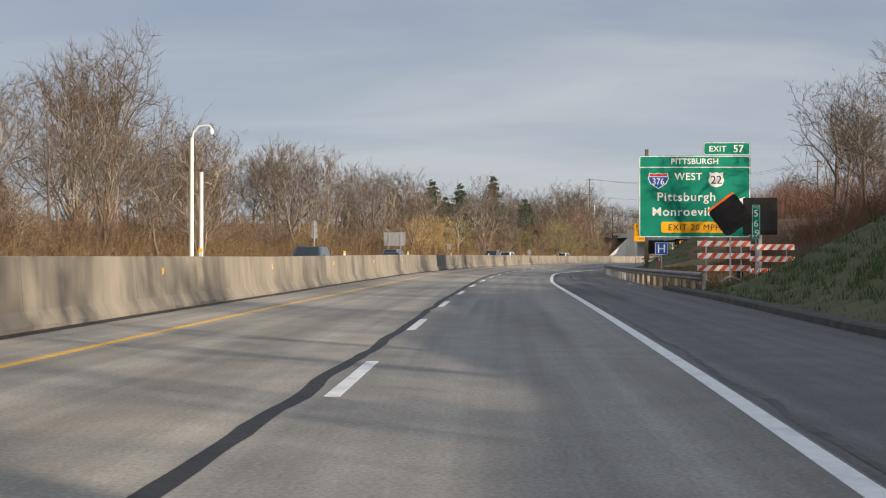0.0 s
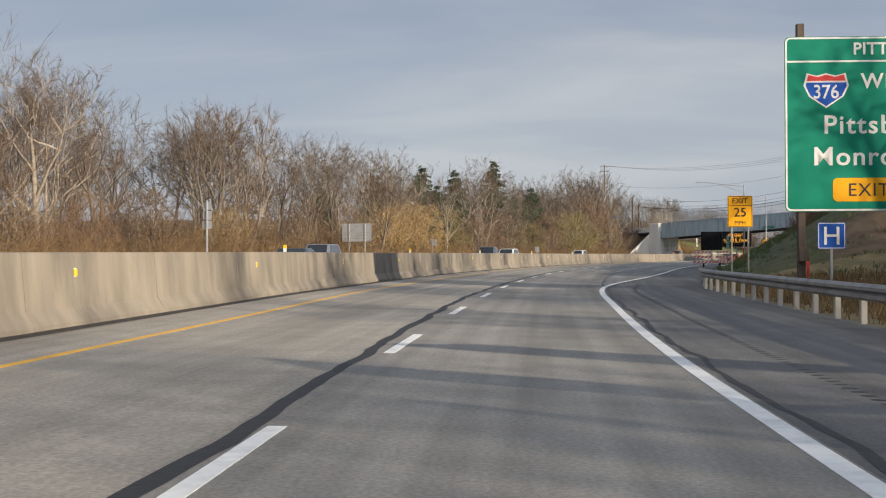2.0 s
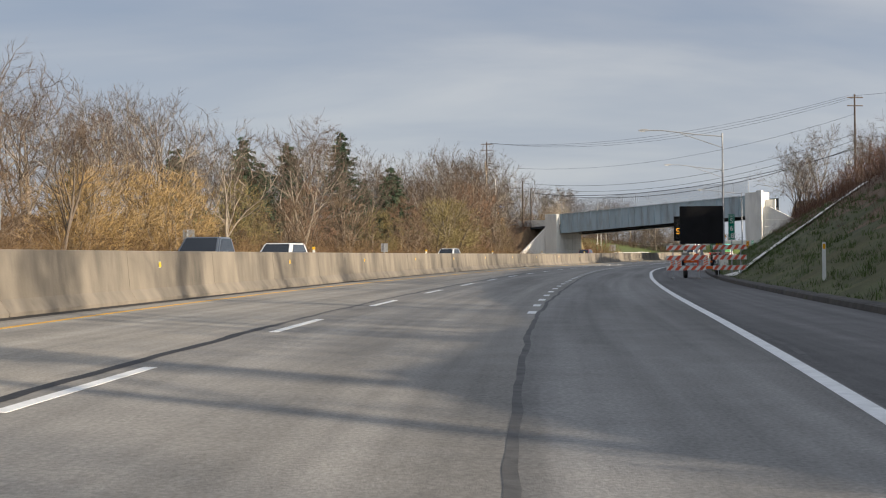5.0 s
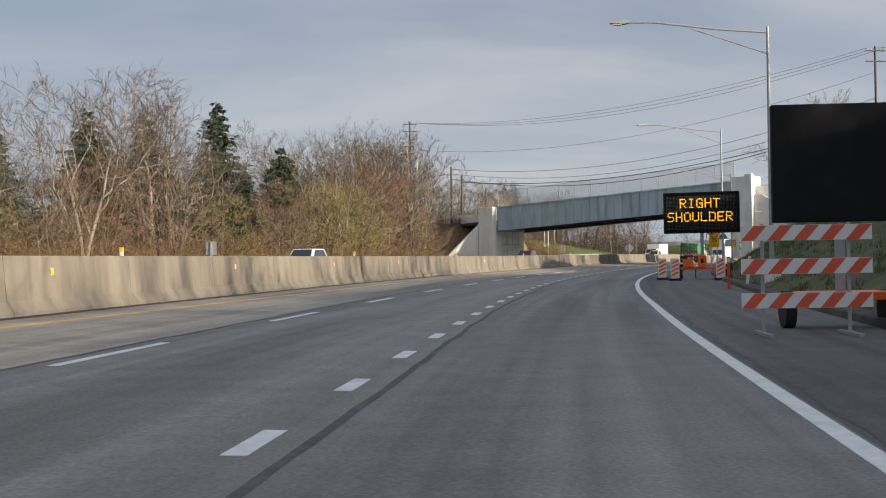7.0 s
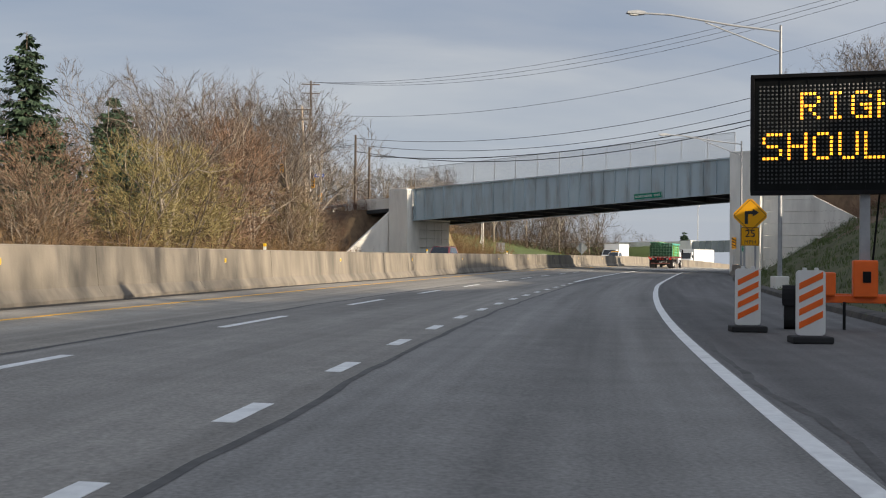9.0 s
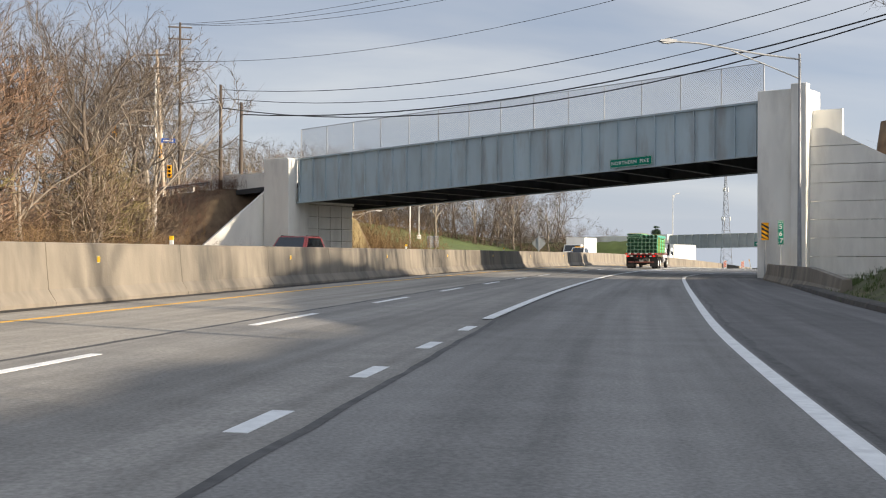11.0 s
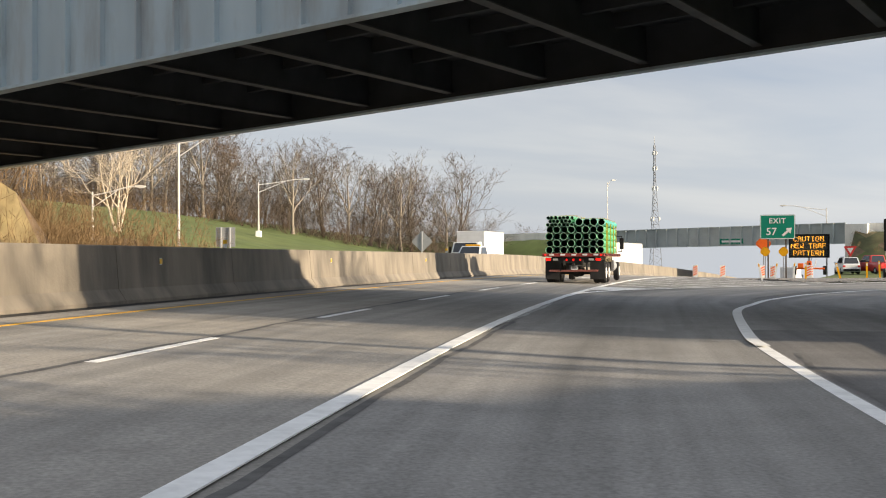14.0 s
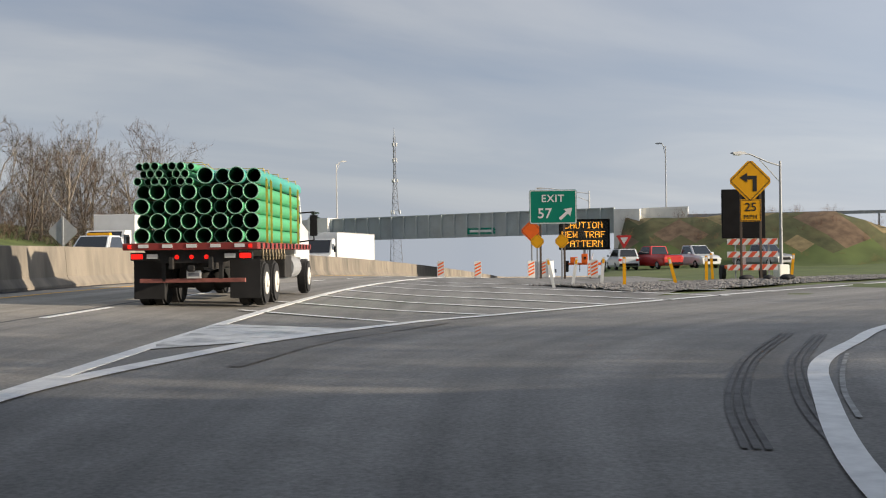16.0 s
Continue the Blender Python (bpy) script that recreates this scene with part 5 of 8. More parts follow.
def covered_board(x, y, turn, w, h, zc, label, gz=0.0):
    """A message board folded away under a black cover, on its trailer."""
    t = thing("covered_message_board", pose(x, y, gz, 0, 0, turn), label, "message board")
    bm = bmesh.new()
    box(bm, (0, 0, zc), (w, 0.16, h), 0.03)
    part("cover", bm, mat("black_board_cover", (0.009, 0.009, 0.010), 0.7, vary=0.35, scale=1.5, spec=0.15, bump=0.5, bump_scale=3), t)
    block("mast", (0, 0.05, (zc - h / 2 + 0.5) / 2 + 0.25), (0.14, 0.14, zc - h / 2 + 0.1), M_GALV, t, 0.01)
    block("trailer_deck", (0, 0.2, 0.55), (1.6, 1.0, 0.14), M_ORANGE, t, 0.02)
    for s in (-1, 1):
        bm = bmesh.new()
        cyl(bm, (s * 0.75, 0.25, 0.32), (s * 0.93, 0.25, 0.32), 0.32, seg=20)
        part("wheel", bm, M_RUBBER, t)
    block("hitch", (0, -0.8, 0.5), (0.1, 1.4, 0.1), M_ORANGE, t, 0.01)
    return t


covered_board(14.2, 50.8, -4, 1.5, 1.65, 2.95, "black covered message board on a trailer behind the barricades", 0.18)
covered_board(31.4, 166.6, -12, 2.25, 2.0, 2.8, "black covered message board on a trailer on the shoulder")
covered_board(112.5, 331.0, -31, 1.8, 2.05, 2.78, "black covered message board behind the turn sign", -0.05)

M_LED = mat("amber_led", (1.0, 0.42, 0.03), 0.5, emit=1.3, vary=0.0)
M_LEDOFF = mat("unlit_led", (0.055, 0.058, 0.06), 0.4, vary=0.2)
FONT5 = {"A": "0E11111F111111", "B": "1E11111E11111E", "C": "0E11101010110E", "D": "1E11111111111E", "E": "1F10101E10101F", "F": "1F10101E101010", "G": "0E11101713110F",
         "H": "1111111F111111", "I": "0E04040404040E", "L": "1010101010101F", "N": "11191513111111", "O": "0E11111111110E", "P": "1E11111E101010", "R": "1E11111E141211",
         "S": "0F10100E01011E", "T": "1F040404040404", "U": "1111111111110E", "W": "11111115151B11", " ": "00000000000000"}


def led_text(rows, w, h, parent, y, lit_rows):
    """Rows of letters in lamps, five wide and seven high."""
    pitch = w / 52
    ve, fc = [], []
    dve, dfc = [], []
    cells = set()
    for r, s in enumerate(rows):
        x0 = -len(s) * 6 * pitch / 2
        for i, ch in enumerate(s):
            bits = FONT5[ch]
            for j in range(7):
                v = int(bits[2 * j:2 * j + 2], 16)
                for k in range(5):
                    if v >> (4 - k) & 1:
                        cells.add((round((x0 + (i * 6 + k + 0.5) * pitch) / pitch - 0.5), round(lit_rows[r] / pitch) + 3 - j))
    nx, nz = 25, int(h / pitch / 2) - 1
    for cx in range(-nx, nx + 1):
        for cz in range(-nz, nz + 1):
            on = (cx, cz) in cells
            s = pitch * (0.34 if on else 0.24)
            x, z = cx * pitch, cz * pitch
            vv, ff = (ve, fc) if on else (dve, dfc)
            b = len(vv)
            vv += [(x - s, y, z - s), (x + s, y, z - s), (x + s, y, z + s), (x - s, y, z + s), (x, y - s * 0.7, z)]
            ff += [(b, b + 1, b + 4), (b + 1, b + 2, b + 4), (b + 2, b + 3, b + 4), (b + 3, b, b + 4)]
    a = ob_from("lamp_matrix", ve, fc, M_LED, parent)
    tagged(a, "glowing amber lamp dots", kind="stuff")
    c = ob_from("lamp_matrix", dve, dfc, M_LEDOFF, parent)
    tagged(c, "unlit grey lamp dots", kind="stuff")
    return a, c


def message_board(x, y, turn, w, h, zc, rows, lit_rows, label, gz=0.0):
    t = thing("message_board", pose(x, y, gz, 0, 0, turn), label, "message board", "message boards")
    bm = bmesh.new()
    box(bm, (0, 0.0, 0), (w, 0.22, h), 0.02)
    b = part("display", bm, mat("matt_black_display", (0.008, 0.009, 0.009), 0.75, vary=0.2, spec=0.1), t, "black lamp matrix display")
    b.matrix_basis = Matrix.Translation((0, 0, zc))
    for sx, sz, cx, cz in ((w + 0.06, 0.07, 0, h / 2), (w + 0.06, 0.07, 0, -h / 2), (0.07, h, w / 2, 0), (0.07, h, -w / 2, 0)):
        block("rim", (cx, -0.03, cz), (sx, 0.26, sz), M_BLACK, b, 0.01)
    for i in range(1, 8):
        block("divider", (-w / 2 + w * i / 8, -0.114, 0), (0.014, 0.012, h - 0.1), M_BLACK, b, 0)
    led_text(rows, w - 0.12, h - 0.1, b, -0.114, lit_rows)
    bot = zc - h / 2
    block("mast", (0, 0.05, (bot + 0.8) / 2 + 0.1), (0.17, 0.17, bot - 0.7), M_GALV, t, 0.01)
    block("mast_head", (0, 0.05, bot + 0.02), (0.32, 0.3, 0.08), M_GALV, t, 0.01)
    rod("power_cable", (0.25, 0.05, bot), (0.12, 0.05, 1.1), 0.018, M_BLACK, t, seg=6)
    block("mast_box", (0, 0.0, 0.95), (0.42, 0.4, 0.66), M_ORANGE, t, 0.03)
    block("handle_plate", (0.02, -0.21, 0.98), (0.14, 0.02, 0.2), M_BLACK, t, 0.01)
    block("trailer_frame", (0.1, 0.0, 0.58), (2.5, 0.12, 0.14), M_ORANGE, t, 0.02)
    block("trailer_frame", (0.1, 0.9, 0.58), (2.5, 0.12, 0.14), M_ORANGE, t, 0.02)
    block("drawbar", (0.9, -0.5, 0.55), (0.12, 1.6, 0.12), M_ORANGE, t, 0.02)
    block("battery_box", (-0.75, 0.05, 0.85), (0.5, 0.5, 0.42), M_ORANGE, t, 0.03)
    rod("jack", (0.42, 0.0, 0.5), (0.62, 0.0, 1.35), 0.035, M_SIGNW, t, seg=8)
    block("jack_stand", (-0.35, -0.05, 0.28), (0.05, 0.05, 0.5), M_BLACK, t, 0.005)
    for s in (-1.25, 1.35):
        bm = bmesh.new()
        cyl(bm, (s - 0.13, 0.4, 0.36), (s + 0.13, 0.4, 0.36), 0.36, seg=24)
        wl = part("wheel", bm, M_RUBBER, t)
        bm = bmesh.new()
        cyl(bm, (s - 0.14, 0.4, 0.36), (s + 0.14, 0.4, 0.36), 0.18, seg=16)
        part("rim_disc", bm, M_GALV, wl)
        bm = bmesh.new()
        arc = [(math.cos(radians(a)), math.sin(radians(a))) for a in range(10, 171, 16)]
        prism(bm, [(0.46 * c, 0.37 + 0.44 * q) for c, q in arc] + [(0.43 * c, 0.37 + 0.41 * q) for c, q in arc[::-1]], -0.16, 0.16)
        f = part("mudguard", bm, M_BLACK, t)
        f.matrix_basis = Matrix.Translation((s, 0.4, 0)) @ Matrix.Rotation(radians(90), 4, "Z")
    return t


message_board(44.35, 206.7, -27, 3.9, 2.12, 3.55, ("RIGHT", "SHOULDER"), (0.52, -0.20), "amber message board on an orange trailer on the shoulder")
message_board(126.2, 360.7, -33, 3.5, 2.1, 2.65, ("CAUTION", "NEW TRAF", "PATTERN"), (0.62, 0.0, -0.62), "amber message board on a trailer in the gore", -0.25)


def channelizer(x, y, turn, gz, label, h=1.0):
    t = thing("vertical_panel", pose(x, y, gz, 0, 0, turn), label, "traffic panel", "striped traffic panels")
    bm = bmesh.new()
    prism(bm, rounded(0.44, h, 0.06), -0.03, 0.03)
    b = part("panel", bm, M_SIGNW, t)
    b.matrix_basis = Matrix.Translation((0, 0, 0.12 + h / 2))
    for i in range(4):
        z0 = -0.40 + i * 0.2
        flat("stripe", [(-0.18, z0), (0.18, z0 + 0.18), (0.18, z0 + 0.28), (-0.18, z0 + 0.10)], M_ORANGE, b, -0.037, -0.0305)
    for px in (-0.09, 0.09):
        block("handle", (px, 0, 0.13 + h), (0.06, 0.05, 0.06), M_SIGNW, t, 0.01)
    block("rubber_base", (0, 0, 0.055), (0.62, 0.42, 0.11), M_RUBBER, t, 0.03)


for x, y in ((42.2, 206.9), (41.95, 204.25), (44.0, 203.3)):
    channelizer(x, y, -14, 0.0, "white and orange striped panel by the message board")
for i, (x, y) in enumerate(((112.5, 357.0), (113.6, 354.4), (116.0, 352.2), (118.6, 354.8), (121.0, 353.0), (119.0, 350.0), (117.2, 347.6))):
    channelizer(x, y, -33 + 6 * (i % 3), ground_at(x, y) - 0.02, "white and orange striped panel standing in the gore")


def exit_sign():
    t = thing("exit_sign", pose(114.9, 348.3, 0, 0, 0, -33), "green exit 57 gore sign on two posts", "road sign")
    b = panel("board", 2.65, 1.92, M_GREEN, t, (0, 0, 3.74), 0.12, M_SIGNW, 0.05)
    text_part("legend", "EXIT", 0.40, (0.0, -0.004, 0.48), M_SIGNW, b, spacing=1.12, bold=0.01)
    text_part("legend", "57", 0.55, (-0.45, -0.004, -0.36), M_SIGNW, b, spacing=1.05, bold=0.012)
    flat("arrow", arrow_pts(0.72, -0.38, 0.95, 0.27, 42), M_SIGNW, b)
    g = ground_at(114.9, 348.3)
    for px in (-0.72, 0.62):
        block("post", (px, 0.08, (g + 3.7) / 2), (0.12, 0.12, 4.2 - g), M_WOODP, t, 0.01)
    return t


exit_sign()
warning_diamond("object_marker", 113.6, 348.0, -33, 1.8, 0.46, "small yellow diamond marker on the exit sign's post", "")
warning_diamond("object_marker", 114.8, 347.35, -33, 1.8, 0.46, "small yellow diamond marker on the exit sign's post", "")
# a spare orange work sign leaning by the gore
warning_diamond("work_sign", 116.65, 353.1, -33, 2.5, 0.7, "orange diamond work sign among the striped panels", "", face=M_ORANGE)


def yield_sign():
    t = thing("yield_sign", pose(140.9, 374.8, 0, 0, 0, -36), "red and white triangular yield sign on a post", "road sign")
    b = flat("board", [(-0.62, 0.55), (0.62, 0.55), (0.66, 0.48), (0.05, -0.55), (-0.05, -0.55), (-0.66, 0.48)], M_REDS, t, -0.02, 0.0)
    b.matrix_basis = Matrix.Translation((0, 0, 2.0))
    flat("centre", [(-0.34, 0.36), (0.34, 0.36), (0, -0.22)], M_SIGNW, b, -0.028, -0.02)
    block("post", (0, 0.04, 0.9), (0.07, 0.05, 2.6), M_GALV, t, 0.005)


yield_sign()


def delineator(x, y, gz, material, label, lean=0.0, h=1.15, turn=-30):
    t = thing("delineator_post", pose(x, y, gz, 0, lean, turn), label, "delineator", "delineator posts")
    bm = bmesh.new()
    prism(bm, rounded(0.11, h, 0.03, 3, 0, h / 2 - 0.04), -0.02, 0.02)
    p = part("post", bm, material, t)
    bm = bmesh.new()
    prism(bm, rounded(0.08, 0.16, 0.02, 3, 0, h - 0.18), -0.028, -0.021)
    part("reflector", bm, M_SIGNW if material != M_SIGNW else M_SIGNY, p)


for x, y, ln in ((102.7, 326.6, 0), (105.2, 326.8, 14), (108.6, 329.0, 0), (112.6, 333.0, 3), (114.4, 330.2, -6)):
    delineator(x, y, ground_at(x, y), M_SIGNY, "yellow plastic delineator post in the gravel", -ln)
for x, y, ln in ((100.9, 328.2, -12), (101.8, 328.4, 9), (103.0, 328.3, 5)):
    delineator(x, y, ground_at(x, y), M_SIGNW, "white plastic delineator post leaning in the gravel", ln)
delineator(25.3, 130.2, ground_at(25.3, 130.2), mat("faded_red_plastic", (0.55, 0.06, 0.03), 0.5), "red plastic marker post on the grass bank", 0, 1.35, -10)
delineator(27.7, 143.4, ground_at(27.7, 143.4), M_SIGNW, "white plastic marker post on the grass bank", 0, 1.3, -10)
delineator(38.7, 189.3, ground_at(38.7, 189.3), mat("faded_red_plastic", (0.55, 0.06, 0.03)), "red plastic marker post on the grass bank", 0, 1.3, -10)
delineator(39.7, 190.0, ground_at(39.7, 190.0), M_SIGNW, "white plastic marker post on the grass bank", 6, 1.3, -10)
delineator(16.9, 88.5, ground_at(16.9, 88.5), mat("faded_red_plastic", (0.55, 0.06, 0.03)), "red plastic marker post behind the rail", 0, 1.2, -10)


def bridge_name(a, d, p, u, z, w, h, s, sc, label, tilt=0.0):
    q = place(a, d, p, u, -0.12, z)
    t = thing("bridge_sign", pose(q.x, q.y, q.z, 0, 0, math.degrees(math.atan2(d.y, d.x))), label, "road sign")
    b = panel("board", w, h, M_GREEN, t, (0, 0, 0), 0.05, M_SIGNW, 0.02, 0.03)
    b.matrix_basis = pose(0, 0, 0, 0, tilt, 0)
    if s:
        first, last = s.split()
        text_part("legend", first, sc, (-0.47, -0.004, 0), M_SIGNW, b, spacing=1.12, bold=0.003)
        text_part("legend", last, sc, (0.96, -0.004, 0), M_SIGNW, b, spacing=1.12, bold=0.003)
    else:
        block("legend_bar", (0, -0.006, 0), (w * 0.8, 0.012, h * 0.35), M_SIGNW, b, 0)
    for px in (-w * 0.35, w * 0.35):
        block("bracket", (px, 0.12, 0), (0.06, 0.22, 0.3), M_GALV, t, 0.005)


bridge_name(BR_A, BR_D, BR_P, 28.87, 7.26, 2.95, 0.58, "NORTHERN PIKE", 0.215, "green street name sign on the bridge girder", -3)
bridge_name(B2_A, B2_D, B2_P, 16.5, 3.35, 3.0, 0.7, "", 0.3, "small green name sign on the far bridge girder")


# ---- lamps and poles ----
def street_lamp(x, y, h, arm_dir, reach, label, material=None, double=False, gz=None):
    m = material or M_GALV
    gz = ground_at(x, y) if gz is None else gz
    t = thing("street_lamp", pose(x, y, gz, 0, 0, arm_dir), label, "street lamp", "street lamps")
    top = h - gz
    rod("pole", (0, 0, -0.3), (0, 0, top), 0.10, m, t, 0.055, 14)
    bm = bmesh.new()
    box(bm, (0, 0, 0.2), (0.6, 0.6, 0.9), 0.05)
    part("footing", bm, M_ABUT, t, "concrete footing")
    for s in ((1, -1) if double else (1,)):
        bm = bmesh.new()
        tube(bm, [(0, 0, top - 0.25), (s * reach * 0.35, 0, top - 0.05), (s * reach * 0.8, 0, top + 0.32), (s * reach, 0, top + 0.36)], 0.04, 8)
        part("arm", bm, m, t)
        bm = bmesh.new()
        tube(bm, [(0, 0, top - 1.1), (s * reach * 0.55, 0, top + 0.05)], 0.03, 6)
        part("brace", bm, m, t)
        bm = bmesh.new()
        prism(bm, [(-0.1, 0.06), (0.25, 0.1), (0.62, 0.05), (0.66, -0.02), (0.1, -0.07), (-0.1, -0.04)], -0.14, 0.14)
        o = part("lamp_head", bm, m, t, "cobra-head lamp")
        o.matrix_basis = Matrix.Translation((s * reach, 0, top + 0.36)) @ Matrix.Rotation(0 if s > 0 else math.pi, 4, "Z")
        bm = bmesh.new()
        prism(bm, [(0.15, -0.05), (0.55, -0.03), (0.5, -0.09), (0.2, -0.11)], -0.1, 0.1)
        part("lens", bm, M_SIGNW, o)
    return t


street_lamp(41.5, 191.7, 10.4, 180 - 14, 5.6, "grey steel street lamp with a long bracket arm on the bank")
street_lamp(55.5, 231.4, 10.9, 180 - 6, 5.8, "grey steel street lamp with a long bracket arm")
street_lamp(71.4, 268.2, 10.2, 180 - 4, 5.8, "grey steel street lamp beside the bridge abutment")
street_lamp(68.8, 343.8, 8.9, -15, 3.0, "pale steel street lamp on the far verge", M_POLEW)
street_lamp(63.5, 352.0, 6.0, -15, 3.0, "pale steel street lamp on the far verge", M_POLEW)
street_lamp(80.5, 396.0, 9.8, -15, 5.0, "pale steel street lamp on the far verge", M_POLEW)
street_lamp(151.4, 393.9, 7.6, 150, 5.0, "pale steel street lamp by the far bridge", M_POLEW)
street_lamp(144.4, 444.0, 14.0, -10, 0.8, "tall thin pale pole with a small camera by the far bridge", M_POLEW)
street_lamp(166.1, 398.7, 13.3, 140, 0.5, "tall thin pole on the raised side road", M_GALV)
street_lamp(122.5, 338.6, 5.8, 168, 2.2, "grey steel street lamp behind the turn sign")


def camera_mast():
    gz = ground_at(-18.2, 84.7)
    t = thing("camera_mast", pose(-18.0, 84.7, gz, 0, 0, -3), "white mast with a curved arm and a traffic camera", "mast")
    top = 10.1 - gz
    rod("mast", (-0.6, 0, 0), (-0.6, 0, top), 0.17, M_POLEW, t, 0.13, 14)
    bm = bmesh.new()
    tube(bm, [(-0.6, 0, top - 0.1), (-0.45, 0, top + 0.45), (-0.1, 0, top + 0.85), (0.35, 0, top + 0.95), (0.75, 0, top + 0.9), (0.88, 0, top + 0.65)], 0.055, 10)
    part("arm", bm, M_POLEW, t)
    bm = bmesh.new()
    bmesh.ops.create_uvsphere(bm, u_segments=16, v_segments=10, radius=0.17, matrix=Matrix.Translation((0.88, 0, top + 0.4)))
    cyl(bm, (0.88, 0, top + 0.4), (0.88, 0, top + 0.68), 0.17, 0.12, 16)
    part("dome_camera", bm, M_SIGNW, t, "white dome camera")
    t2 = thing("wooden_pole", pose(-18.0, 85.3, gz, 0, 0, 0), "pale service pole with dark foot beside the camera mast", "pole")
    rod("pole", (0, 0, 0.5), (0, 0, 7.6 - gz), 0.16, M_POLEW, t2, 0.14, 14)
    rod("foot", (0, 0, -0.2), (0, 0, 0.7), 0.17, M_WOODP, t2, 0.165, 14)


camera_mast()


def back_sign(x, y, turn, w, h, zc, label, posts, shape="rect", material=None):
    t = thing("sign_back", pose(x, y, 0, 0, 0, turn), label, "road sign")
    gz = ground_at(x, y)
    m = material or M_ALUM
    if shape == "rect":
        n = max(1, int(round(h / 0.32)))
        for i in range(n):
            block("plank", (0, 0, zc - h / 2 + (i + 0.5) * h / n), (w, 0.04, h / n - 0.012), m, t, 0.006)
    elif shape == "diamond":
        bm = bmesh.new()
        prism(bm, diamond(w / 2), 0, 0.02)
        b = part("board", bm, m, t)
        b.matrix_basis = Matrix.Translation((0, 0, zc))
    else:
        for dz, ww, hh in ((0.55, 0.6, 0.5), (-0.1, 0.62, 0.6), (-0.75, 0.7, 0.55)):
            bm = bmesh.new()
            prism(bm, rounded(ww, hh, 0.12), 0, 0.02)
            b = part("board", bm, m, t)
            b.matrix_basis = Matrix.Translation((0, 0, zc + dz))
    for px in posts:
        block("post", (px, -0.06, (zc + h * 0.5 + gz - 0.2) / 2), (0.12, 0.1, zc + h * 0.5 - gz + 0.2), M_GALV, t, 0.01)


back_sign(-7.0, 170.2, -8, 3.3, 2.0, 3.95, "back of a ribbed aluminium road sign on two posts", (-0.85, 0.95))
back_sign(-13.75, 123.3, -5, 0.7, 1.9, 4.3, "back of a stacked route marker on one post", (0,), "stack")
back_sign(1.2, 196.0, -10, 0.9, 0.95, 3.1, "back of a small square road sign on a post", (-0.1,))
back_sign(93.7, 376.3, -25, 2.1, 2.1, 3.0, "back of a diamond road sign on a post", (0,), "diamond")
back_sign(72.0, 346.7, -20, 1.3, 1.3, 2.8, "back of a square road sign on a post", (-0.3, 0.3))
back_sign(17.5, 226.5, -12, 0.7, 0.9, 2.3, "back of a small square sign on a post", (0,))


def utility_pole(x, y, top, label, lean=0.0, material=None, arm=True, r=0.17):
    gz = ground_at(x, y)
    t = thing("utility_pole", pose(x, y, gz, 0, lean, 0), label, "utility pole", "utility poles")
    rod("pole", (0, 0, -0.4), (0, 0, top - gz), r, material or M_WOODP, t, r * 0.7, 12)
    if arm:
        for dz in (0.5, 1.7):
            block("crossarm", (0, -0.12, top - gz - dz), (2.4, 0.11, 0.13), M_WOODP, t, 0.01)
            for s in (-1.05, -0.5, 0.5, 1.05):
                rod("insulator", (s, -0.12, top - gz - dz + 0.06), (s, -0.12, top - gz - dz + 0.25), 0.05, M_GALV, t, 0.03, 8)


utility_pole(47.9, 318.5, 15.3, "dark wooden utility pole on the embankment", 0, None, False)
utility_pole(49.6, 319.3, 14.0, "dark wooden utility pole on the embankment", 0, None, False)
utility_pole(43.2, 330.0, 20.0, "tall pale wooden utility pole with crossarms", -3, mat("pale_pole_wood", (0.42, 0.34, 0.26), 0.9, vary=0.2, scale=4, stretch=(1, 1, 0.1)))
utility_pole(42.7, 318.0, 16.0, "pale steel pole on the embankment", 0, M_POLEW, False, 0.12)
utility_pole(44.5, 342.3, 25.0, "tall wooden utility pole with crossarms beyond the bridge", 0)
utility_pole(88.6, 268.0, 24.4, "tall wooden utility pole with crossarms on the hill", 0)


def traffic_signal(x, y, z):
    """A short mast arm with three amber-yellow signal heads and a street sign."""
    t = thing("traffic_signal", pose(x, y, z), "yellow traffic signals on a steel arm above the side road", "traffic signal")
    rod("mast_arm", (-3.4, 0, 2.2), (0, 0, 2.0), 0.06, M_GALV, t, 0.09, 10)
    for hx, hz in ((-3.2, 1.6), (0.30, 0.0), (1.1, -1.6)):
        head = block("signal_head", (hx, -0.15, hz), (0.36, 0.28, 1.0), M_SIGNY, t, 0.04, "yellow signal housing")
        for k in range(3):
            zc = hz + 0.32 - 0.32 * k
            rod("lens", (hx, -0.295, zc), (hx, -0.31, zc), 0.11, M_BLACK, head, seg=14)
            bm = bmesh.new()
            for i in range(7):
                c0, c1 = math.pi * i / 7, math.pi * (i + 1) / 7
                hexa(bm, [Vector((hx + r * math.cos(c), q, zc + r * math.sin(c))) for q in (-0.29, -0.50) for r, c in ((0.13, c0), (0.15, c0), (0.15, c1), (0.13, c1))])
            part("visor", bm, M_SIGNY, head)
        rod("bracket", (hx, 0, hz), (0 if hx > 0 else hx, 0, hz + (0 if hx > 0 else 0.6)), 0.03, M_GALV, t, seg=8)
    block("street_sign", (1.0, -0.06, 0.9), (1.1, 0.03, 0.36), M_BLUE, t, 0.01, "blue street name sign with a white bar")
    block("sign_bar", (1.0, -0.08, 0.9), (0.8, 0.012, 0.12), M_SIGNW, t, 0.003)


traffic_signal(42.7, 317.75, 9.6)


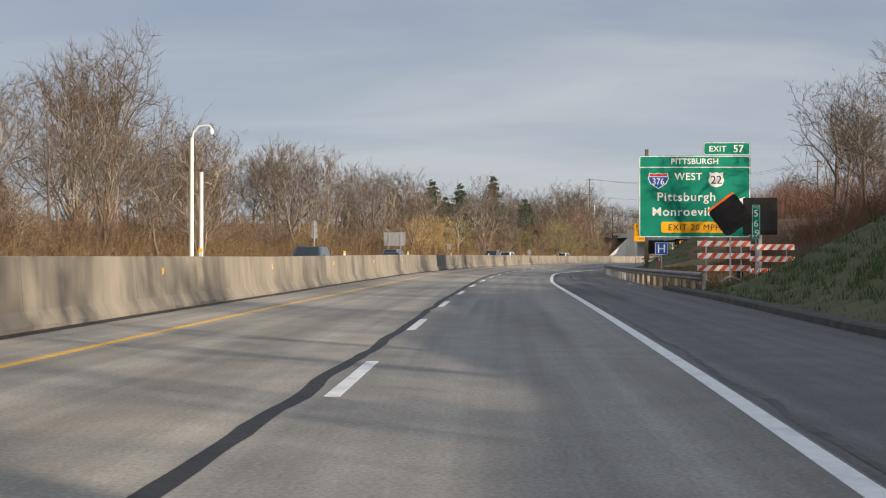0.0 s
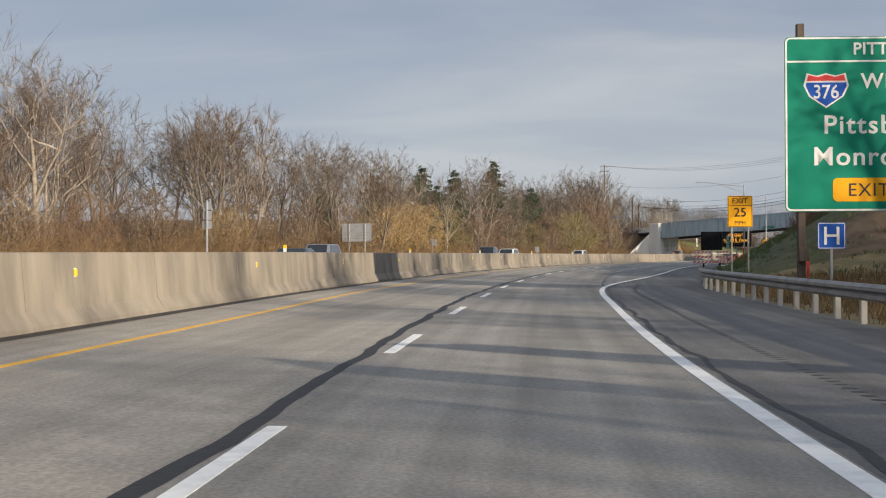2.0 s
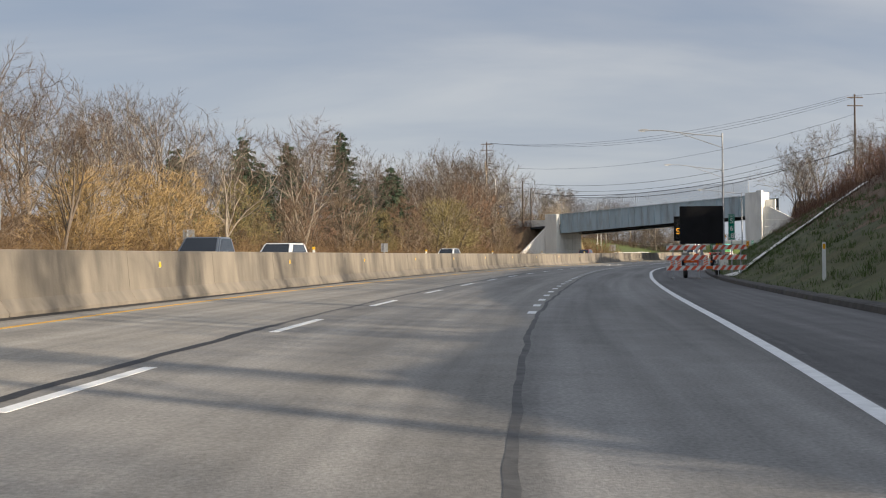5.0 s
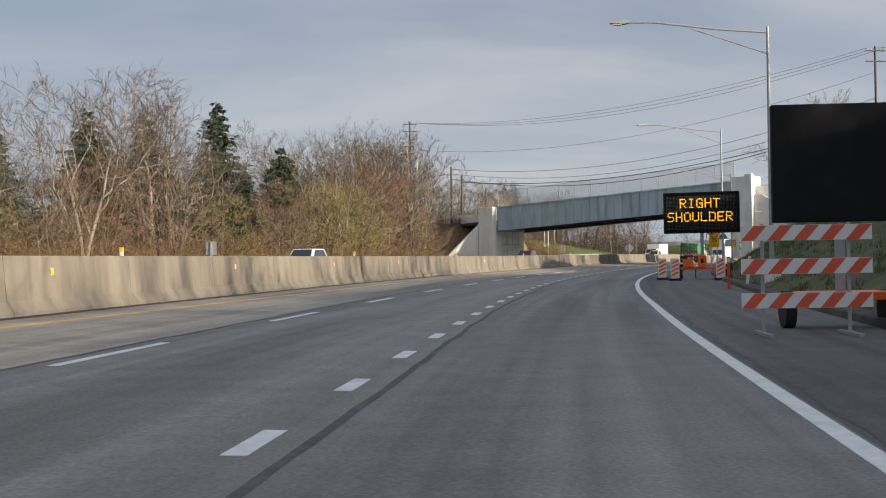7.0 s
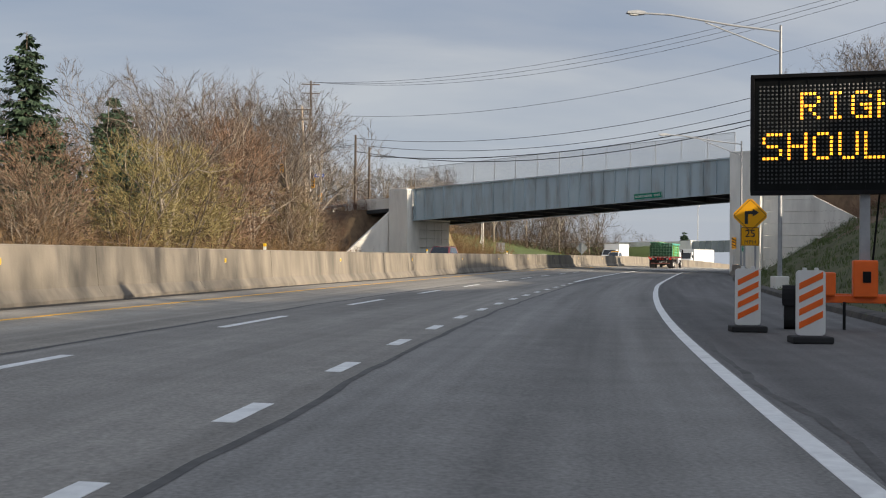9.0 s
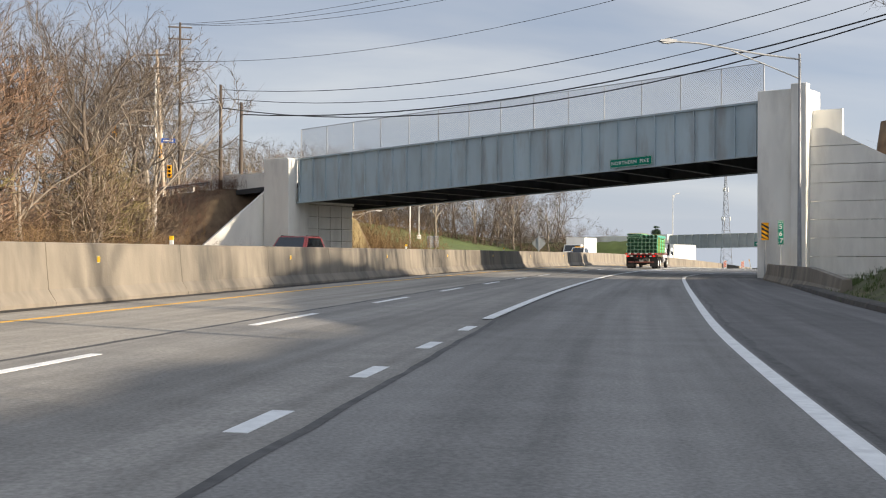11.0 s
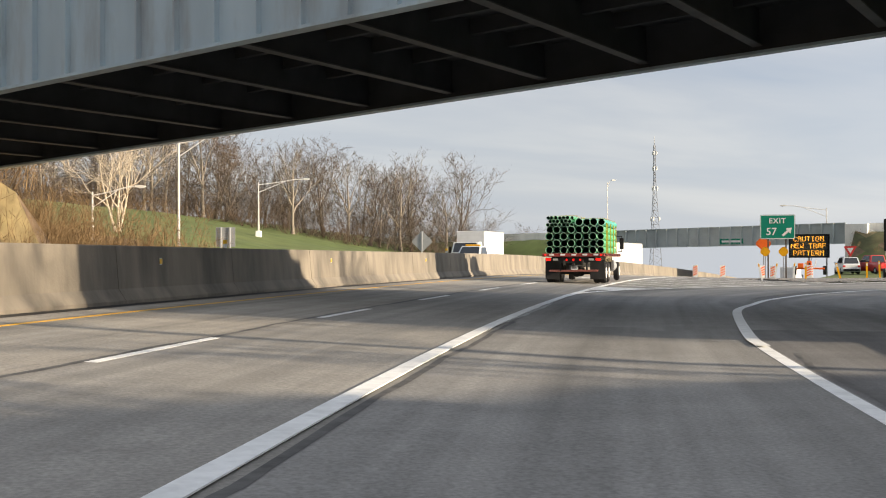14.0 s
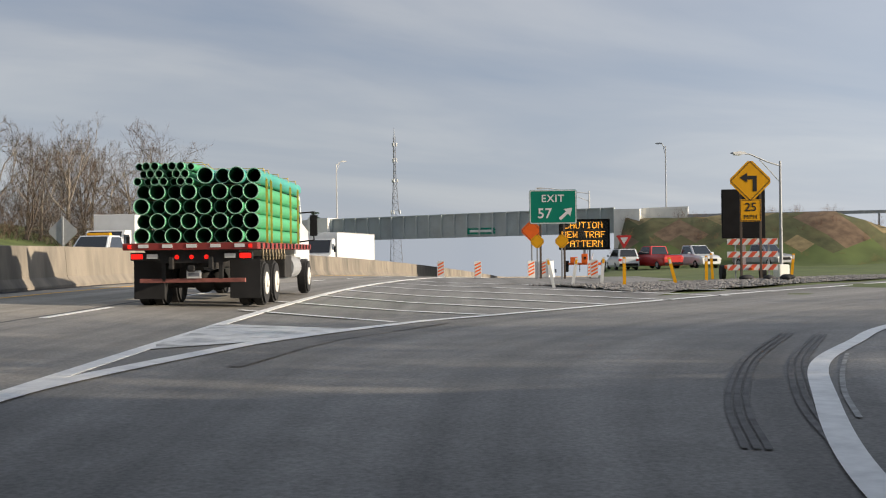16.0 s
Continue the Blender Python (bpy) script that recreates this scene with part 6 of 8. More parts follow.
def wire(p, q, sag, r=0.02, n=18):
    pts = []
    for i in range(n + 1):
        t = i / n
        v = Vector(p).lerp(Vector(q), t)
        v.z -= sag * 4 * t * (1 - t)
        pts.append(v)
    ve, fc = [], []
    for i, v in enumerate(pts):
        d = (pts[min(i + 1, n)] - pts[max(i - 1, 0)]).normalized()
        s = d.cross(Vector((0, 0, 1))).normalized()
        u = s.cross(d)
        for k in range(4):
            a = math.pi / 2 * k
            ve.append(v + s * r * math.cos(a) + u * r * math.sin(a))
    for i in range(n):
        for k in range(4):
            fc.append((i * 4 + k, i * 4 + (k + 1) % 4, i * 4 + 4 + (k + 1) % 4, i * 4 + 4 + k))
    o = ob_from("overhead_wire", ve, fc, M_CABLE)
    return tagged(o, "black overhead cable sagging across the road", "cable", "overhead wires")


for i, dz in enumerate((0.0, -0.7, -1.5)):
    wire((47.9, 318.5, 14.9 + dz), (88.6, 268.0, 18.6 + dz * 1.3), 3.0 + 0.35 * i, 0.025 + 0.015 * (i == 2))
wire((49.6, 319.3, 13.0), (88.6, 268.0, 16.4), 2.6, 0.045)
for s in (-1.0, 0.0, 1.0):
    wire((44.5 + s, 342.3, 24.8), (88.6 + s, 268.0, 24.2), 3.0 + 0.3 * s, 0.018)
wire((43.2, 330.0, 19.0), (88.6, 268.0, 21.5), 3.2, 0.018)
wire((47.9, 318.5, 14.0), (43.2, 330.0, 16.5), 0.7)
wire((47.9, 318.5, 13.4), (42.7, 318.0, 12.0), 0.8)
wire((88.6, 268.0, 24.2), (130, 235, 30), 1.5)
wire((88.6, 268.0, 18.0), (130, 235, 24), 1.5, 0.03)
wire((43.2, 330.0, 19.2), (-20, 360, 22), 2.0)
wire((47.9, 318.5, 14.2), (-10, 335, 14), 2.0, 0.03)


M_CHASSIS0 = mat("grey_tower_steel", (0.16, 0.16, 0.17), 0.7)


def lattice_tower():
    t = thing("radio_tower", pose(407, 942, -8, 0, 0, 20), "tall thin steel lattice radio tower far off", "tower")
    top = 89.0
    tri = [(math.cos(radians(a)), math.sin(radians(a))) for a in (90, 210, 330)]
    w = lambda z: 4.2 * max(0.0, 1 - z / 62) + 0.75
    for x, y in tri:
        bm = bmesh.new()
        tube(bm, [(x * w(z), y * w(z), z) for z in (0, 20, 40, 62, top - 6)], 0.15, 6)
        part("leg", bm, M_CHASSIS0, t)
    bm = bmesh.new()
    z = 0.0
    while z < top - 8:
        z2 = z + 4.5
        for i in range(3):
            a, b = tri[i], tri[(i + 1) % 3]
            cyl(bm, (a[0] * w(z), a[1] * w(z), z), (b[0] * w(z2), b[1] * w(z2), z2), 0.10, seg=4)
            cyl(bm, (a[0] * w(z2), a[1] * w(z2), z2), (b[0] * w(z2), b[1] * w(z2), z2), 0.09, seg=4)
        z = z2
    part("bracing", bm, M_CHASSIS0, t)
    rod("antenna", (0, 0, top - 8), (0, 0, top), 0.3, M_GALV, t, 0.12, 6)
    for z in (35, 55, 68, 78):
        for x, y in tri:
            block("aerial", (x * (w(z) + 0.7), y * (w(z) + 0.7), z), (0.6, 0.6, 2.4), M_SIGNW, t, 0.1)


lattice_tower()


# ---- concrete swale and rubble on the bank ----
def swale():
    ve, fc = [], []
    for i in range(13):
        t = i / 12
        y = 168 + 26 * t
        o = KERB(168) + 0.6 + 11.5 * t
        p = road(y, o)
        for k, dz in ((-0.45, 0.06), (0.0, 0.0), (0.45, 0.06)):
            ve.append((p.x + k, p.y - k * 0.4, ground_at(p.x + k, p.y - k * 0.4) + 0.10 + dz))
    for i in range(12):
        for k in range(2):
            fc.append((i * 3 + k, i * 3 + k + 1, i * 3 + k + 4, i * 3 + k + 3))
    S(ob_from("concrete_swale", ve, fc, M_ABUT), "pale concrete drain channel down the bank", "drain")


swale()


def stones(name, pts, size, label, material):
    """Loose stones lying in a patch."""
    rnd = random.Random(5)
    ve, fc = [], []
    ico = [(0, 0, 1), (0.9, 0, 0.2), (0.28, 0.85, 0.25), (-0.72, 0.53, 0.2), (-0.72, -0.53, 0.15), (0.28, -0.85, 0.2), (0, 0, -0.6)]
    tri = [(0, 1, 2), (0, 2, 3), (0, 3, 4), (0, 4, 5), (0, 5, 1), (6, 2, 1), (6, 3, 2), (6, 4, 3), (6, 5, 4), (6, 1, 5)]
    for x, y, z in pts:
        s = size * rnd.uniform(0.5, 1.5)
        a = rnd.uniform(0, 6.28)
        b = len(ve)
        for u, v, w in ico:
            u, v, w = u * rnd.uniform(0.7, 1.2), v * rnd.uniform(0.7, 1.2), w * rnd.uniform(0.6, 1.0)
            ve.append((x + s * (u * math.cos(a) - v * math.sin(a)), y + s * (u * math.sin(a) + v * math.cos(a)), z + s * w * 0.8))
        fc += [(b + i, b + j, b + k) for i, j, k in tri]
    o = ob_from(name, ve, fc, material)
    return tagged(o, label, "stones", kind="stuff")


def gravel():
    rnd = random.Random(8)
    pts = []
    near = spline([(100, 322.6), (103, 322.9), (107.5, 324.7), (114, 327.4), (124, 331.0), (140, 335.4)], 10)
    far = spline([(102.5, 331.5), (105.5, 330.6), (109, 330.5), (115, 332.5), (125, 335), (140, 338.5)], 10)
    ve, fc = [], []
    for p, q in zip(near, far):
        for k in range(5):
            v = p.lerp(q, k / 4)
            ve.append((v.x, v.y, ramp_z(v.x, v.y) + 0.02 + 0.07 * math.sin(math.pi * k / 4)))
    n = len(near)
    for i in range(n - 1):
        for k in range(4):
            c = i * 5 + k
            fc.append((c, c + 1, c + 6, c + 5))
    S(ob_from("gravel_bed", ve, fc, mat("crushed_stone_bed", (0.24, 0.235, 0.225), 0.95, vary=0.3, scale=5, stain=0.4, stain_scale=1.5, stain_color=(0.13, 0.125, 0.12), bump=1.0, bump_scale=9)), "bed of crushed grey stone in the gore", "gravel")
    for _ in range(5200):
        t = rnd.random()
        i = int(t * (n - 1))
        k = rnd.random()
        v = near[i].lerp(far[i], k)
        pts.append((v.x + rnd.uniform(-0.6, 0.6), v.y + rnd.uniform(-0.4, 0.4), ramp_z(v.x, v.y) + 0.03 + 0.07 * math.sin(math.pi * k)))
    stones("gravel_stones", pts, 0.065, "loose crushed grey stones in the gore", M_GRAVEL)


gravel()


def sandbags():
    for i, (x, y) in enumerate(((110.6, 328.9), (111.4, 328.5), (112.1, 328.3), (112.6, 328.7))):
        bm = bmesh.new()
        bmesh.ops.create_uvsphere(bm, u_segments=12, v_segments=8, radius=0.5, matrix=Matrix.Diagonal((0.75, 0.45, 0.24, 1)))
        for v in bm.verts:
            v.co += Vector((noise.noise(v.co * 4), noise.noise(v.co * 4 + Vector((9, 0, 0))), 0)) * 0.05
        o = part("sandbag", bm, mat("black_sandbag", (0.02, 0.02, 0.022), 0.8, vary=0.3), None, smooth=True)
        o.matrix_basis = pose(x, y, ground_at(x, y) + 0.14, 0, 0, 30 * i)
        tagged(o, "black sandbag at the foot of the turn sign", "sandbag", "sandbags")


sandbags()

# ---- vehicles ----
TRUCK_Y = 320.5
OPP = (64.7, 95.5, 113.2, 162.5, 152.5, 217.2, 272.7, 343.5, 356.0, 390.0)      # places of the opposite traffic along the road
M_CARGLASS = mat("dark_car_glass", (0.015, 0.018, 0.022), 0.08, vary=0.0, spec=0.6, coat=0.5)
M_CHASSIS = mat("grimy_black_chassis", (0.022, 0.021, 0.02), 0.75, vary=0.35, scale=4, stain=0.3, stain_scale=2, stain_color=(0.06, 0.05, 0.04))
M_WPAINT = mat("white_vehicle_paint", (0.72, 0.72, 0.70), 0.35, vary=0.04, stain=0.2, stain_scale=0.8, stain_color=(0.5, 0.49, 0.46), coat=0.3)
M_TAIL = mat("red_tail_lamp", (0.75, 0.015, 0.01), 0.25, emit=0.7, vary=0.05)
M_CLEAR = mat("clear_lamp_lens", (0.75, 0.75, 0.72), 0.15, vary=0.05)
M_PIPE = mat("green_plastic_pipe", (0.075, 0.36, 0.165), 0.42, vary=0.14, scale=2, island=0.18)
M_PIPEB = mat("teal_plastic_pipe", (0.06, 0.33, 0.27), 0.42, vary=0.12, scale=2, island=0.15)
M_BEDRED = mat("faded_red_bed_paint", (0.26, 0.035, 0.03), 0.6, vary=0.25, scale=4, stain=0.4, stain_scale=2, stain_color=(0.06, 0.03, 0.028))
M_PIPERIM = mat("sun_bleached_pipe_end", (0.30, 0.52, 0.40), 0.6, vary=0.2, scale=3)
# same plastic as the pipe, darkened for the shade inside the bore
M_PIPEIN = mat("shade_dark_pipe_bore", (0.03, 0.18, 0.085), 0.7, vary=0.2)


def wheel(x, y, r, w, parent, dual=False, rim=None):
    bm = bmesh.new()
    cyl(bm, (x - w / 2, y, r), (x + w / 2, y, r), r, seg=28)
    es = [e for e in bm.edges if len(e.link_faces) == 2 and any(len(f.verts) > 4 for f in e.link_faces)]
    bmesh.ops.bevel(bm, geom=es, offset=0.05, segments=2, affect="EDGES")
    t = part("tyre", bm, M_RUBBER, parent)
    s = 1 if x > 0 else -1
    bm = bmesh.new()
    cyl(bm, (x + s * (w / 2 - 0.06), y, r), (x + s * (w / 2 + 0.012), y, r), r * 0.58, r * 0.5, seg=20)
    cyl(bm, (x + s * (w / 2), y, r), (x + s * (w / 2 + 0.05), y, r), r * 0.2, r * 0.16, seg=12)
    part("rim", bm, rim or M_POLEW, t)
    return t


def pipe(r, y0, y1, x, z, material, bell, parent):
    """A hollow plastic pipe along y, with a wider socket at its near end."""
    seg = 20
    ve, fc = [], []
    k = 1.0 if not bell else 1.10
    rings = [(y0 + 0.012, r * k * 0.90), (y0, r * k * 0.93), (y0, r * k), (y0 + 0.02, r * k * 1.02), (y0 + 0.28, r * k), (y0 + 0.40, r * 0.985), (y1, r * 0.985)]
    inner = [(y0 + 0.012, r * k * 0.90), (y0 + 0.5, r * 0.86), (y0 + 2.6, r * 0.86)]
    for yy, rr in rings:
        for i in range(seg):
            a = 2 * math.pi * i / seg
            ve.append((x + rr * math.cos(a), yy, z + rr * math.sin(a)))
    for j in range(len(rings) - 1):
        for i in range(seg):
            a, b = j * seg + i, j * seg + (i + 1) % seg
            fc.append((a, b, b + seg, a + seg))
    o = ob_from("pipe", ve, fc, material, parent, True)
    ve, fc = [], []
    for yy, rr in inner:
        for i in range(seg):
            a = 2 * math.pi * i / seg
            ve.append((x + rr * math.cos(a), yy, z + rr * math.sin(a)))
    for j in range(2):
        for i in range(seg):
            a, b = j * seg + i, j * seg + (i + 1) % seg
            fc.append((a, a + seg, b + seg, b))
    fc.append(tuple(range(2 * seg, 3 * seg)))
    ob_from("bore", ve, fc, M_PIPEIN, o, True)
    ve, fc = [], []
    for yy, rr in ((y0 - 0.002, 0.905), (y0 - 0.007, 0.93), (y0 - 0.007, 1.0), (y0 + 0.004, 1.025)):
        for i in range(seg):
            a = 2 * math.pi * i / seg
            ve.append((x + rr * r * k * math.cos(a), yy, z + rr * r * k * math.sin(a)))
    for j in range(3):
        for i in range(seg):
            a, b = j * seg + i, j * seg + (i + 1) % seg
            fc.append((a, b, b + seg, a + seg))
    ob_from("pipe_end", ve, fc, M_PIPERIM, o, False, )
    return o


def flatbed_truck(y, off):
    W, BED = 2.85, 1.40
    t = thing("flatbed_truck", on_road(y, off), "white-cabbed flatbed truck seen from behind, with a grimy black chassis", "truck")
    L = 8.3
    bed = block("bed", (0, L / 2, BED - 0.07), (W, L, 0.13), mat("worn_bed_deck", (0.11, 0.085, 0.065), 0.8, vary=0.25, scale=3), t, 0.015)
    rail = block("rear_rail", (0, -0.015, BED - 0.06), (W + 0.06, 0.05, 0.15), M_BEDRED, bed, 0.01, "red and white reflective rear rail")
    for i in range(5):
        x = -W / 2 + 0.42 + i * 0.52
        block("reflector_strip", (x, -0.045, BED - 0.05), (0.22, 0.012, 0.075), M_SIGNW, rail, 0)
    for s in (-1, 1):
        block("side_rail", (s * (W / 2 + 0.015), L / 2, BED - 0.06), (0.05, L, 0.14), M_BEDRED, bed, 0.01)
        for i in range(14):
            block("stake_pocket", (s * (W / 2 + 0.05), 0.35 + i * 0.58, BED - 0.06), (0.05, 0.09, 0.12), M_CHASSIS, bed, 0.005)
    # frame and rear panel
    for s in (-1, 1):
        block("frame_beam", (s * 0.43, L / 2 + 0.8, 0.98), (0.09, L + 1.6, 0.26), M_CHASSIS, t, 0.01)
    bm = bmesh.new()
    prism(bm, [(-W / 2 + 0.38, BED - 0.13), (W / 2 - 0.38, BED - 0.13), (W / 2 - 0.55, BED - 0.36), (0.66, BED - 0.42), (-0.66, BED - 0.42), (-W / 2 + 0.55, BED - 0.36)], 0.12, 0.2)
    part("rear_panel", bm, M_CHASSIS, t, "grimy steel lamp panel under the bed")
    for x in (-0.32, 0.0, 0.32):
        rod("marker_lamp", (x, 0.10, BED - 0.29), (x, 0.13, BED - 0.29), 0.05, M_TAIL, t, seg=12)
    for s in (-1, 1):
        lb = block("lamp_box", (s * (W / 2 - 0.42), 0.14, BED - 0.27), (0.64, 0.12, 0.17), M_CHASSIS, t, 0.02)
        block("tail_lamp", (s * (W / 2 - 0.25), 0.075, BED - 0.27), (0.25, 0.02, 0.11), M_TAIL, lb, 0.02, "lit red tail lamp")
        block("reverse_lamp", (s * (W / 2 - 0.58), 0.075, BED - 0.27), (0.24, 0.02, 0.10), M_CLEAR, lb, 0.02)
        block("corner_lamp", (s * (W / 2 - 0.12), -0.05, BED - 0.06), (0.08, 0.02, 0.08), M_TAIL, t, 0.01)
    # rear impact guard
    g = block("impact_guard", (0, 0.2, 0.60), (2.3, 0.08, 0.09), mat("scuffed_red_guard", (0.28, 0.10, 0.08), 0.6, vary=0.3, scale=6), t, 0.01)
    for s in (-0.62, 0.62):
        block("guard_post", (s, 0.2, 0.82), (0.09, 0.08, 0.5), M_CHASSIS, g, 0.01)
    pl = block("number_plate", (0.04, 0.14, 0.73), (0.32, 0.015, 0.17), M_SIGNW, t, 0.008, "white number plate")
    block("plate_bar", (0.04, 0.13, 0.725), (0.24, 0.006, 0.07), mat("plate_grey", (0.22, 0.23, 0.26), 0.5), pl, 0)
    block("hitch", (0, 0.12, 0.86), (0.16, 0.2, 0.14), M_CHASSIS, t, 0.03)
    for s in (-1, 1):
        bm = bmesh.new()
        box(bm, (s * (W / 2 - 0.36), 0.62, 0.62), (0.68, 0.015, 0.86), 0.005)
        part("mud_flap", bm, M_RUBBER, t, "black rubber mud flap")
        for yy in (1.35, 2.70):
            wheel(s * (W / 2 - 0.15), yy, 0.50, 0.27, t)
            wheel(s * (W / 2 - 0.46), yy, 0.50, 0.27, t)
        wheel(s * (W / 2 - 0.22), 8.75, 0.50, 0.28, t)
        block("side_box", (s * (W / 2 - 0.28), 4.6, 0.83), (0.5, 1.1, 0.55), M_CHASSIS, t, 0.03)
        bm = bmesh.new()
        cyl(bm, (s * (W / 2 - 0.35), 5.6, 0.80), (s * (W / 2 - 0.35), 7.0, 0.80), 0.31, seg=20)
        part("fuel_tank", bm, M_GALV, t)
        rod("axle", (s * 0.2, 1.35, 0.5), (s * 1.0, 1.35, 0.5), 0.09, M_CHASSIS, t)
        rod("axle", (s * 0.2, 2.70, 0.5), (s * 1.0, 2.70, 0.5), 0.09, M_CHASSIS, t)
    bm = bmesh.new()
    bmesh.ops.create_uvsphere(bm, u_segments=14, v_segments=8, radius=0.26, matrix=Matrix.Translation((0, 1.35, 0.55)))
    part("differential", bm, M_CHASSIS, t, smooth=True)
    bm = bmesh.new()
    bmesh.ops.create_uvsphere(bm, u_segments=14, v_segments=8, radius=0.26, matrix=Matrix.Translation((0, 2.7, 0.55)))
    part("differential", bm, M_CHASSIS, t, smooth=True)
    # cab
    bm = bmesh.new()
    prism(bm, [(8.1, 0.75), (8.1, 2.72), (8.35, 2.88), (9.3, 2.84), (9.75, 2.05), (11.0, 1.85), (11.25, 1.2), (11.2, 0.7), (9.4, 0.7), (9.3, 1.05), (8.2, 1.05)], -1.02, 1.02)
    bmesh.ops.rotate(bm, verts=bm.verts[:], cent=(0, 0, 0), matrix=Matrix.Rotation(radians(90), 3, "Z"))
    for v in bm.verts:
        v.co = Vector((-v.co.x, v.co.y, v.co.z))
    bmesh.ops.recalc_face_normals(bm, faces=bm.faces[:])
    cab = part("cab", bm, M_WPAINT, t, "white truck cab")
    block("rear_window", (0, 8.09, 2.3), (1.2, 0.02, 0.55), M_CARGLASS, cab, 0.01)
    for s in (-1, 1):
        block("side_window", (s * 1.025, 8.85, 2.3), (0.02, 0.85, 0.55), M_CARGLASS, cab, 0.01)
        block("step", (s * 1.08, 9.0, 0.72), (0.3, 0.8, 0.5), M_WPAINT, cab, 0.04)
        bm = bmesh.new()
        tube(bm, [(s * 1.02, 9.1, 2.35), (s * 1.45, 9.15, 2.38), (s * 1.45, 9.15, 1.55), (s * 1.02, 9.1, 1.5)], 0.022, 6)
        m = part("mirror_bracket", bm, M_BLACK, cab)
        block("mirror", (s * 1.45, 9.12, 1.98), (0.22, 0.10, 0.62), M_BLACK, m, 0.03, "tall black side mirror")
    rod("exhaust_stack", (0.75, 7.95, 0.9), (0.75, 7.95, 3.0), 0.07, M_GALV, t)
    bm = bmesh.new()
    box(bm, (0, 7.85, 2.2), (2.3, 0.08, 1.5), 0.03)
    part("headboard", bm, M_CHASSIS, t)

    # load: bundled pipes
    load = thing("pipe_load", on_road(y, off, BED), "stack of green plastic pipes strapped on the flatbed", "pipes")
    x0 = -1.21
    r = 0.163
    for row in range(4):
        for i in range(8):
            bell = (i + row) % 2 == 0
            pipe(r, 0.55 + (0.0 if bell else 0.22), 6.9, x0 + i * 0.345 + (0.01 if row % 2 else 0), 0.175 + row * 0.325, M_PIPE, bell, load)
    for i in range(4):
        pipe(r * 1.03, 0.55 + 0.22 * (i % 2), 6.9, x0 + 1.42 + i * 0.345, 0.175 + 4 * 0.325 + 0.03, M_PIPEB, i % 2 == 0, load)
    k = 0
    for row in range(3):
        for i in range(7 if row != 1 else 6):
            x = x0 - 0.06 + i * 0.19 + (0.095 if row == 1 else 0)
            pipe(0.082, 0.5 + 0.16 * (k % 3 == 1), 6.6, x, 0.095 + 4 * 0.325 - 0.02 + row * 0.168, M_PIPE, k % 3 != 1, load)
            k += 1
    for row in range(4):
        block("batten", (0, 0.95, 0.175 + row * 0.325 + 0.163), (2.7, 0.09, 0.012), mat("raw_timber", (0.42, 0.30, 0.16), 0.8, vary=0.2), load, 0)
    mstrap = mat("yellow_strap", (0.50, 0.36, 0.05), 0.6, vary=0.15)
    for yy in (1.4, 2.0, 3.4, 4.9, 6.2):
        bm = bmesh.new()
        pts = [(-1.40, yy, -0.05), (-1.40, yy, 1.3), (-1.38, yy, 1.82), (-0.05, yy, 1.86), (0.1, yy, 1.70), (1.35, yy, 1.70), (1.42, yy, 1.45), (1.42, yy, -0.05)]
        for p, q in zip(pts, pts[1:]):
            d = Vector(q) - Vector(p)
            m = Matrix.Translation((Vector(p) + Vector(q)) / 2) @ d.to_track_quat("Z", "Y").to_matrix().to_4x4() @ Matrix.Diagonal((0.05, 0.012, d.length + 0.02, 1))
            bmesh.ops.create_cube(bm, size=1, matrix=m)
        part("strap", bm, mstrap, load, "yellow webbing strap")
    rnd = random.Random(3)
    for i in range(8):
        yy = 0.7 + i * 0.42
        bm = bmesh.new()
        tube(bm, [(1.44, yy, -0.02), (1.46, yy - 0.1, -0.22), (1.44, yy + 0.05, -0.36), (1.40, yy + rnd.uniform(0.1, 0.35), -0.24)], 0.02, 5)
        part("strap_tail", bm, mat("frayed_rope", (0.33, 0.27, 0.17), 0.9, vary=0.2), load)


flatbed_truck(TRUCK_Y, 1.75)


def loft(bm, rings):
    """Skin between closed rings of equal count."""
    vs = [[bm.verts.new(p) for p in r] for r in rings]
    n = len(vs[0])
    for a, b in zip(vs, vs[1:]):
        for i in range(n):
            bm.faces.new((a[i], a[(i + 1) % n], b[(i + 1) % n], b[i]))
    bm.faces.new(vs[0][::-1])
    bm.faces.new(vs[-1])
    bmesh.ops.recalc_face_normals(bm, faces=bm.faces[:])


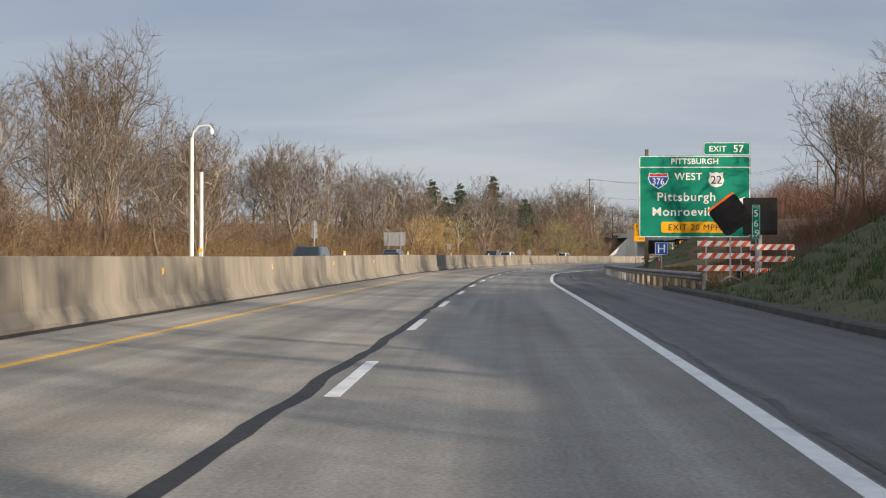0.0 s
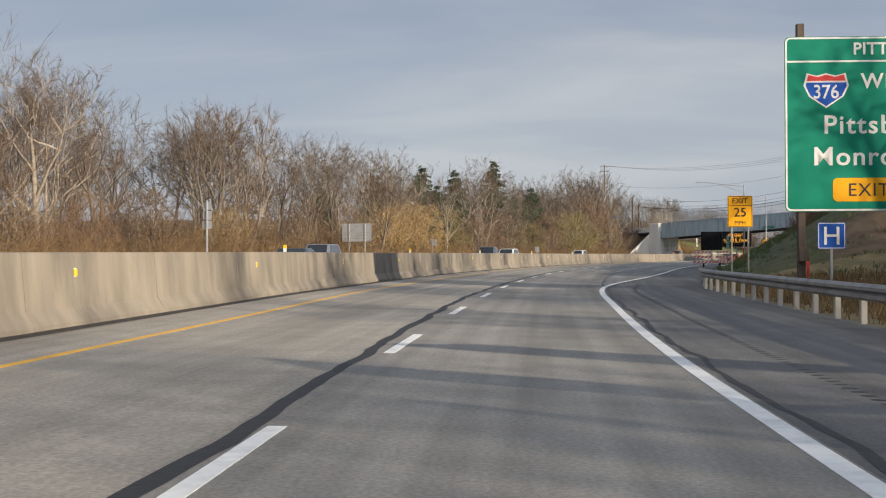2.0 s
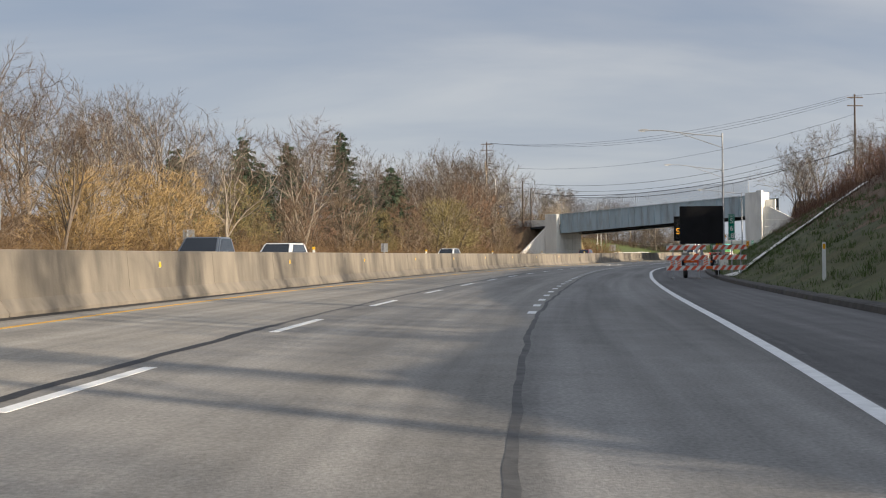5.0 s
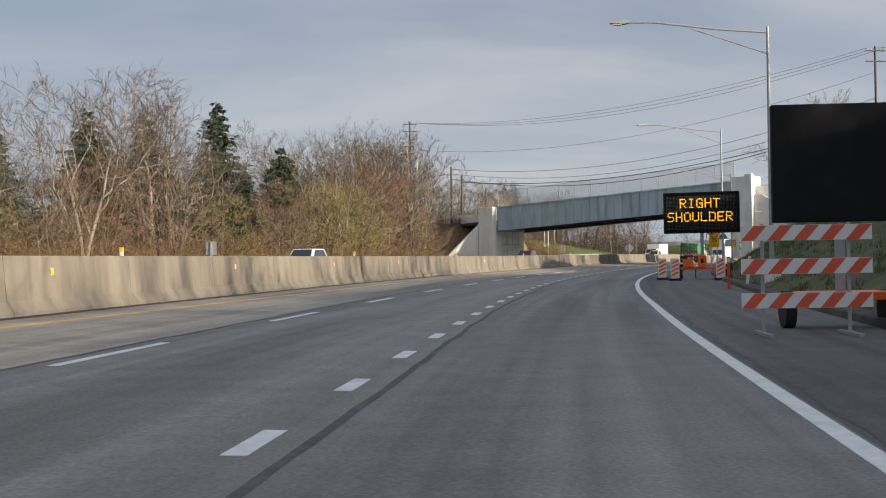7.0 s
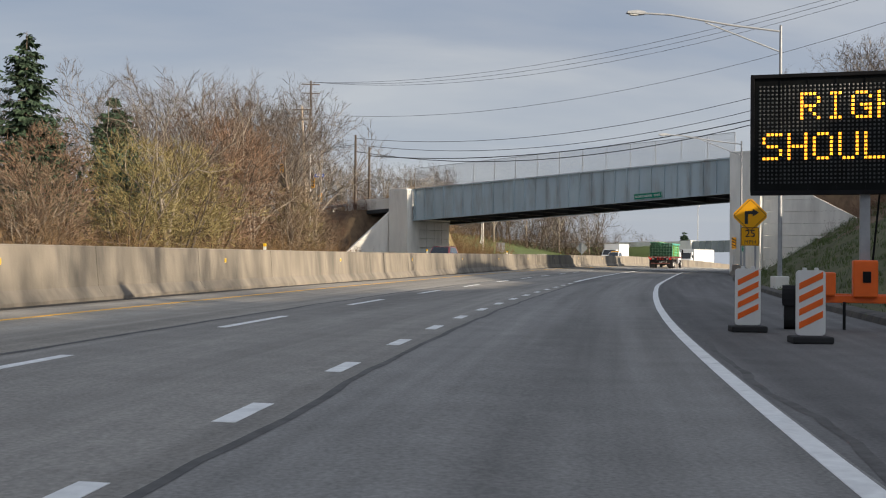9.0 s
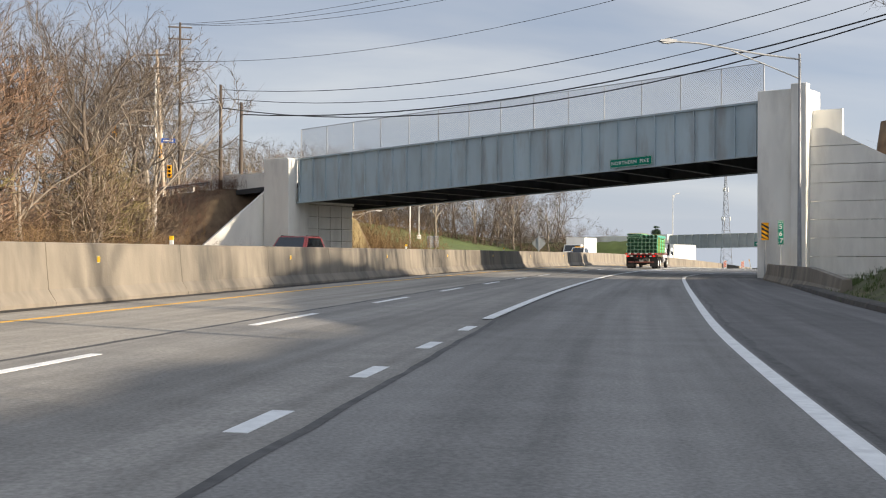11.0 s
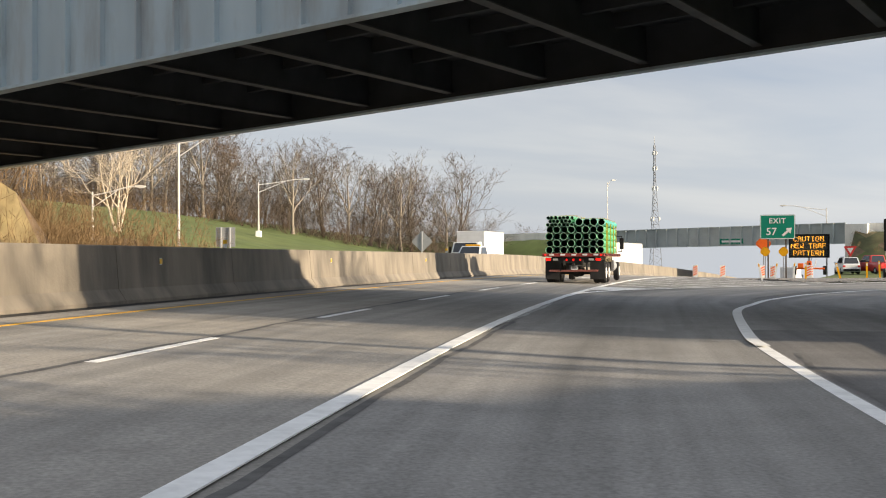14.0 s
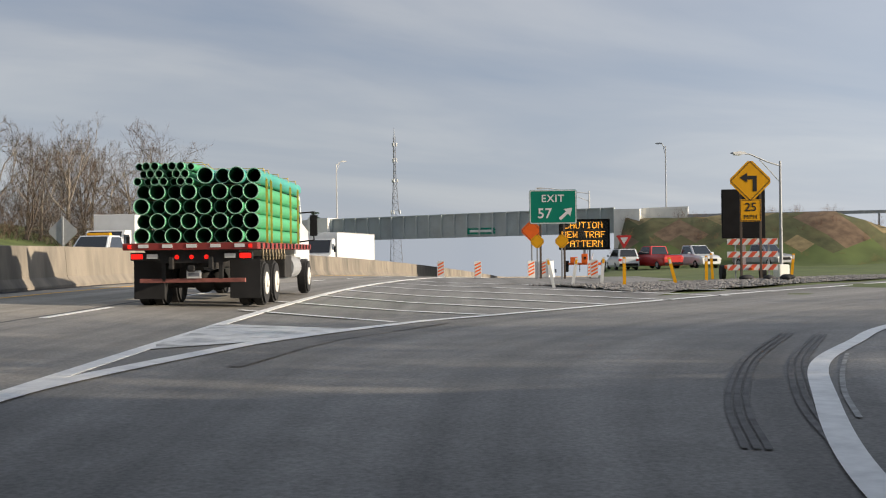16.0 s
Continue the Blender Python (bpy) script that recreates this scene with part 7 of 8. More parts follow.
def car(m, color, kind, label, name="car", cat="car"):
    """A road car, heading along +y, built from a body, a glasshouse, wheels and lamps."""
    t = thing(name, m, label, cat, "traffic")
    L, W = {"sedan": (4.7, 1.82), "suv": (4.7, 1.9), "pickup": (5.7, 2.0)}[kind]
    hb = {"sedan": 0.95, "suv": 1.08, "pickup": 1.15}[kind]
    ht = {"sedan": 1.45, "suv": 1.74, "pickup": 1.88}[kind]
    paint = mat("paint_" + "_".join(str(int(c * 100)) for c in color), color, 0.3, 0.15, vary=0.05, coat=0.6)

    def ring(y, w, z0, z1):
        w /= 2
        return [(-w * 0.94, y, z0), (-w, y, z0 + 0.15), (-w, y, z1 - 0.2), (-w * 0.9, y, z1), (w * 0.9, y, z1), (w, y, z1 - 0.2), (w, y, z0 + 0.15), (w * 0.94, y, z0)]
    bm = bmesh.new()
    h = L / 2
    loft(bm, [ring(-h, W * 0.86, 0.38, hb - 0.12), ring(-h + 0.12, W * 0.96, 0.28, hb - 0.02), ring(-h + 0.9, W, 0.25, hb), ring(0, W, 0.25, hb), ring(h - 1.3, W, 0.25, hb - 0.02), ring(h - 0.3, W * 0.95, 0.28, hb - 0.16), ring(h, W * 0.82, 0.36, hb - 0.28)])
    body = part("body", bm, paint, t)
    if kind == "sedan":
        yb0, yt0, yt1, yb1 = -h + 0.5, -h + 1.35, 0.25, 1.15
    elif kind == "suv":
        yb0, yt0, yt1, yb1 = -h + 0.08, -h + 0.45, 0.35, 1.2
    else:
        yb0, yt0, yt1, yb1 = -0.75, -0.6, 0.75, 1.55
    bm = bmesh.new()
    wb, wt = W * 0.90, W * 0.74
    v = [(-wb / 2, yb0, hb - 0.02), (wb / 2, yb0, hb - 0.02), (wb / 2, yb1, hb - 0.04), (-wb / 2, yb1, hb - 0.04), (-wt / 2, yt0, ht), (wt / 2, yt0, ht), (wt / 2, yt1, ht), (-wt / 2, yt1, ht)]
    hexa(bm, [Vector(p) for p in v])
    bmesh.ops.bevel(bm, geom=bm.edges[:], offset=0.06, segments=2, affect="EDGES")
    cab = part("cabin", bm, paint, t)
    # panes lie just proud of the cabin

    def pane(nm, idx, shrink, push):
        c = [Vector(v[i]) for i in idx]
        mid = sum(c, Vector()) / 4
        n = (c[1] - c[0]).cross(c[3] - c[0]).normalized()
        if n.dot(mid - Vector((0, (yb0 + yb1) / 2, (hb + ht) / 2))) < 0:
            n = -n
        q = [mid + (p - mid) * shrink + n * push for p in c]
        b2 = bmesh.new()
        hexa(b2, [p - n * 0.02 for p in q] + q)
        bmesh.ops.recalc_face_normals(b2, faces=b2.faces[:])
        part(nm, b2, M_CARGLASS, cab)
    pane("windscreen", (3, 2, 6, 7), 0.86, 0.012)
    pane("rear_window", (0, 1, 5, 4), 0.84, 0.012)
    pane("side_window", (1, 2, 6, 5), 0.80, 0.012)
    pane("side_window", (3, 0, 4, 7), 0.80, 0.012)
    if kind == "pickup":
        block("bed_floor", (0, -1.8, hb - 0.012), (W * 0.8, 1.9, 0.03), M_BLACK, body, 0)
    for s in (-1, 1):
        for yy in (-h + 0.95, h - 0.95):
            wheel(s * (W / 2 - 0.11), yy, 0.35, 0.23, t, rim=M_GALV)
        block("headlamp", (s * (W / 2 - 0.33), h - 0.06, hb - 0.38), (0.4, 0.16, 0.16), M_CLEAR, body, 0.03)
        block("tail_lamp", (s * (W / 2 - 0.22), -h + 0.02, hb - 0.25), (0.26, 0.10, 0.2), M_REDS, body, 0.03)
        block("mirror", (s * (W / 2 + 0.08), 0.75 if kind != "pickup" else 1.1, hb + 0.08), (0.2, 0.12, 0.16), paint, cab, 0.03)
    block("grille", (0, h - 0.005, hb - 0.48), (W * 0.5, 0.06, 0.22), M_BLACK, body, 0.02)
    block("bumper", (0, -h + 0.02, 0.45), (W * 0.85, 0.14, 0.2), M_BLACK if kind != "sedan" else paint, body, 0.04)
    if kind == "suv":
        for s in (-1, 1):
            block("roof_rail", (s * wt * 0.44, (yt0 + yt1) / 2, ht + 0.03), (0.04, (yt1 - yt0) * 0.85, 0.04), M_BLACK, cab, 0.01)
    return t


def box_truck(m, label, semi=False, facing="rear"):
    """A white delivery truck with a box body, or a long trailer with a tractor."""
    t = thing("box_truck" if not semi else "articulated_lorry", m, label, "truck", "traffic")
    L, W, z0, z1 = (5.6, 2.4, 1.0, 3.35) if not semi else (14.0, 2.6, 1.2, 4.05)
    bm = bmesh.new()
    box(bm, (0, L / 2, (z0 + z1) / 2), (W, L, z1 - z0), 0.04)
    b = part("cargo_box", bm, M_WPAINT, t, "plain white cargo box")
    bm = bmesh.new()
    box(bm, (0, -0.02, (z0 + z1) / 2), (W - 0.24, 0.05, z1 - z0 - 0.3), 0.01)
    part("rear_door", bm, mat("dull_white_door", (0.55, 0.56, 0.57), 0.45, vary=0.06, stain=0.3, stain_scale=1.2, stain_color=(0.4, 0.4, 0.4)), b)
    if semi:
        block("door_split", (0, -0.05, (z0 + z1) / 2), (0.03, 0.02, z1 - z0 - 0.3), M_CHASSIS, b, 0)
    for s in (-1, 1):
        block("edge_rail", (s * W / 2, L / 2, z1), (0.06, L, 0.06), M_GALV, b, 0.01)
        block("tail_lamp", (s * 0.85, -0.04, z0 - 0.14), (0.22, 0.05, 0.12), M_TAIL, t, 0.02)
        block("frame_beam", (s * 0.45, L / 2, z0 - 0.15), (0.09, L, 0.2), M_CHASSIS, t, 0.01)
        for yy in ((1.5,) if not semi else (1.2, 2.45)):
            wheel(s * (W / 2 - 0.16), yy, 0.47, 0.28, t)
            wheel(s * (W / 2 - 0.47), yy, 0.47, 0.28, t)
        wheel(s * (W / 2 - 0.2), L + (1.5 if not semi else 3.8), 0.47, 0.28, t)
        if semi:
            for yy in (L - 0.6, L - 1.9):
                wheel(s * (W / 2 - 0.16), yy, 0.5, 0.28, t)
    block("rear_bumper", (0, -0.08, 0.55), (W - 0.2, 0.12, 0.14), M_CHASSIS, t, 0.02)
    block("plate", (0, -0.09, 0.72), (0.3, 0.02, 0.15), M_SIGNW, t, 0.005)
    bm = bmesh.new()
    top = 2.45 if not semi else 3.5
    prism(bm, [(L + 0.25, 0.6), (L + 0.25, top), (L + 1.1, top), (L + 1.75, top * 0.62), (L + 2.3 if not semi else L + 3.4, top * 0.52), (L + 2.4 if not semi else L + 3.9, 0.6)], -W / 2 + 0.12, W / 2 - 0.12)
    bmesh.ops.rotate(bm, verts=bm.verts[:], cent=(0, 0, 0), matrix=Matrix.Rotation(radians(90), 3, "Z"))
    for v in bm.verts:
        v.co = Vector((-v.co.x, v.co.y, v.co.z))
    bmesh.ops.recalc_face_normals(bm, faces=bm.faces[:])
    cab = part("cab", bm, M_WPAINT, t, "white cab")
    q = Vector((0, L + 1.1, top)), Vector((0, L + 1.75, top * 0.62))
    mid = (q[0] + q[1]) / 2
    d = (q[1] - q[0])
    m2 = Matrix.Translation(mid + Vector((0, 0.03, 0.02))) @ Matrix.Rotation(-math.atan2(-d.z, d.y), 4, "X")
    bm = bmesh.new()
    bmesh.ops.create_cube(bm, size=1, matrix=m2 @ Matrix.Diagonal((W - 0.5, d.length * 0.8, 0.02, 1)))
    part("windscreen", bm, M_CARGLASS, cab)
    for s in (-1, 1):
        block("side_window", (s * (W / 2 - 0.115), L + 0.95, top * 0.8), (0.02, 0.8, 0.5), M_CARGLASS, cab, 0.01)
        block("mirror", (s * (W / 2 + 0.12), L + 1.3, top * 0.75), (0.18, 0.1, 0.5), M_BLACK, cab, 0.03)
    return t


def opposite(y, off):
    return on_road(y, off, 0.0, 180)


car(opposite(OPP[0], -10.2), (0.05, 0.06, 0.08), "suv", "dark blue sport utility car on the opposite road")
car(opposite(OPP[1], -10.2), (0.03, 0.035, 0.045), "sedan", "black saloon car on the opposite road")
car(opposite(OPP[2], -13.8), (0.20, 0.21, 0.23), "suv", "grey sport utility car on the opposite road")
car(opposite(OPP[3], -10.4), (0.70, 0.71, 0.72), "suv", "white sport utility car on the opposite road")
car(opposite(OPP[4], -10.2), (0.10, 0.12, 0.15), "pickup", "dark blue pickup truck on the opposite road", "pickup_truck", "pickup")
car(opposite(OPP[5], -13.8), (0.68, 0.69, 0.70), "suv", "white sport utility car on the opposite road")
car(opposite(OPP[6], -10.2), (0.28, 0.05, 0.05), "suv", "dark red sport utility car on the opposite road")
p = car(opposite(OPP[7], -10.2), (0.70, 0.71, 0.72), "pickup", "white pickup truck with an amber roof bar on the opposite road", "pickup_truck", "pickup")
block("roof_bar", (0, 0.2, 1.95), (1.1, 0.3, 0.12), M_SIGNY, p, 0.03, "amber roof light bar")
box_truck(opposite(OPP[8], -13.6) , "white box truck on the opposite road, seen from the front")
box_truck(opposite(OPP[9], -10.2), "white articulated lorry on the opposite road, seen from the front", True)
box_truck(on_road(428, 1.8), "white box truck on the main road beyond the gore")
# vehicles standing on the grass by the raised road
for x, y, c, kind, turn, label in ((138.3, 371.8, (0.70, 0.71, 0.72), "suv", -25, "white sport utility car parked on the grass"),
                                   (139.9, 369.5, (0.45, 0.02, 0.02), "pickup", -8, "red pickup truck parked on the grass"),
                                   (143.0, 368.2, (0.70, 0.71, 0.72), "pickup", 168, "white pickup truck parked on the grass"),
                                   (148.6, 366.0, (0.26, 0.27, 0.29), "pickup", 175, "silver-grey pickup truck parked on the grass")):
    car(pose(x, y, ground_at(x, y) + 0.02, 0, 0, turn), c, kind, label, "pickup_truck" if kind == "pickup" else "car", "pickup" if kind == "pickup" else "car")

# ---- trees and brush ----
def fast_mesh(name, v, quads, tris, materials, smooth=True):
    """A mesh from arrays of places, four-cornered and three-cornered faces."""
    me = bpy.data.meshes.new(name)
    q = np.asarray(quads, np.int32).reshape(-1, 4)
    t = np.asarray(tris, np.int32).reshape(-1, 3)
    me.vertices.add(len(v))
    me.vertices.foreach_set("co", np.asarray(v, np.float32).ravel())
    me.loops.add(q.size + t.size)
    me.loops.foreach_set("vertex_index", np.concatenate([q.ravel(), t.ravel()]))
    me.polygons.add(len(q) + len(t))
    start = np.concatenate([np.arange(len(q)) * 4, q.size + np.arange(len(t)) * 3])
    me.polygons.foreach_set("loop_start", start.astype(np.int32))
    me.polygons.foreach_set("loop_total", np.concatenate([np.full(len(q), 4), np.full(len(t), 3)]).astype(np.int32))
    me.update(calc_edges=True)
    me.validate()
    if smooth:
        me.polygons.foreach_set("use_smooth", [True] * len(me.polygons))
    for mm in materials:
        me.materials.append(mm)
    return me


class Wood:
    """Gathers tapering bent branches: tubes, narrow blades and single-pointed twigs."""

    def __init__(self):
        self.v, self.f, self.t = [], [], []

    def tube(self, pts, radii, sides):
        base = len(self.v)
        n = len(pts)
        for i, p in enumerate(pts):
            d = (pts[min(i + 1, n - 1)] - pts[max(i - 1, 0)]).normalized()
            a = d.orthogonal().normalized()
            b = d.cross(a)
            for k in range(sides):
                t = 2 * math.pi * k / sides
                self.v.append(p + (a * math.cos(t) + b * math.sin(t)) * radii[i])
        for i in range(n - 1):
            for k in range(sides):
                k2 = (k + 1) % sides
                self.f.append((base + i * sides + k, base + i * sides + k2, base + (i + 1) * sides + k2, base + (i + 1) * sides + k))

    def across(self, d, rnd):
        a = d.orthogonal().normalized()
        t = rnd.uniform(0, math.pi)
        return a * math.cos(t) + d.cross(a) * math.sin(t)

    def blade(self, pts, widths, rnd):
        """A thin branch: a narrow tapering blade, turned at random."""
        base = len(self.v)
        a = self.across((pts[-1] - pts[0]).normalized(), rnd)
        for p, w in zip(pts, widths):
            self.v += [p - a * (w / 2), p + a * (w / 2)]
        for i in range(len(pts) - 1):
            b = base + 2 * i
            self.f.append((b, b + 1, b + 3, b + 2))

    def twig(self, p, q, w, rnd):
        """A twig's end: one long thin point."""
        b = len(self.v)
        a = self.across((q - p).normalized(), rnd) * (w / 2)
        self.v += [p - a, p + a, q]
        self.t.append((b, b + 1, b + 2))

    def mesh(self, name, material):
        return fast_mesh(name, [tuple(p) for p in self.v], self.f, self.t, [material])


def bent(rnd, p, d, ln, segs, wander, lift):
    pts = [p.copy()]
    d = d.normalized()
    for _ in range(segs):
        d = (d + Vector((rnd.uniform(-1, 1), rnd.uniform(-1, 1), rnd.uniform(-1, 1) + lift)) * wander).normalized()
        pts.append(pts[-1] + d * ln / segs)
    return pts


def along(pts, t):
    n = len(pts) - 1
    k = min(int(t * n), n - 1)
    return pts[k].lerp(pts[k + 1], t * n - k), (pts[k + 1] - pts[k]).normalized()


def side_way(rnd, d, ang, turn=None):
    a = d.orthogonal().normalized()
    t = rnd.uniform(0, 2 * math.pi) if turn is None else turn
    s = a * math.cos(t) + d.cross(a) * math.sin(t)
    return (d * math.cos(ang) + s * math.sin(ang)).normalized()


def bare_tree(seed, h, stems=1, clear=0.40, open_=0.70, fine=1.0, bark=None, haze=None):
    """Meshes of a leafless hardwood: a clear trunk that parts into rising limbs, and a fine haze of twigs."""
    rnd = random.Random(seed)
    limbs, twigs = Wood(), Wood()
    for s in range(stems):
        lean = 0.05 if stems == 1 else 0.20
        base = Vector((rnd.uniform(-0.3, 0.3), rnd.uniform(-0.3, 0.3), -0.2)) if stems > 1 else Vector((0, 0, -0.2))
        th = h * (0.80 if s == 0 else rnd.uniform(0.60, 0.78))
        tr = bent(rnd, base, Vector((rnd.uniform(-1, 1) * lean, rnd.uniform(-1, 1) * lean, 1)), th, 9, 0.085, 0.35)
        r0 = h * (0.0200 if stems == 1 else 0.0140)
        limbs.tube(tr, [r0 * (1.35 if i == 0 else 1.02 - 0.86 * (i / 9) ** 1.1) for i in range(10)], 7)
        n1 = 9 if stems == 1 else 6
        for i in range(n1):
            t = clear + (0.97 - clear) * (i / (n1 - 1)) ** 0.9
            p, ax = along(tr, t)
            d = side_way(rnd, ax, open_ * rnd.uniform(0.75, 1.3), i * 2.4 + rnd.uniform(-0.5, 0.5))
            l1 = (h * 1.02 - p.z) * rnd.uniform(0.60, 0.92) + 0.10 * h
            b1 = bent(rnd, p, d, l1, 6, 0.30, 0.30)
            r1 = max(r0 * (1.02 - 0.86 * t) * rnd.uniform(0.55, 0.75), 0.03)
            limbs.tube(b1, [r1 * (1 - 0.80 * j / 6) for j in range(7)], 4)
            n2 = 6
            for j in range(n2):
                t2 = 0.22 + 0.76 * j / (n2 - 1)
                p2, ax2 = along(b1, t2)
                l2 = l1 * rnd.uniform(0.26, 0.44) * (1.15 - 0.55 * t2) + 0.25
                b2 = bent(rnd, p2, side_way(rnd, ax2, rnd.uniform(0.50, 1.05)), l2, 3, 0.34, 0.30)
                r2 = max(r1 * 0.5 * (1 - 0.6 * t2), 0.020)
                limbs.blade(b2, [r2 * 3.2, r2 * 2.7, r2 * 2.0, r2 * 1.2], rnd)
                for q in range(6):
                    p3, ax3 = along(b2, 0.18 + 0.80 * q / 5)
                    l3 = l2 * rnd.uniform(0.35, 0.60) + 0.15
                    b3 = bent(rnd, p3, side_way(rnd, ax3, rnd.uniform(0.45, 1.05)), l3, 2, 0.30, 0.30)
                    twigs.blade([b3[0], b3[2]], [0.040, 0.018], rnd)
                    for w in range(int(5 * fine)):
                        p4, ax4 = along([b3[0], b3[2]], rnd.uniform(0.1, 1.0))
                        d4 = side_way(rnd, ax4, rnd.uniform(0.3, 0.95))
                        d4.z += 0.12
                        twigs.twig(p4, p4 + d4.normalized() * (l3 * rnd.uniform(0.35, 0.75) + 0.2), 0.024, rnd)
    return limbs.mesh("trunk", bark or M_BARK), twigs.mesh("crown", haze or M_TWIG2)


def round_shrub(seed, h, r, stems, clumps, each, material, bark):
    """Meshes of a broad budding shrub: crooked stems and a rounded crown of fine tangled shoots with gaps."""
    rnd = random.Random(seed)
    limbs, shoots = Wood(), Wood()
    tips = []
    for i in range(stems):
        a = 6.283 * i / stems + rnd.uniform(-0.5, 0.5)
        d = Vector((math.cos(a) * rnd.uniform(0.1, 0.6), math.sin(a) * rnd.uniform(0.1, 0.6), 1))
        st = bent(rnd, Vector((0.4 * math.cos(a), 0.4 * math.sin(a), -0.2)), d, h * rnd.uniform(0.65, 0.9), 6, 0.20, 0.1)
        limbs.tube(st, [h * 0.010 * (1.1 - 0.8 * j / 6) for j in range(7)], 5)
        for j in range(7):
            p, ax = along(st, 0.15 + 0.12 * j)
            b = bent(rnd, p, side_way(rnd, ax, rnd.uniform(0.6, 1.2)), r * rnd.uniform(0.35, 0.75), 3, 0.25, 0.2)
            limbs.blade(b, [h * 0.008, h * 0.006, h * 0.004, h * 0.002], rnd)
            tips += b[1:]
    for i in range(clumps):
        if i % 3 == 0:
            c = rnd.choice(tips).copy()
        else:
            a, q = rnd.uniform(0, 6.283), rnd.uniform(0, 1) ** 0.45
            t = rnd.uniform(0.06, 1.0)
            w = r * math.sqrt(max(0.0, 1 - ((t - 0.42) / 0.62) ** 2)) * (1 + 0.22 * math.sin(3 * a + seed) * math.cos(5 * t + seed))
            c = Vector((q * w * math.cos(a), q * w * math.sin(a), t * h))
        out = Vector((c.x / r, c.y / r, 0.5 * c.z / h + 0.3))
        for _ in range(each):
            p = c + Vector((rnd.gauss(0, 0.35), rnd.gauss(0, 0.35), rnd.gauss(0, 0.3)))
            d = (out + Vector((rnd.uniform(-1, 1), rnd.uniform(-1, 1), rnd.uniform(-0.7, 1)))).normalized()
            shoots.twig(p, p + d * rnd.uniform(0.35, 0.95), 0.055, rnd)
    return limbs.mesh("trunk", bark), shoots.mesh("crown", material)


def conifer(seed, h, r, dense=1.0):
    rnd = random.Random(seed)
    w = Wood()
    w.tube([Vector((0, 0, -0.2)), Vector((0, 0, h * 0.5)), Vector((0.05, 0, h))], [h * 0.014, h * 0.008, 0.02], 7)
    v, f = [], []
    z = h * 0.05
    while z < h * 0.985:
        k = 1 - z / h
        reach = r * k ** 0.80 * rnd.uniform(0.75, 1.12)
        for _ in range(int(9 * dense) if k > 0.12 else 5):
            a = rnd.uniform(0, 6.28)
            ln = reach * rnd.uniform(0.65, 1.15) + 0.25
            d = Vector((math.cos(a), math.sin(a), rnd.uniform(-0.22, 0.08)))
            p0 = Vector((0, 0, min(z + rnd.uniform(-0.5, 0.5), h * 0.99)))
            pts = [p0 + d * ln * t + Vector((0, 0, -0.30 * ln * t * t + 0.26 * ln * t ** 3)) for t in (0, 0.35, 0.7, 1)]
            w.tube(pts, [0.05 * k + 0.012, 0.03 * k + 0.01, 0.012, 0.006], 3)
            out = (pts[3] - pts[0]).normalized()
            side = out.cross(Vector((0, 0, 1))).normalized()
            for i in range(int(12 + 34 * ln / max(r, 0.1))):
                t = rnd.uniform(0.05, 1.0)
                p, _ = along(pts, t)
                s = (out * rnd.uniform(0.3, 1.0) + side * rnd.uniform(-1.0, 1.0) + Vector((0, 0, rnd.uniform(-0.9, 0.2)))).normalized()
                q = rnd.uniform(0.40, 0.95) * (1.15 - 0.45 * t)
                u = s * q
                o = (side * rnd.uniform(-1, 1) + out * rnd.uniform(-0.6, 0.6) + Vector((0, 0, rnd.uniform(-0.4, 0.4)))).normalized() * q * 0.26
                b = len(v)
                v += [p - o * 0.4, p + u * 0.55 - o, p + u, p + u * 0.55 + o]
                f.append((b, b + 1, b + 2, b + 3))
        z += h * 0.034 * rnd.uniform(0.8, 1.2)
    return w.mesh("trunk", M_BARK), fast_mesh("needles", [tuple(p) for p in v], f, [], [M_PINE], False)


def brush_template(seed, n, h, spread, w0=0.030, shoots=10, tilt=0.3, wander=0.24):
    """Arrays of a rounded thicket of thin rising stems with many fine side shoots."""
    rnd = random.Random(seed)
    w = Wood()
    for _ in range(n):
        a, q = rnd.uniform(0, 6.28), rnd.uniform(0, 1) ** 0.6
        p = Vector((q * spread * math.cos(a), q * spread * math.sin(a), -0.1))
        d = Vector((rnd.uniform(-tilt, tilt) + 0.45 * q * math.cos(a), rnd.uniform(-tilt, tilt) + 0.45 * q * math.sin(a), 1))
        ln = h * (1.05 - 0.55 * q * q) * rnd.uniform(0.55, 1.05)
        st = bent(rnd, p, d, ln, 3, wander, 0.0)
        w.blade(st[:3], [w0, w0 * 0.8, w0 * 0.55], rnd)
        w.twig(st[2], st[3], w0 * 0.55, rnd)
        for i in range(shoots):
            p2, ax = along(st, 0.12 + 0.86 * rnd.random() ** 0.8)
            d2 = side_way(rnd, ax, rnd.uniform(0.35, 1.1))
            w.twig(p2, p2 + d2 * ln * rnd.uniform(0.12, 0.36), w0 * 0.62, rnd)
    return np.array([tuple(p) for p in w.v]), np.array(w.f), np.array(w.t)


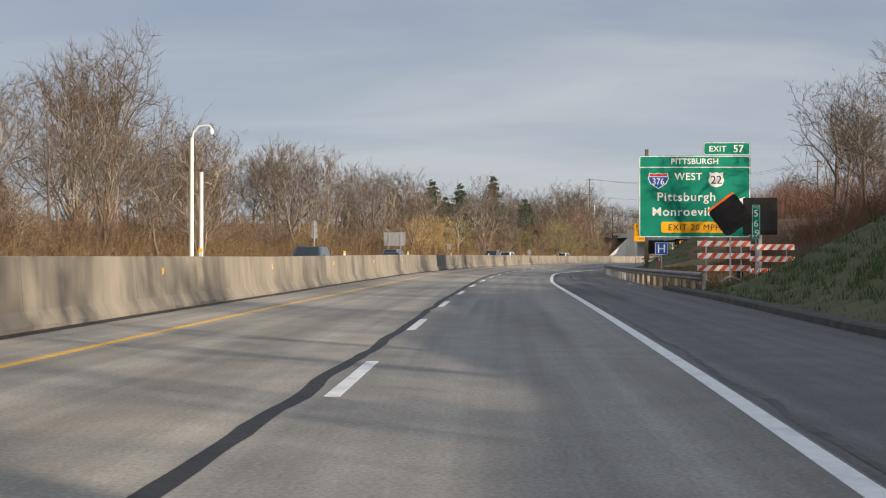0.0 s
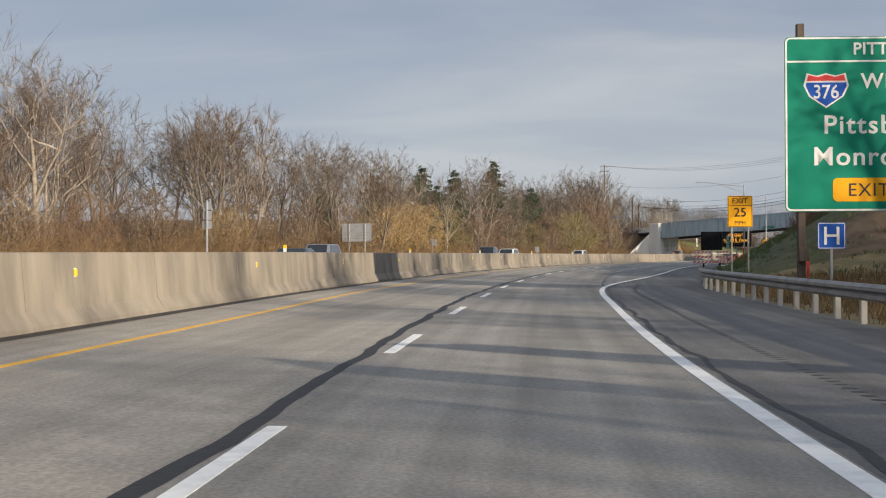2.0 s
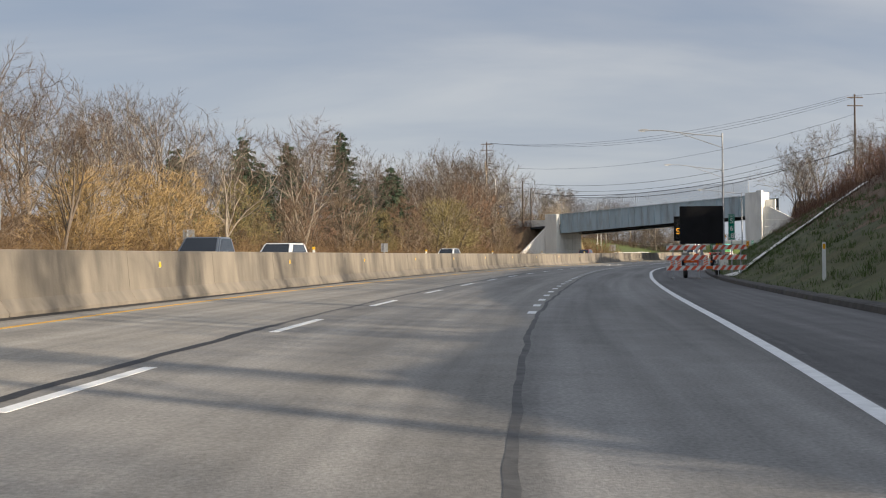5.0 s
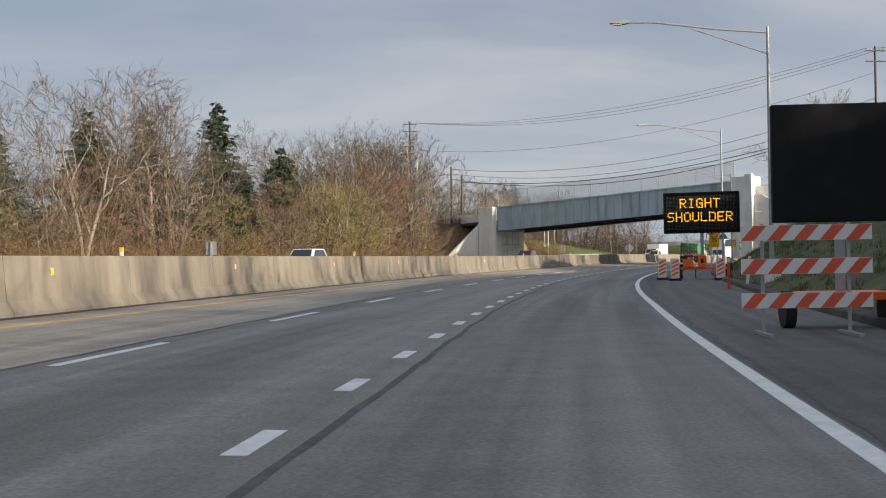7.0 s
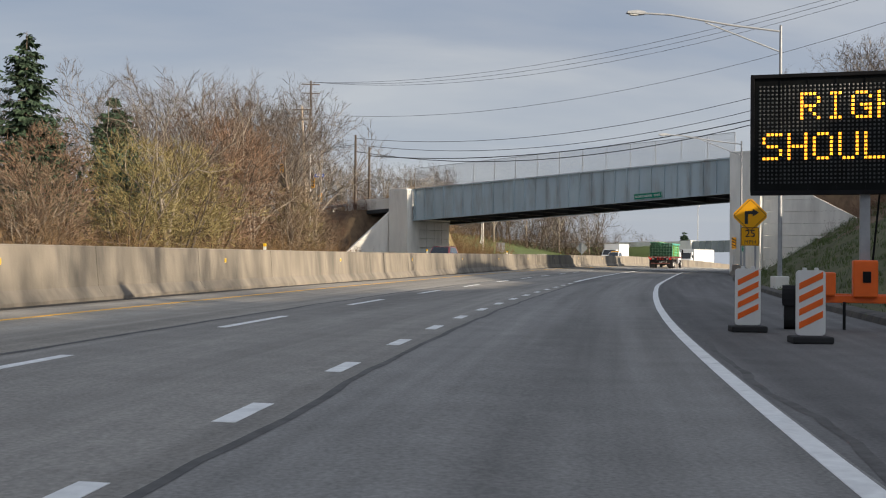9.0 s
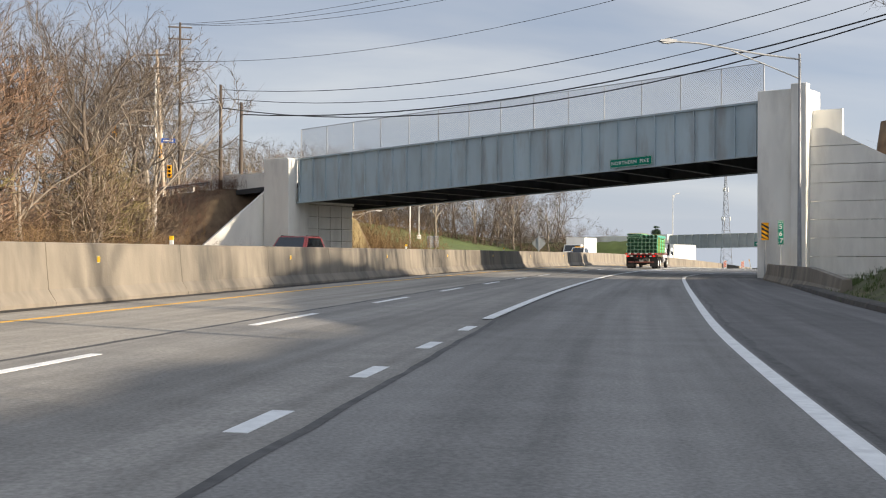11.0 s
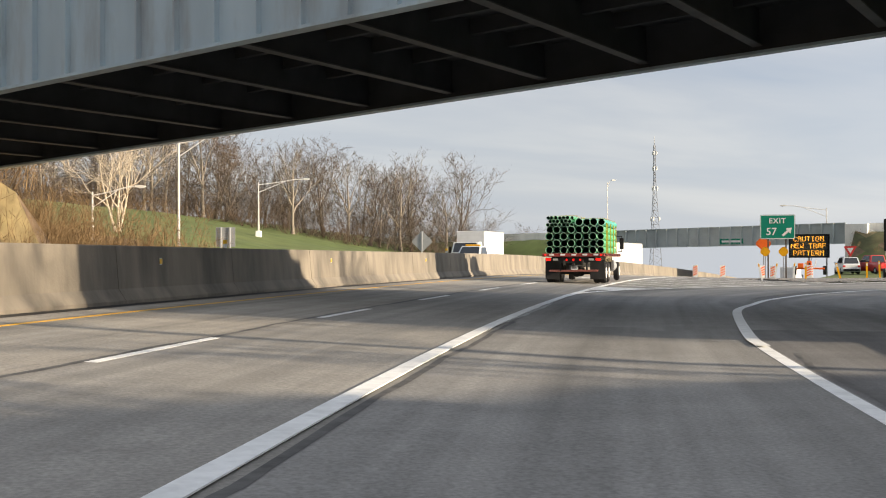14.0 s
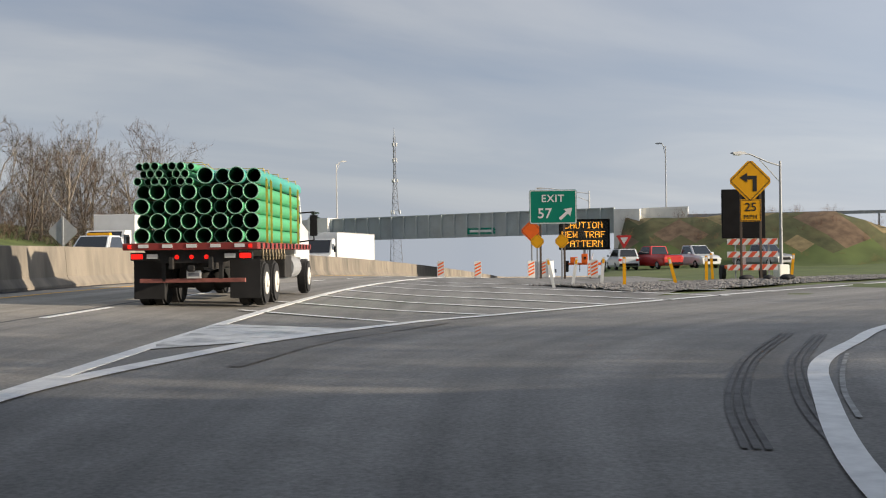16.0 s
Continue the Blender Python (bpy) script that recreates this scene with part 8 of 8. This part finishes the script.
def scatter(name, temps, places, material, label, category):
    """One object of many clumps: places hold x, y, z, size, turn, which."""
    vs, fs, ts, base = [], [], [], 0
    for x, y, z, s, a, k in places:
        v, f, t = temps[k]
        c, sn = math.cos(a), math.sin(a)
        q = np.empty_like(v)
        q[:, 0] = (v[:, 0] * c - v[:, 1] * sn) * s + x
        q[:, 1] = (v[:, 0] * sn + v[:, 1] * c) * s + y
        q[:, 2] = v[:, 2] * s + z
        vs.append(q)
        if len(f):
            fs.append(f + base)
        if len(t):
            ts.append(t + base)
        base += len(v)
    o = new(name, fast_mesh(name, np.concatenate(vs), np.concatenate(fs) if fs else [], np.concatenate(ts) if ts else [], [material], False))
    return tagged(o, label, category, kind="stuff")


def ground_many(pts):
    a = np.array(pts, float)
    return ground_height(a[:, 0], a[:, 1])[0]


def plant():
    rnd = random.Random(42)
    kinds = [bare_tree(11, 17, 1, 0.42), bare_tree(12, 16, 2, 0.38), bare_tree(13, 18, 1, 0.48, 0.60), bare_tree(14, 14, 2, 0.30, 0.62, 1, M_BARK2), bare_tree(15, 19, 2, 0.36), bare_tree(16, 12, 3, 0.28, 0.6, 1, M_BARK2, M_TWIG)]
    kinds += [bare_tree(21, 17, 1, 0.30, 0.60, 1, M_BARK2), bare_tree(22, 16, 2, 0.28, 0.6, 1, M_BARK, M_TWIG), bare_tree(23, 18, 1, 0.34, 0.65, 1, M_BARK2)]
    size = [max(v.co.z for v in k[1].vertices) for k in kinds]
    firs = [conifer(31, 20, 7.4, 1.5), conifer(32, 16, 7.0, 1.7), conifer(33, 18, 7.4, 1.6)]

    def put(meshes, key, x, y, z, s, turn, label, group, names):
        m = Matrix.Translation((x, y, z)) @ Matrix.Rotation(radians(turn), 4, "Z") @ Matrix.Diagonal((s, s, s, 1))
        t = new("tree" if "needles" not in names else "conifer_tree")
        t.empty_display_size = 0.2
        t.matrix_world = m
        tagged(t, label, "tree", group)
        for me, nm in zip(meshes, names):
            o = new(nm, me)
            o.parent = t

    spots = []
    # left woods along the opposite road
    y = -25.0
    while y < 296:
        for o0, o1 in ((-28, -33), (-36, -52), (-56, -80)):
            if rnd.random() < (0.6 if o0 == -28 else 1.0 if o0 == -36 else 0.5):
                yy = y + rnd.uniform(-3, 3)
                p = road(yy, rnd.uniform(o1, o0))
                tall = float(np.interp(yy, [-25, 60, 112, 150, 200, 300], [14, 15, 15.5, 16.5, 17, 20])) * rnd.uniform(0.72, 1.15) * (0.98 if o0 == -56 else 1)
                spots.append((p.x, p.y, tall * (0.85 if o0 == -28 else 1), o0 != -28))
        y += 4.7
    spots += [(39.5, 297.0, 19), (-31, 107, 23.5), (-33.5, 105, 21), (-29.5, 118, 16), (-41, 130, 26), (-38, 127, 22), (-17.3, 160, 17.5), (-20, 156, 15), (-5, 233, 20), (-8, 229, 18), (-33, 96, 14), (-30, 136, 18), (-27, 141, 16), (-27, 184, 21), (-28.5, 190, 20), (-26, 179, 19), (-31, 187, 18), (35, 322, 19), (30, 318, 21), (25, 315, 19), (39, 326, 17), (40, 333, 20), (36, 331, 21), (44, 339, 17), (41, 342, 20), (37, 340, 19), (44, 345, 14), (36, 345, 15)]
    firm = [(13.9, 306), (-2.4, 301), (5.1, 301.5), (22.4, 304), (-12, 290), (1, 292), (-21, 262)]
    for p in spots:
        if any(abs(p[0] - q[0]) < 6 and -30 < p[1] - q[1] < 4 for q in firm):
            continue
        k = rnd.randrange(6, 9) if len(p) > 3 and p[3] else rnd.randrange(6)
        z = ground_at(p[0], p[1])
        put(kinds[k], k, p[0], p[1], z - 0.1, (p[2] - z * 0.3) / size[k], rnd.uniform(0, 360), "leafless grey-brown tree in the roadside wood" if k % 2 else "tall leafless branching tree in the roadside wood", "roadside wood", ("trunk", "crown"))
    # a dense wood behind the conifers
    for i in range(22):
        x, yy = -22 + i * 2.7 + rnd.uniform(-1.5, 1.5), 314 + rnd.uniform(-4, 14)
        k = rnd.randrange(6, 9)
        put(kinds[k], k, x, yy, ground_at(x, yy) - 0.1, rnd.uniform(12, 17) / size[k], rnd.uniform(0, 360), "leafless tree in the wood behind the conifers", "roadside wood", ("trunk", "crown"))
    # far side: ridge beyond the field, and behind the far bridge
    for i in range(60):
        x, yy = 24 + 88 * (i + rnd.random()) / 60, 414 + abs(rnd.gauss(0, 18))
        k = rnd.randrange(6, 9)
        put(kinds[k], k, x, yy, ground_at(x, yy) - 0.1, rnd.uniform(11, 15) / size[k], rnd.uniform(0, 360), "leafless tree on the ridge above the field", "ridge trees", ("trunk", "crown"))
    # behind the start, on the sunny side
    for i in range(8):
        yy = -12 - i * 9 + rnd.uniform(-3, 3)
        p = road(yy, rnd.uniform(12, 27))
        k = rnd.randrange(6)
        put(kinds[k], k, p.x, p.y, ground_at(p.x, p.y) - 0.1, rnd.uniform(10, 16) / size[k], rnd.uniform(0, 360), "leafless tree on the bank behind the start", "hillside trees", ("trunk", "crown"))
    for x, yy, h in ((20, -4, 7.5), (21.5, -2.5, 8), (18.5, -12, 8), (29, 2, 9), (33, 7, 8.5), (22, -22, 9), (23.5, 3, 7.5), (38, 16, 9.5), (36, 14, 9), (27, -14, 9)):
        k = rnd.randrange(6)
        put(kinds[k], k, x, yy, ground_at(x, yy) - 0.1, h / size[k], rnd.uniform(0, 360), "small leafless tree on the grassy bank", "hillside trees", ("trunk", "crown"))
    for i in range(14):
        x = 128 + i * 3.8 + rnd.uniform(-3, 3)
        yy = 520 + rnd.uniform(-10, 40) + i * 2.0
        k = rnd.randrange(6, 9)
        put(kinds[k], k, x, yy, ground_at(x, yy) - 0.1, rnd.uniform(11, 16) / size[k], rnd.uniform(0, 360), "leafless tree beyond the far bridge", "far trees", ("trunk", "crown"))
    # right hillside
    for x, yy, h in ((34, 98.6, 14.5), (31, 88, 11), (38, 104, 13), (29, 78, 10), (36, 84, 13), (42, 95, 15), (27, 66, 10), (33, 70, 13), (40, 112, 12), (46, 120, 12), (50, 128, 9),
                     (89, 281.6, 12.5), (97, 284, 12), (80, 250, 6), (72, 249, 10), (74, 252, 10.5), (70, 246, 8), (75.5, 254.5, 9.5), (77, 257, 9), (86, 256, 9), (84, 262, 10), (90, 266, 11), (88, 258, 10), (94, 270, 11), (101, 280, 11), (76, 240, 8), (71, 226, 7.5), (60, 196, 7), (55, 180, 7)):
        k = rnd.randrange(6)
        z = ground_at(x, yy)
        put(kinds[k], k, x, yy, z - 0.1, h / size[k], rnd.uniform(0, 360), "leafless tree on the steep hillside", "hillside trees", ("trunk", "crown"))
    for x, yy, h in ((34, 30, 9), (38, 38, 10), (33, 44, 9), (40, 50, 11), (36, 57, 10), (44, 62, 11), (42, 72, 11), (48, 80, 11), (38, 22, 9), (46, 44, 11)):
        k = rnd.randrange(6)
        put(kinds[k], k, x, yy, ground_at(x, yy) - 0.1, h / size[k], rnd.uniform(0, 360), "leafless tree on the brushy hillside", "hillside trees", ("trunk", "crown"))
    for x, yy, top, k in ((13.9, 306, 23.4, 0), (-2.4, 301, 22, 2), (5.1, 301.5, 21, 2), (22.4, 304, 17, 1), (-12, 290, 19, 1), (1, 292, 17, 1), (-21, 262, 16, 2), (17.5, 296, 14, 1), (152, 470, 8.5, 1), (-52, 130, 14, 1)):
        z = ground_at(x, yy)
        put(firs[k], 10 + k, x, yy, z - 0.1, (top - z) / (20, 16, 18)[k], rnd.uniform(0, 360), "dark green conifer among the bare trees", "conifers", ("trunk", "needles"))

    # unseen trees added south of the ramp, beyond the bridge's approach, to shade it
    for i in range(13):
        x, yy = 101 + i * 3.2 + rnd.uniform(-1, 1), 292 - i * 0.6 + rnd.uniform(-4, 4)
        k = rnd.randrange(6)
        put(kinds[k], k, x, yy, ground_at(x, yy) - 0.1, rnd.uniform(9, 12) / size[k], rnd.uniform(0, 360), "unseen leafless tree beside the bridge approach, added to shade the ramp", "hillside trees", ("trunk", "crown"))
    # a pale-barked tree before the field
    ma, mb = bare_tree(17, 12, 3, 0.22)
    for me in (ma, mb):
        me.materials.clear()
        me.materials.append(mat("pale_bark", (0.46, 0.39, 0.30), 0.85, vary=0.2, scale=2, island=0.2))
    put((ma, mb), 99, 65.5, 368, ground_at(65.5, 368) - 0.1, 0.78, 40, "pale-barked leafless tree at the edge of the field", "ridge trees", ("trunk", "crown"))

    # broad budding shrubs along the edge of the wood
    gold = mat("golden_willow_shoots", (0.270, 0.185, 0.080), 0.9, vary=0.25, island=0.4)
    olive = mat("olive_budding_shoots", (0.190, 0.155, 0.066), 0.9, vary=0.25, island=0.4)
    rust = mat("rusty_budding_shoots", (0.190, 0.120, 0.078), 0.9, vary=0.25, island=0.4)
    dun = mat("dun_shrub_shoots", (0.150, 0.108, 0.072), 0.9, vary=0.25, island=0.4)
    shrubs = [round_shrub(71, 8, 4.4, 7, 300, 13, gold, M_BARK2), round_shrub(72, 9, 4.4, 6, 320, 13, olive, M_BARK), round_shrub(73, 11, 4.2, 5, 330, 13, rust, M_BARK), round_shrub(74, 7, 3.8, 7, 270, 13, dun, M_BARK2)]
    tall = (8, 9, 11, 7)
    said = ("golden willow shrub with dense fine shoots", "broad olive shrub coming into bud", "rusty brown budding tree with a rounded crown", "dense dun-brown leafless shrub")
    stand = [(178, -30, 6.5, 0), (184, -31, 7.5, 0), (190, -29.5, 7.5, 0), (196, -32, 6.5, 0), (258, -28.5, 8.5, 1), (264, -28, 8.8, 1), (269, -30, 8, 1), (272, -29, 11.5, 2), (278, -31, 12, 2), (251, -30, 8.5, 2), (246, -27.5, 5.5, 3), (284, -28, 6.5, 3),
             (288, -30, 7, 1), (293, -30, 5, 3), (238, -29, 6.5, 1), (230, -30, 7, 3), (222, -31, 8.5, 2), (214, -29.5, 6, 3), (206, -31, 7.5, 1), (168, -30, 6, 3), (160, -32, 6.5, 2), (152, -30, 4.5, 3), (144, -32, 5.5, 3), (136, -30, 4.5, 0), (126, -32, 5.5, 3), (116, -31, 5, 2), (106, -31, 5, 3), (96, -32, 5, 3), (84, -31, 5.5, 2), (72, -32, 5, 3), (60, -31, 5, 0), (48, -32, 5.5, 3)]
    for yy, o, hh, k in stand:
        p = road(yy, o)
        put(shrubs[k], 0, p.x, p.y, ground_at(p.x, p.y) - 0.1, hh / tall[k], rnd.uniform(0, 360), said[k], "shrubs along the wood", ("trunk", "crown"))

    # brush
    tb = [brush_template(51, 24, 3.2, 1.6), brush_template(52, 26, 2.8, 1.9), brush_template(53, 22, 3.6, 1.4)]

    def fill(spot, n, s0, s1, sizes=None):
        pts, out = [], []
        for _ in range(n):
            pts.append(spot())
        z = ground_many([(p[0], p[1]) for p in pts])
        for p, zz in zip(pts, z):
            s = rnd.uniform(s0, s1) * (p[2] if len(p) > 2 else 1)
            out.append((p[0], p[1], zz, s, rnd.uniform(0, 6.28), rnd.randrange(3)))
        return out

    td = [brush_template(54, 22, 3.2, 1.7, 0.034, 12, 0.6, 0.5), brush_template(55, 24, 2.8, 2.0, 0.034, 12, 0.6, 0.5), brush_template(56, 20, 3.6, 1.5, 0.034, 12, 0.6, 0.5)]

    def left_front():
        yy = rnd.uniform(-20, 292)
        p = road(yy, -23.5 - abs(rnd.gauss(0, 3.2)))
        return p.x, p.y, float(np.interp(yy, [0, 120, 160, 240, 290], [0.55, 0.6, 0.75, 0.85, 0.7]))

    def left_deep():
        yy = rnd.uniform(-20, 300)
        p = road(yy, -27 - abs(rnd.gauss(0, 8)))
        return p.x, p.y, float(np.interp(yy, [0, 120, 170, 240, 290], [1.05, 1.1, 1.35, 1.0, 0.8]))
    tw = [brush_template(57, 12, 8.0, 2.6, 0.042, 36, 0.55, 0.5), brush_template(58, 11, 9.5, 2.4, 0.042, 38, 0.55, 0.5), brush_template(59, 13, 6.8, 2.9, 0.042, 34, 0.6, 0.5)]

    def thicket():
        yy = rnd.uniform(-20, 302)
        p = road(yy, -33.0 - rnd.uniform(0, 1) ** 1.5 * 36)
        return p.x, p.y, float(np.interp(yy, [0, 80, 120, 170, 220, 260, 300], [0.85, 0.8, 0.85, 0.7, 0.75, 0.55, 0.42]))

    def willows():
        yy = rnd.choice((rnd.uniform(60, 140), rnd.uniform(168, 250), rnd.uniform(250, 294)))
        p = road(yy, -26.5 - rnd.uniform(0, 6))
        return p.x, p.y
    scatter("sapling_thicket", tw, fill(thicket, 640, 0.7, 1.15), M_TWIG, "dense brown saplings filling the roadside wood", "thicket")
    scatter("golden_thicket", tw, fill(willows, 120, 0.28, 0.5), M_BUSH, "tall golden-brown shrubs at the edge of the wood", "thicket")

    def hill_wood():
        yy = rnd.uniform(20, 86)
        p = road(yy, KERB(yy) + rnd.uniform(15, 34))
        return p.x, p.y

    # out of view: saplings added to keep the sun off the ramp
    def ramp_wood():
        return rnd.uniform(100, 142), rnd.uniform(283, 299), 1.0
    scatter("hillside_thicket", tw, fill(hill_wood, 180, 0.50, 0.80), M_REDBR, "dense russet saplings on the hillside", "thicket")
    scatter("approach_thicket", tw, fill(ramp_wood, 110, 0.8, 1.25), M_TWIG, "unseen dense brown saplings added beside the approach to shade the ramp", "thicket")

    def far_wood():
        return rnd.uniform(22, 114), 414 + abs(rnd.gauss(0, 16)), 1.0
    scatter("ridge_thicket", tw, fill(far_wood, 200, 0.8, 1.25), M_TWIG2, "dense brown undergrowth between the ridge trees", "thicket")
    scatter("straw_brush", tb, fill(left_front, 330, 0.6, 1.25), M_STRAW, "golden dry brush along the edge of the wood", "brush")
    scatter("woodland_brush", td, fill(left_deep, 430, 0.7, 1.45), M_BUSH, "tangled golden-brown undergrowth between the trees", "brush")

    def bank():
        yy = rnd.uniform(112, 286)
        o = KERB(yy) + rnd.uniform(5.0, 24 if yy < 250 else 17)
        p = road(yy, o)
        return p.x, p.y, float(np.interp(o - KERB(yy), [5.0, 10, 24], [0.2, 0.75, 1.45])) * float(np.interp(yy, [112, 130, 212, 222, 238, 248], [1, 1, 1, 0.45, 0.45, 1]))

    def slope():
        yy = rnd.uniform(56, 108)
        o = KERB(yy) + rnd.uniform(9.5, 36)
        p = road(yy, o)
        return p.x, p.y, float(np.interp(o - KERB(yy), [9, 14, 36], [0.5, 1.0, 1.6]))

    def mound():
        yy = rnd.uniform(-20, 34)
        p = road(yy, KERB(yy) + rnd.uniform(8.5, 24))
        return p.x, p.y, 1.0
    scatter("mound_brush", tb, fill(mound, 320, 0.34, 0.58), M_REDBR, "russet brush on top of the grassy mound", "brush")
    scatter("russet_brush", tb, fill(bank, 500, 0.65, 1.25), M_REDBR, "dense russet brush on the upper bank", "brush")
    def low_slope():
        yy = rnd.uniform(50, 106)
        p = road(yy, KERB(yy) + rnd.uniform(7.5, 24))
        return p.x, p.y
    scatter("low_hillside_brush", tb, fill(low_slope, 170, 0.28, 0.5), M_BUSH, "low golden brush on the hillside behind the rail", "brush")
    scatter("hillside_brush", tb, fill(slope, 270, 0.55, 1.0), M_REDBR, "dry russet brush on the hillside", "brush")

    def abut():
        u, v = -3.2 - 27 * rnd.random() ** 1.3, rnd.uniform(-9.5, 0.1)
        v = v if u < -9 else v * 0.75
        q = BR_A + BR_D * u + BR_P * v
        return q.x, q.y, 0.58
    scatter("embankment_brush", tb, fill(abut, 260, 0.55, 1.0), M_REDBR, "low dead brush on the bridge embankment", "brush")

    def beyond():
        u, v = rnd.uniform(-19, -4.2), rnd.uniform(10, 26)
        q = BR_A + BR_D * u + BR_P * v
        return q.x, q.y, 1.0
    scatter("golden_brush", tb, fill(beyond, 190, 0.8, 1.4), M_STRAW, "golden leafless brush behind the bridge embankment", "brush")

    def far_slope():
        q = B2_A + B2_D * rnd.uniform(31, 92) + B2_P * rnd.uniform(-9, 0.5)
        return q.x, q.y
    scatter("slope_tufts", tb, fill(far_slope, 150, 0.12, 0.30), M_STRAW, "dry tufts on the side road's embankment", "brush")
    scatter("slope_weeds", tb, fill(far_slope, 60, 0.15, 0.36), M_REDBR, "russet weeds on the side road's embankment", "brush")

    def ridge():
        return rnd.uniform(24, 114), 412 + abs(rnd.gauss(0, 9)), 1.0
    scatter("ridge_brush", td, fill(ridge, 130, 0.8, 1.4), M_TWIG, "brown brush along the ridge", "brush")

    # grass
    tg = []
    for sd in (61, 62):
        r2 = random.Random(sd)
        v, f = [], []
        for _ in range(18):
            a, q = r2.uniform(0, 6.28), r2.uniform(0, 0.45)
            p = Vector((q * math.cos(a), q * math.sin(a), -0.02))
            u = Vector((r2.uniform(-0.6, 0.6), r2.uniform(-0.6, 0.6), 1)).normalized() * r2.uniform(0.10, 0.26)
            o = Vector((math.cos(a + 1.5), math.sin(a + 1.5), 0)) * 0.012
            b = len(v)
            v += [p - o, p + o, p + u + o * 0.3, p + u - o * 0.3]
            f.append((b, b + 1, b + 2, b + 3))
        tg.append((np.array([tuple(p) for p in v]), np.array(f), np.array([])))

    def lawn():
        yy = rnd.choice((rnd.uniform(10, 46), rnd.uniform(98, 285), rnd.uniform(98, 285), rnd.uniform(98, 285)))
        p = road(yy, KERB(yy) + 0.35 + rnd.uniform(0, 1) ** 1.3 * 9)
        return p.x, p.y

    def verge():
        yy = rnd.uniform(46, 100)
        p = road(yy, KERB(yy) + 0.6 + rnd.uniform(0, 10))
        return p.x, p.y

    def many(spot, n, s0, s1):
        return [(a, b, c, d, e, k % 2) for a, b, c, d, e, k in fill(spot, n, s0, s1)]
    scatter("bank_grass", tg, many(lawn, 3600, 0.7, 1.5), M_GRASS, "short spring grass on the roadside bank", "grass")
    scatter("verge_grass", tg, many(verge, 1400, 0.8, 2.2), M_STRAW, "dry yellow grass behind the guide rail", "grass")


plant()
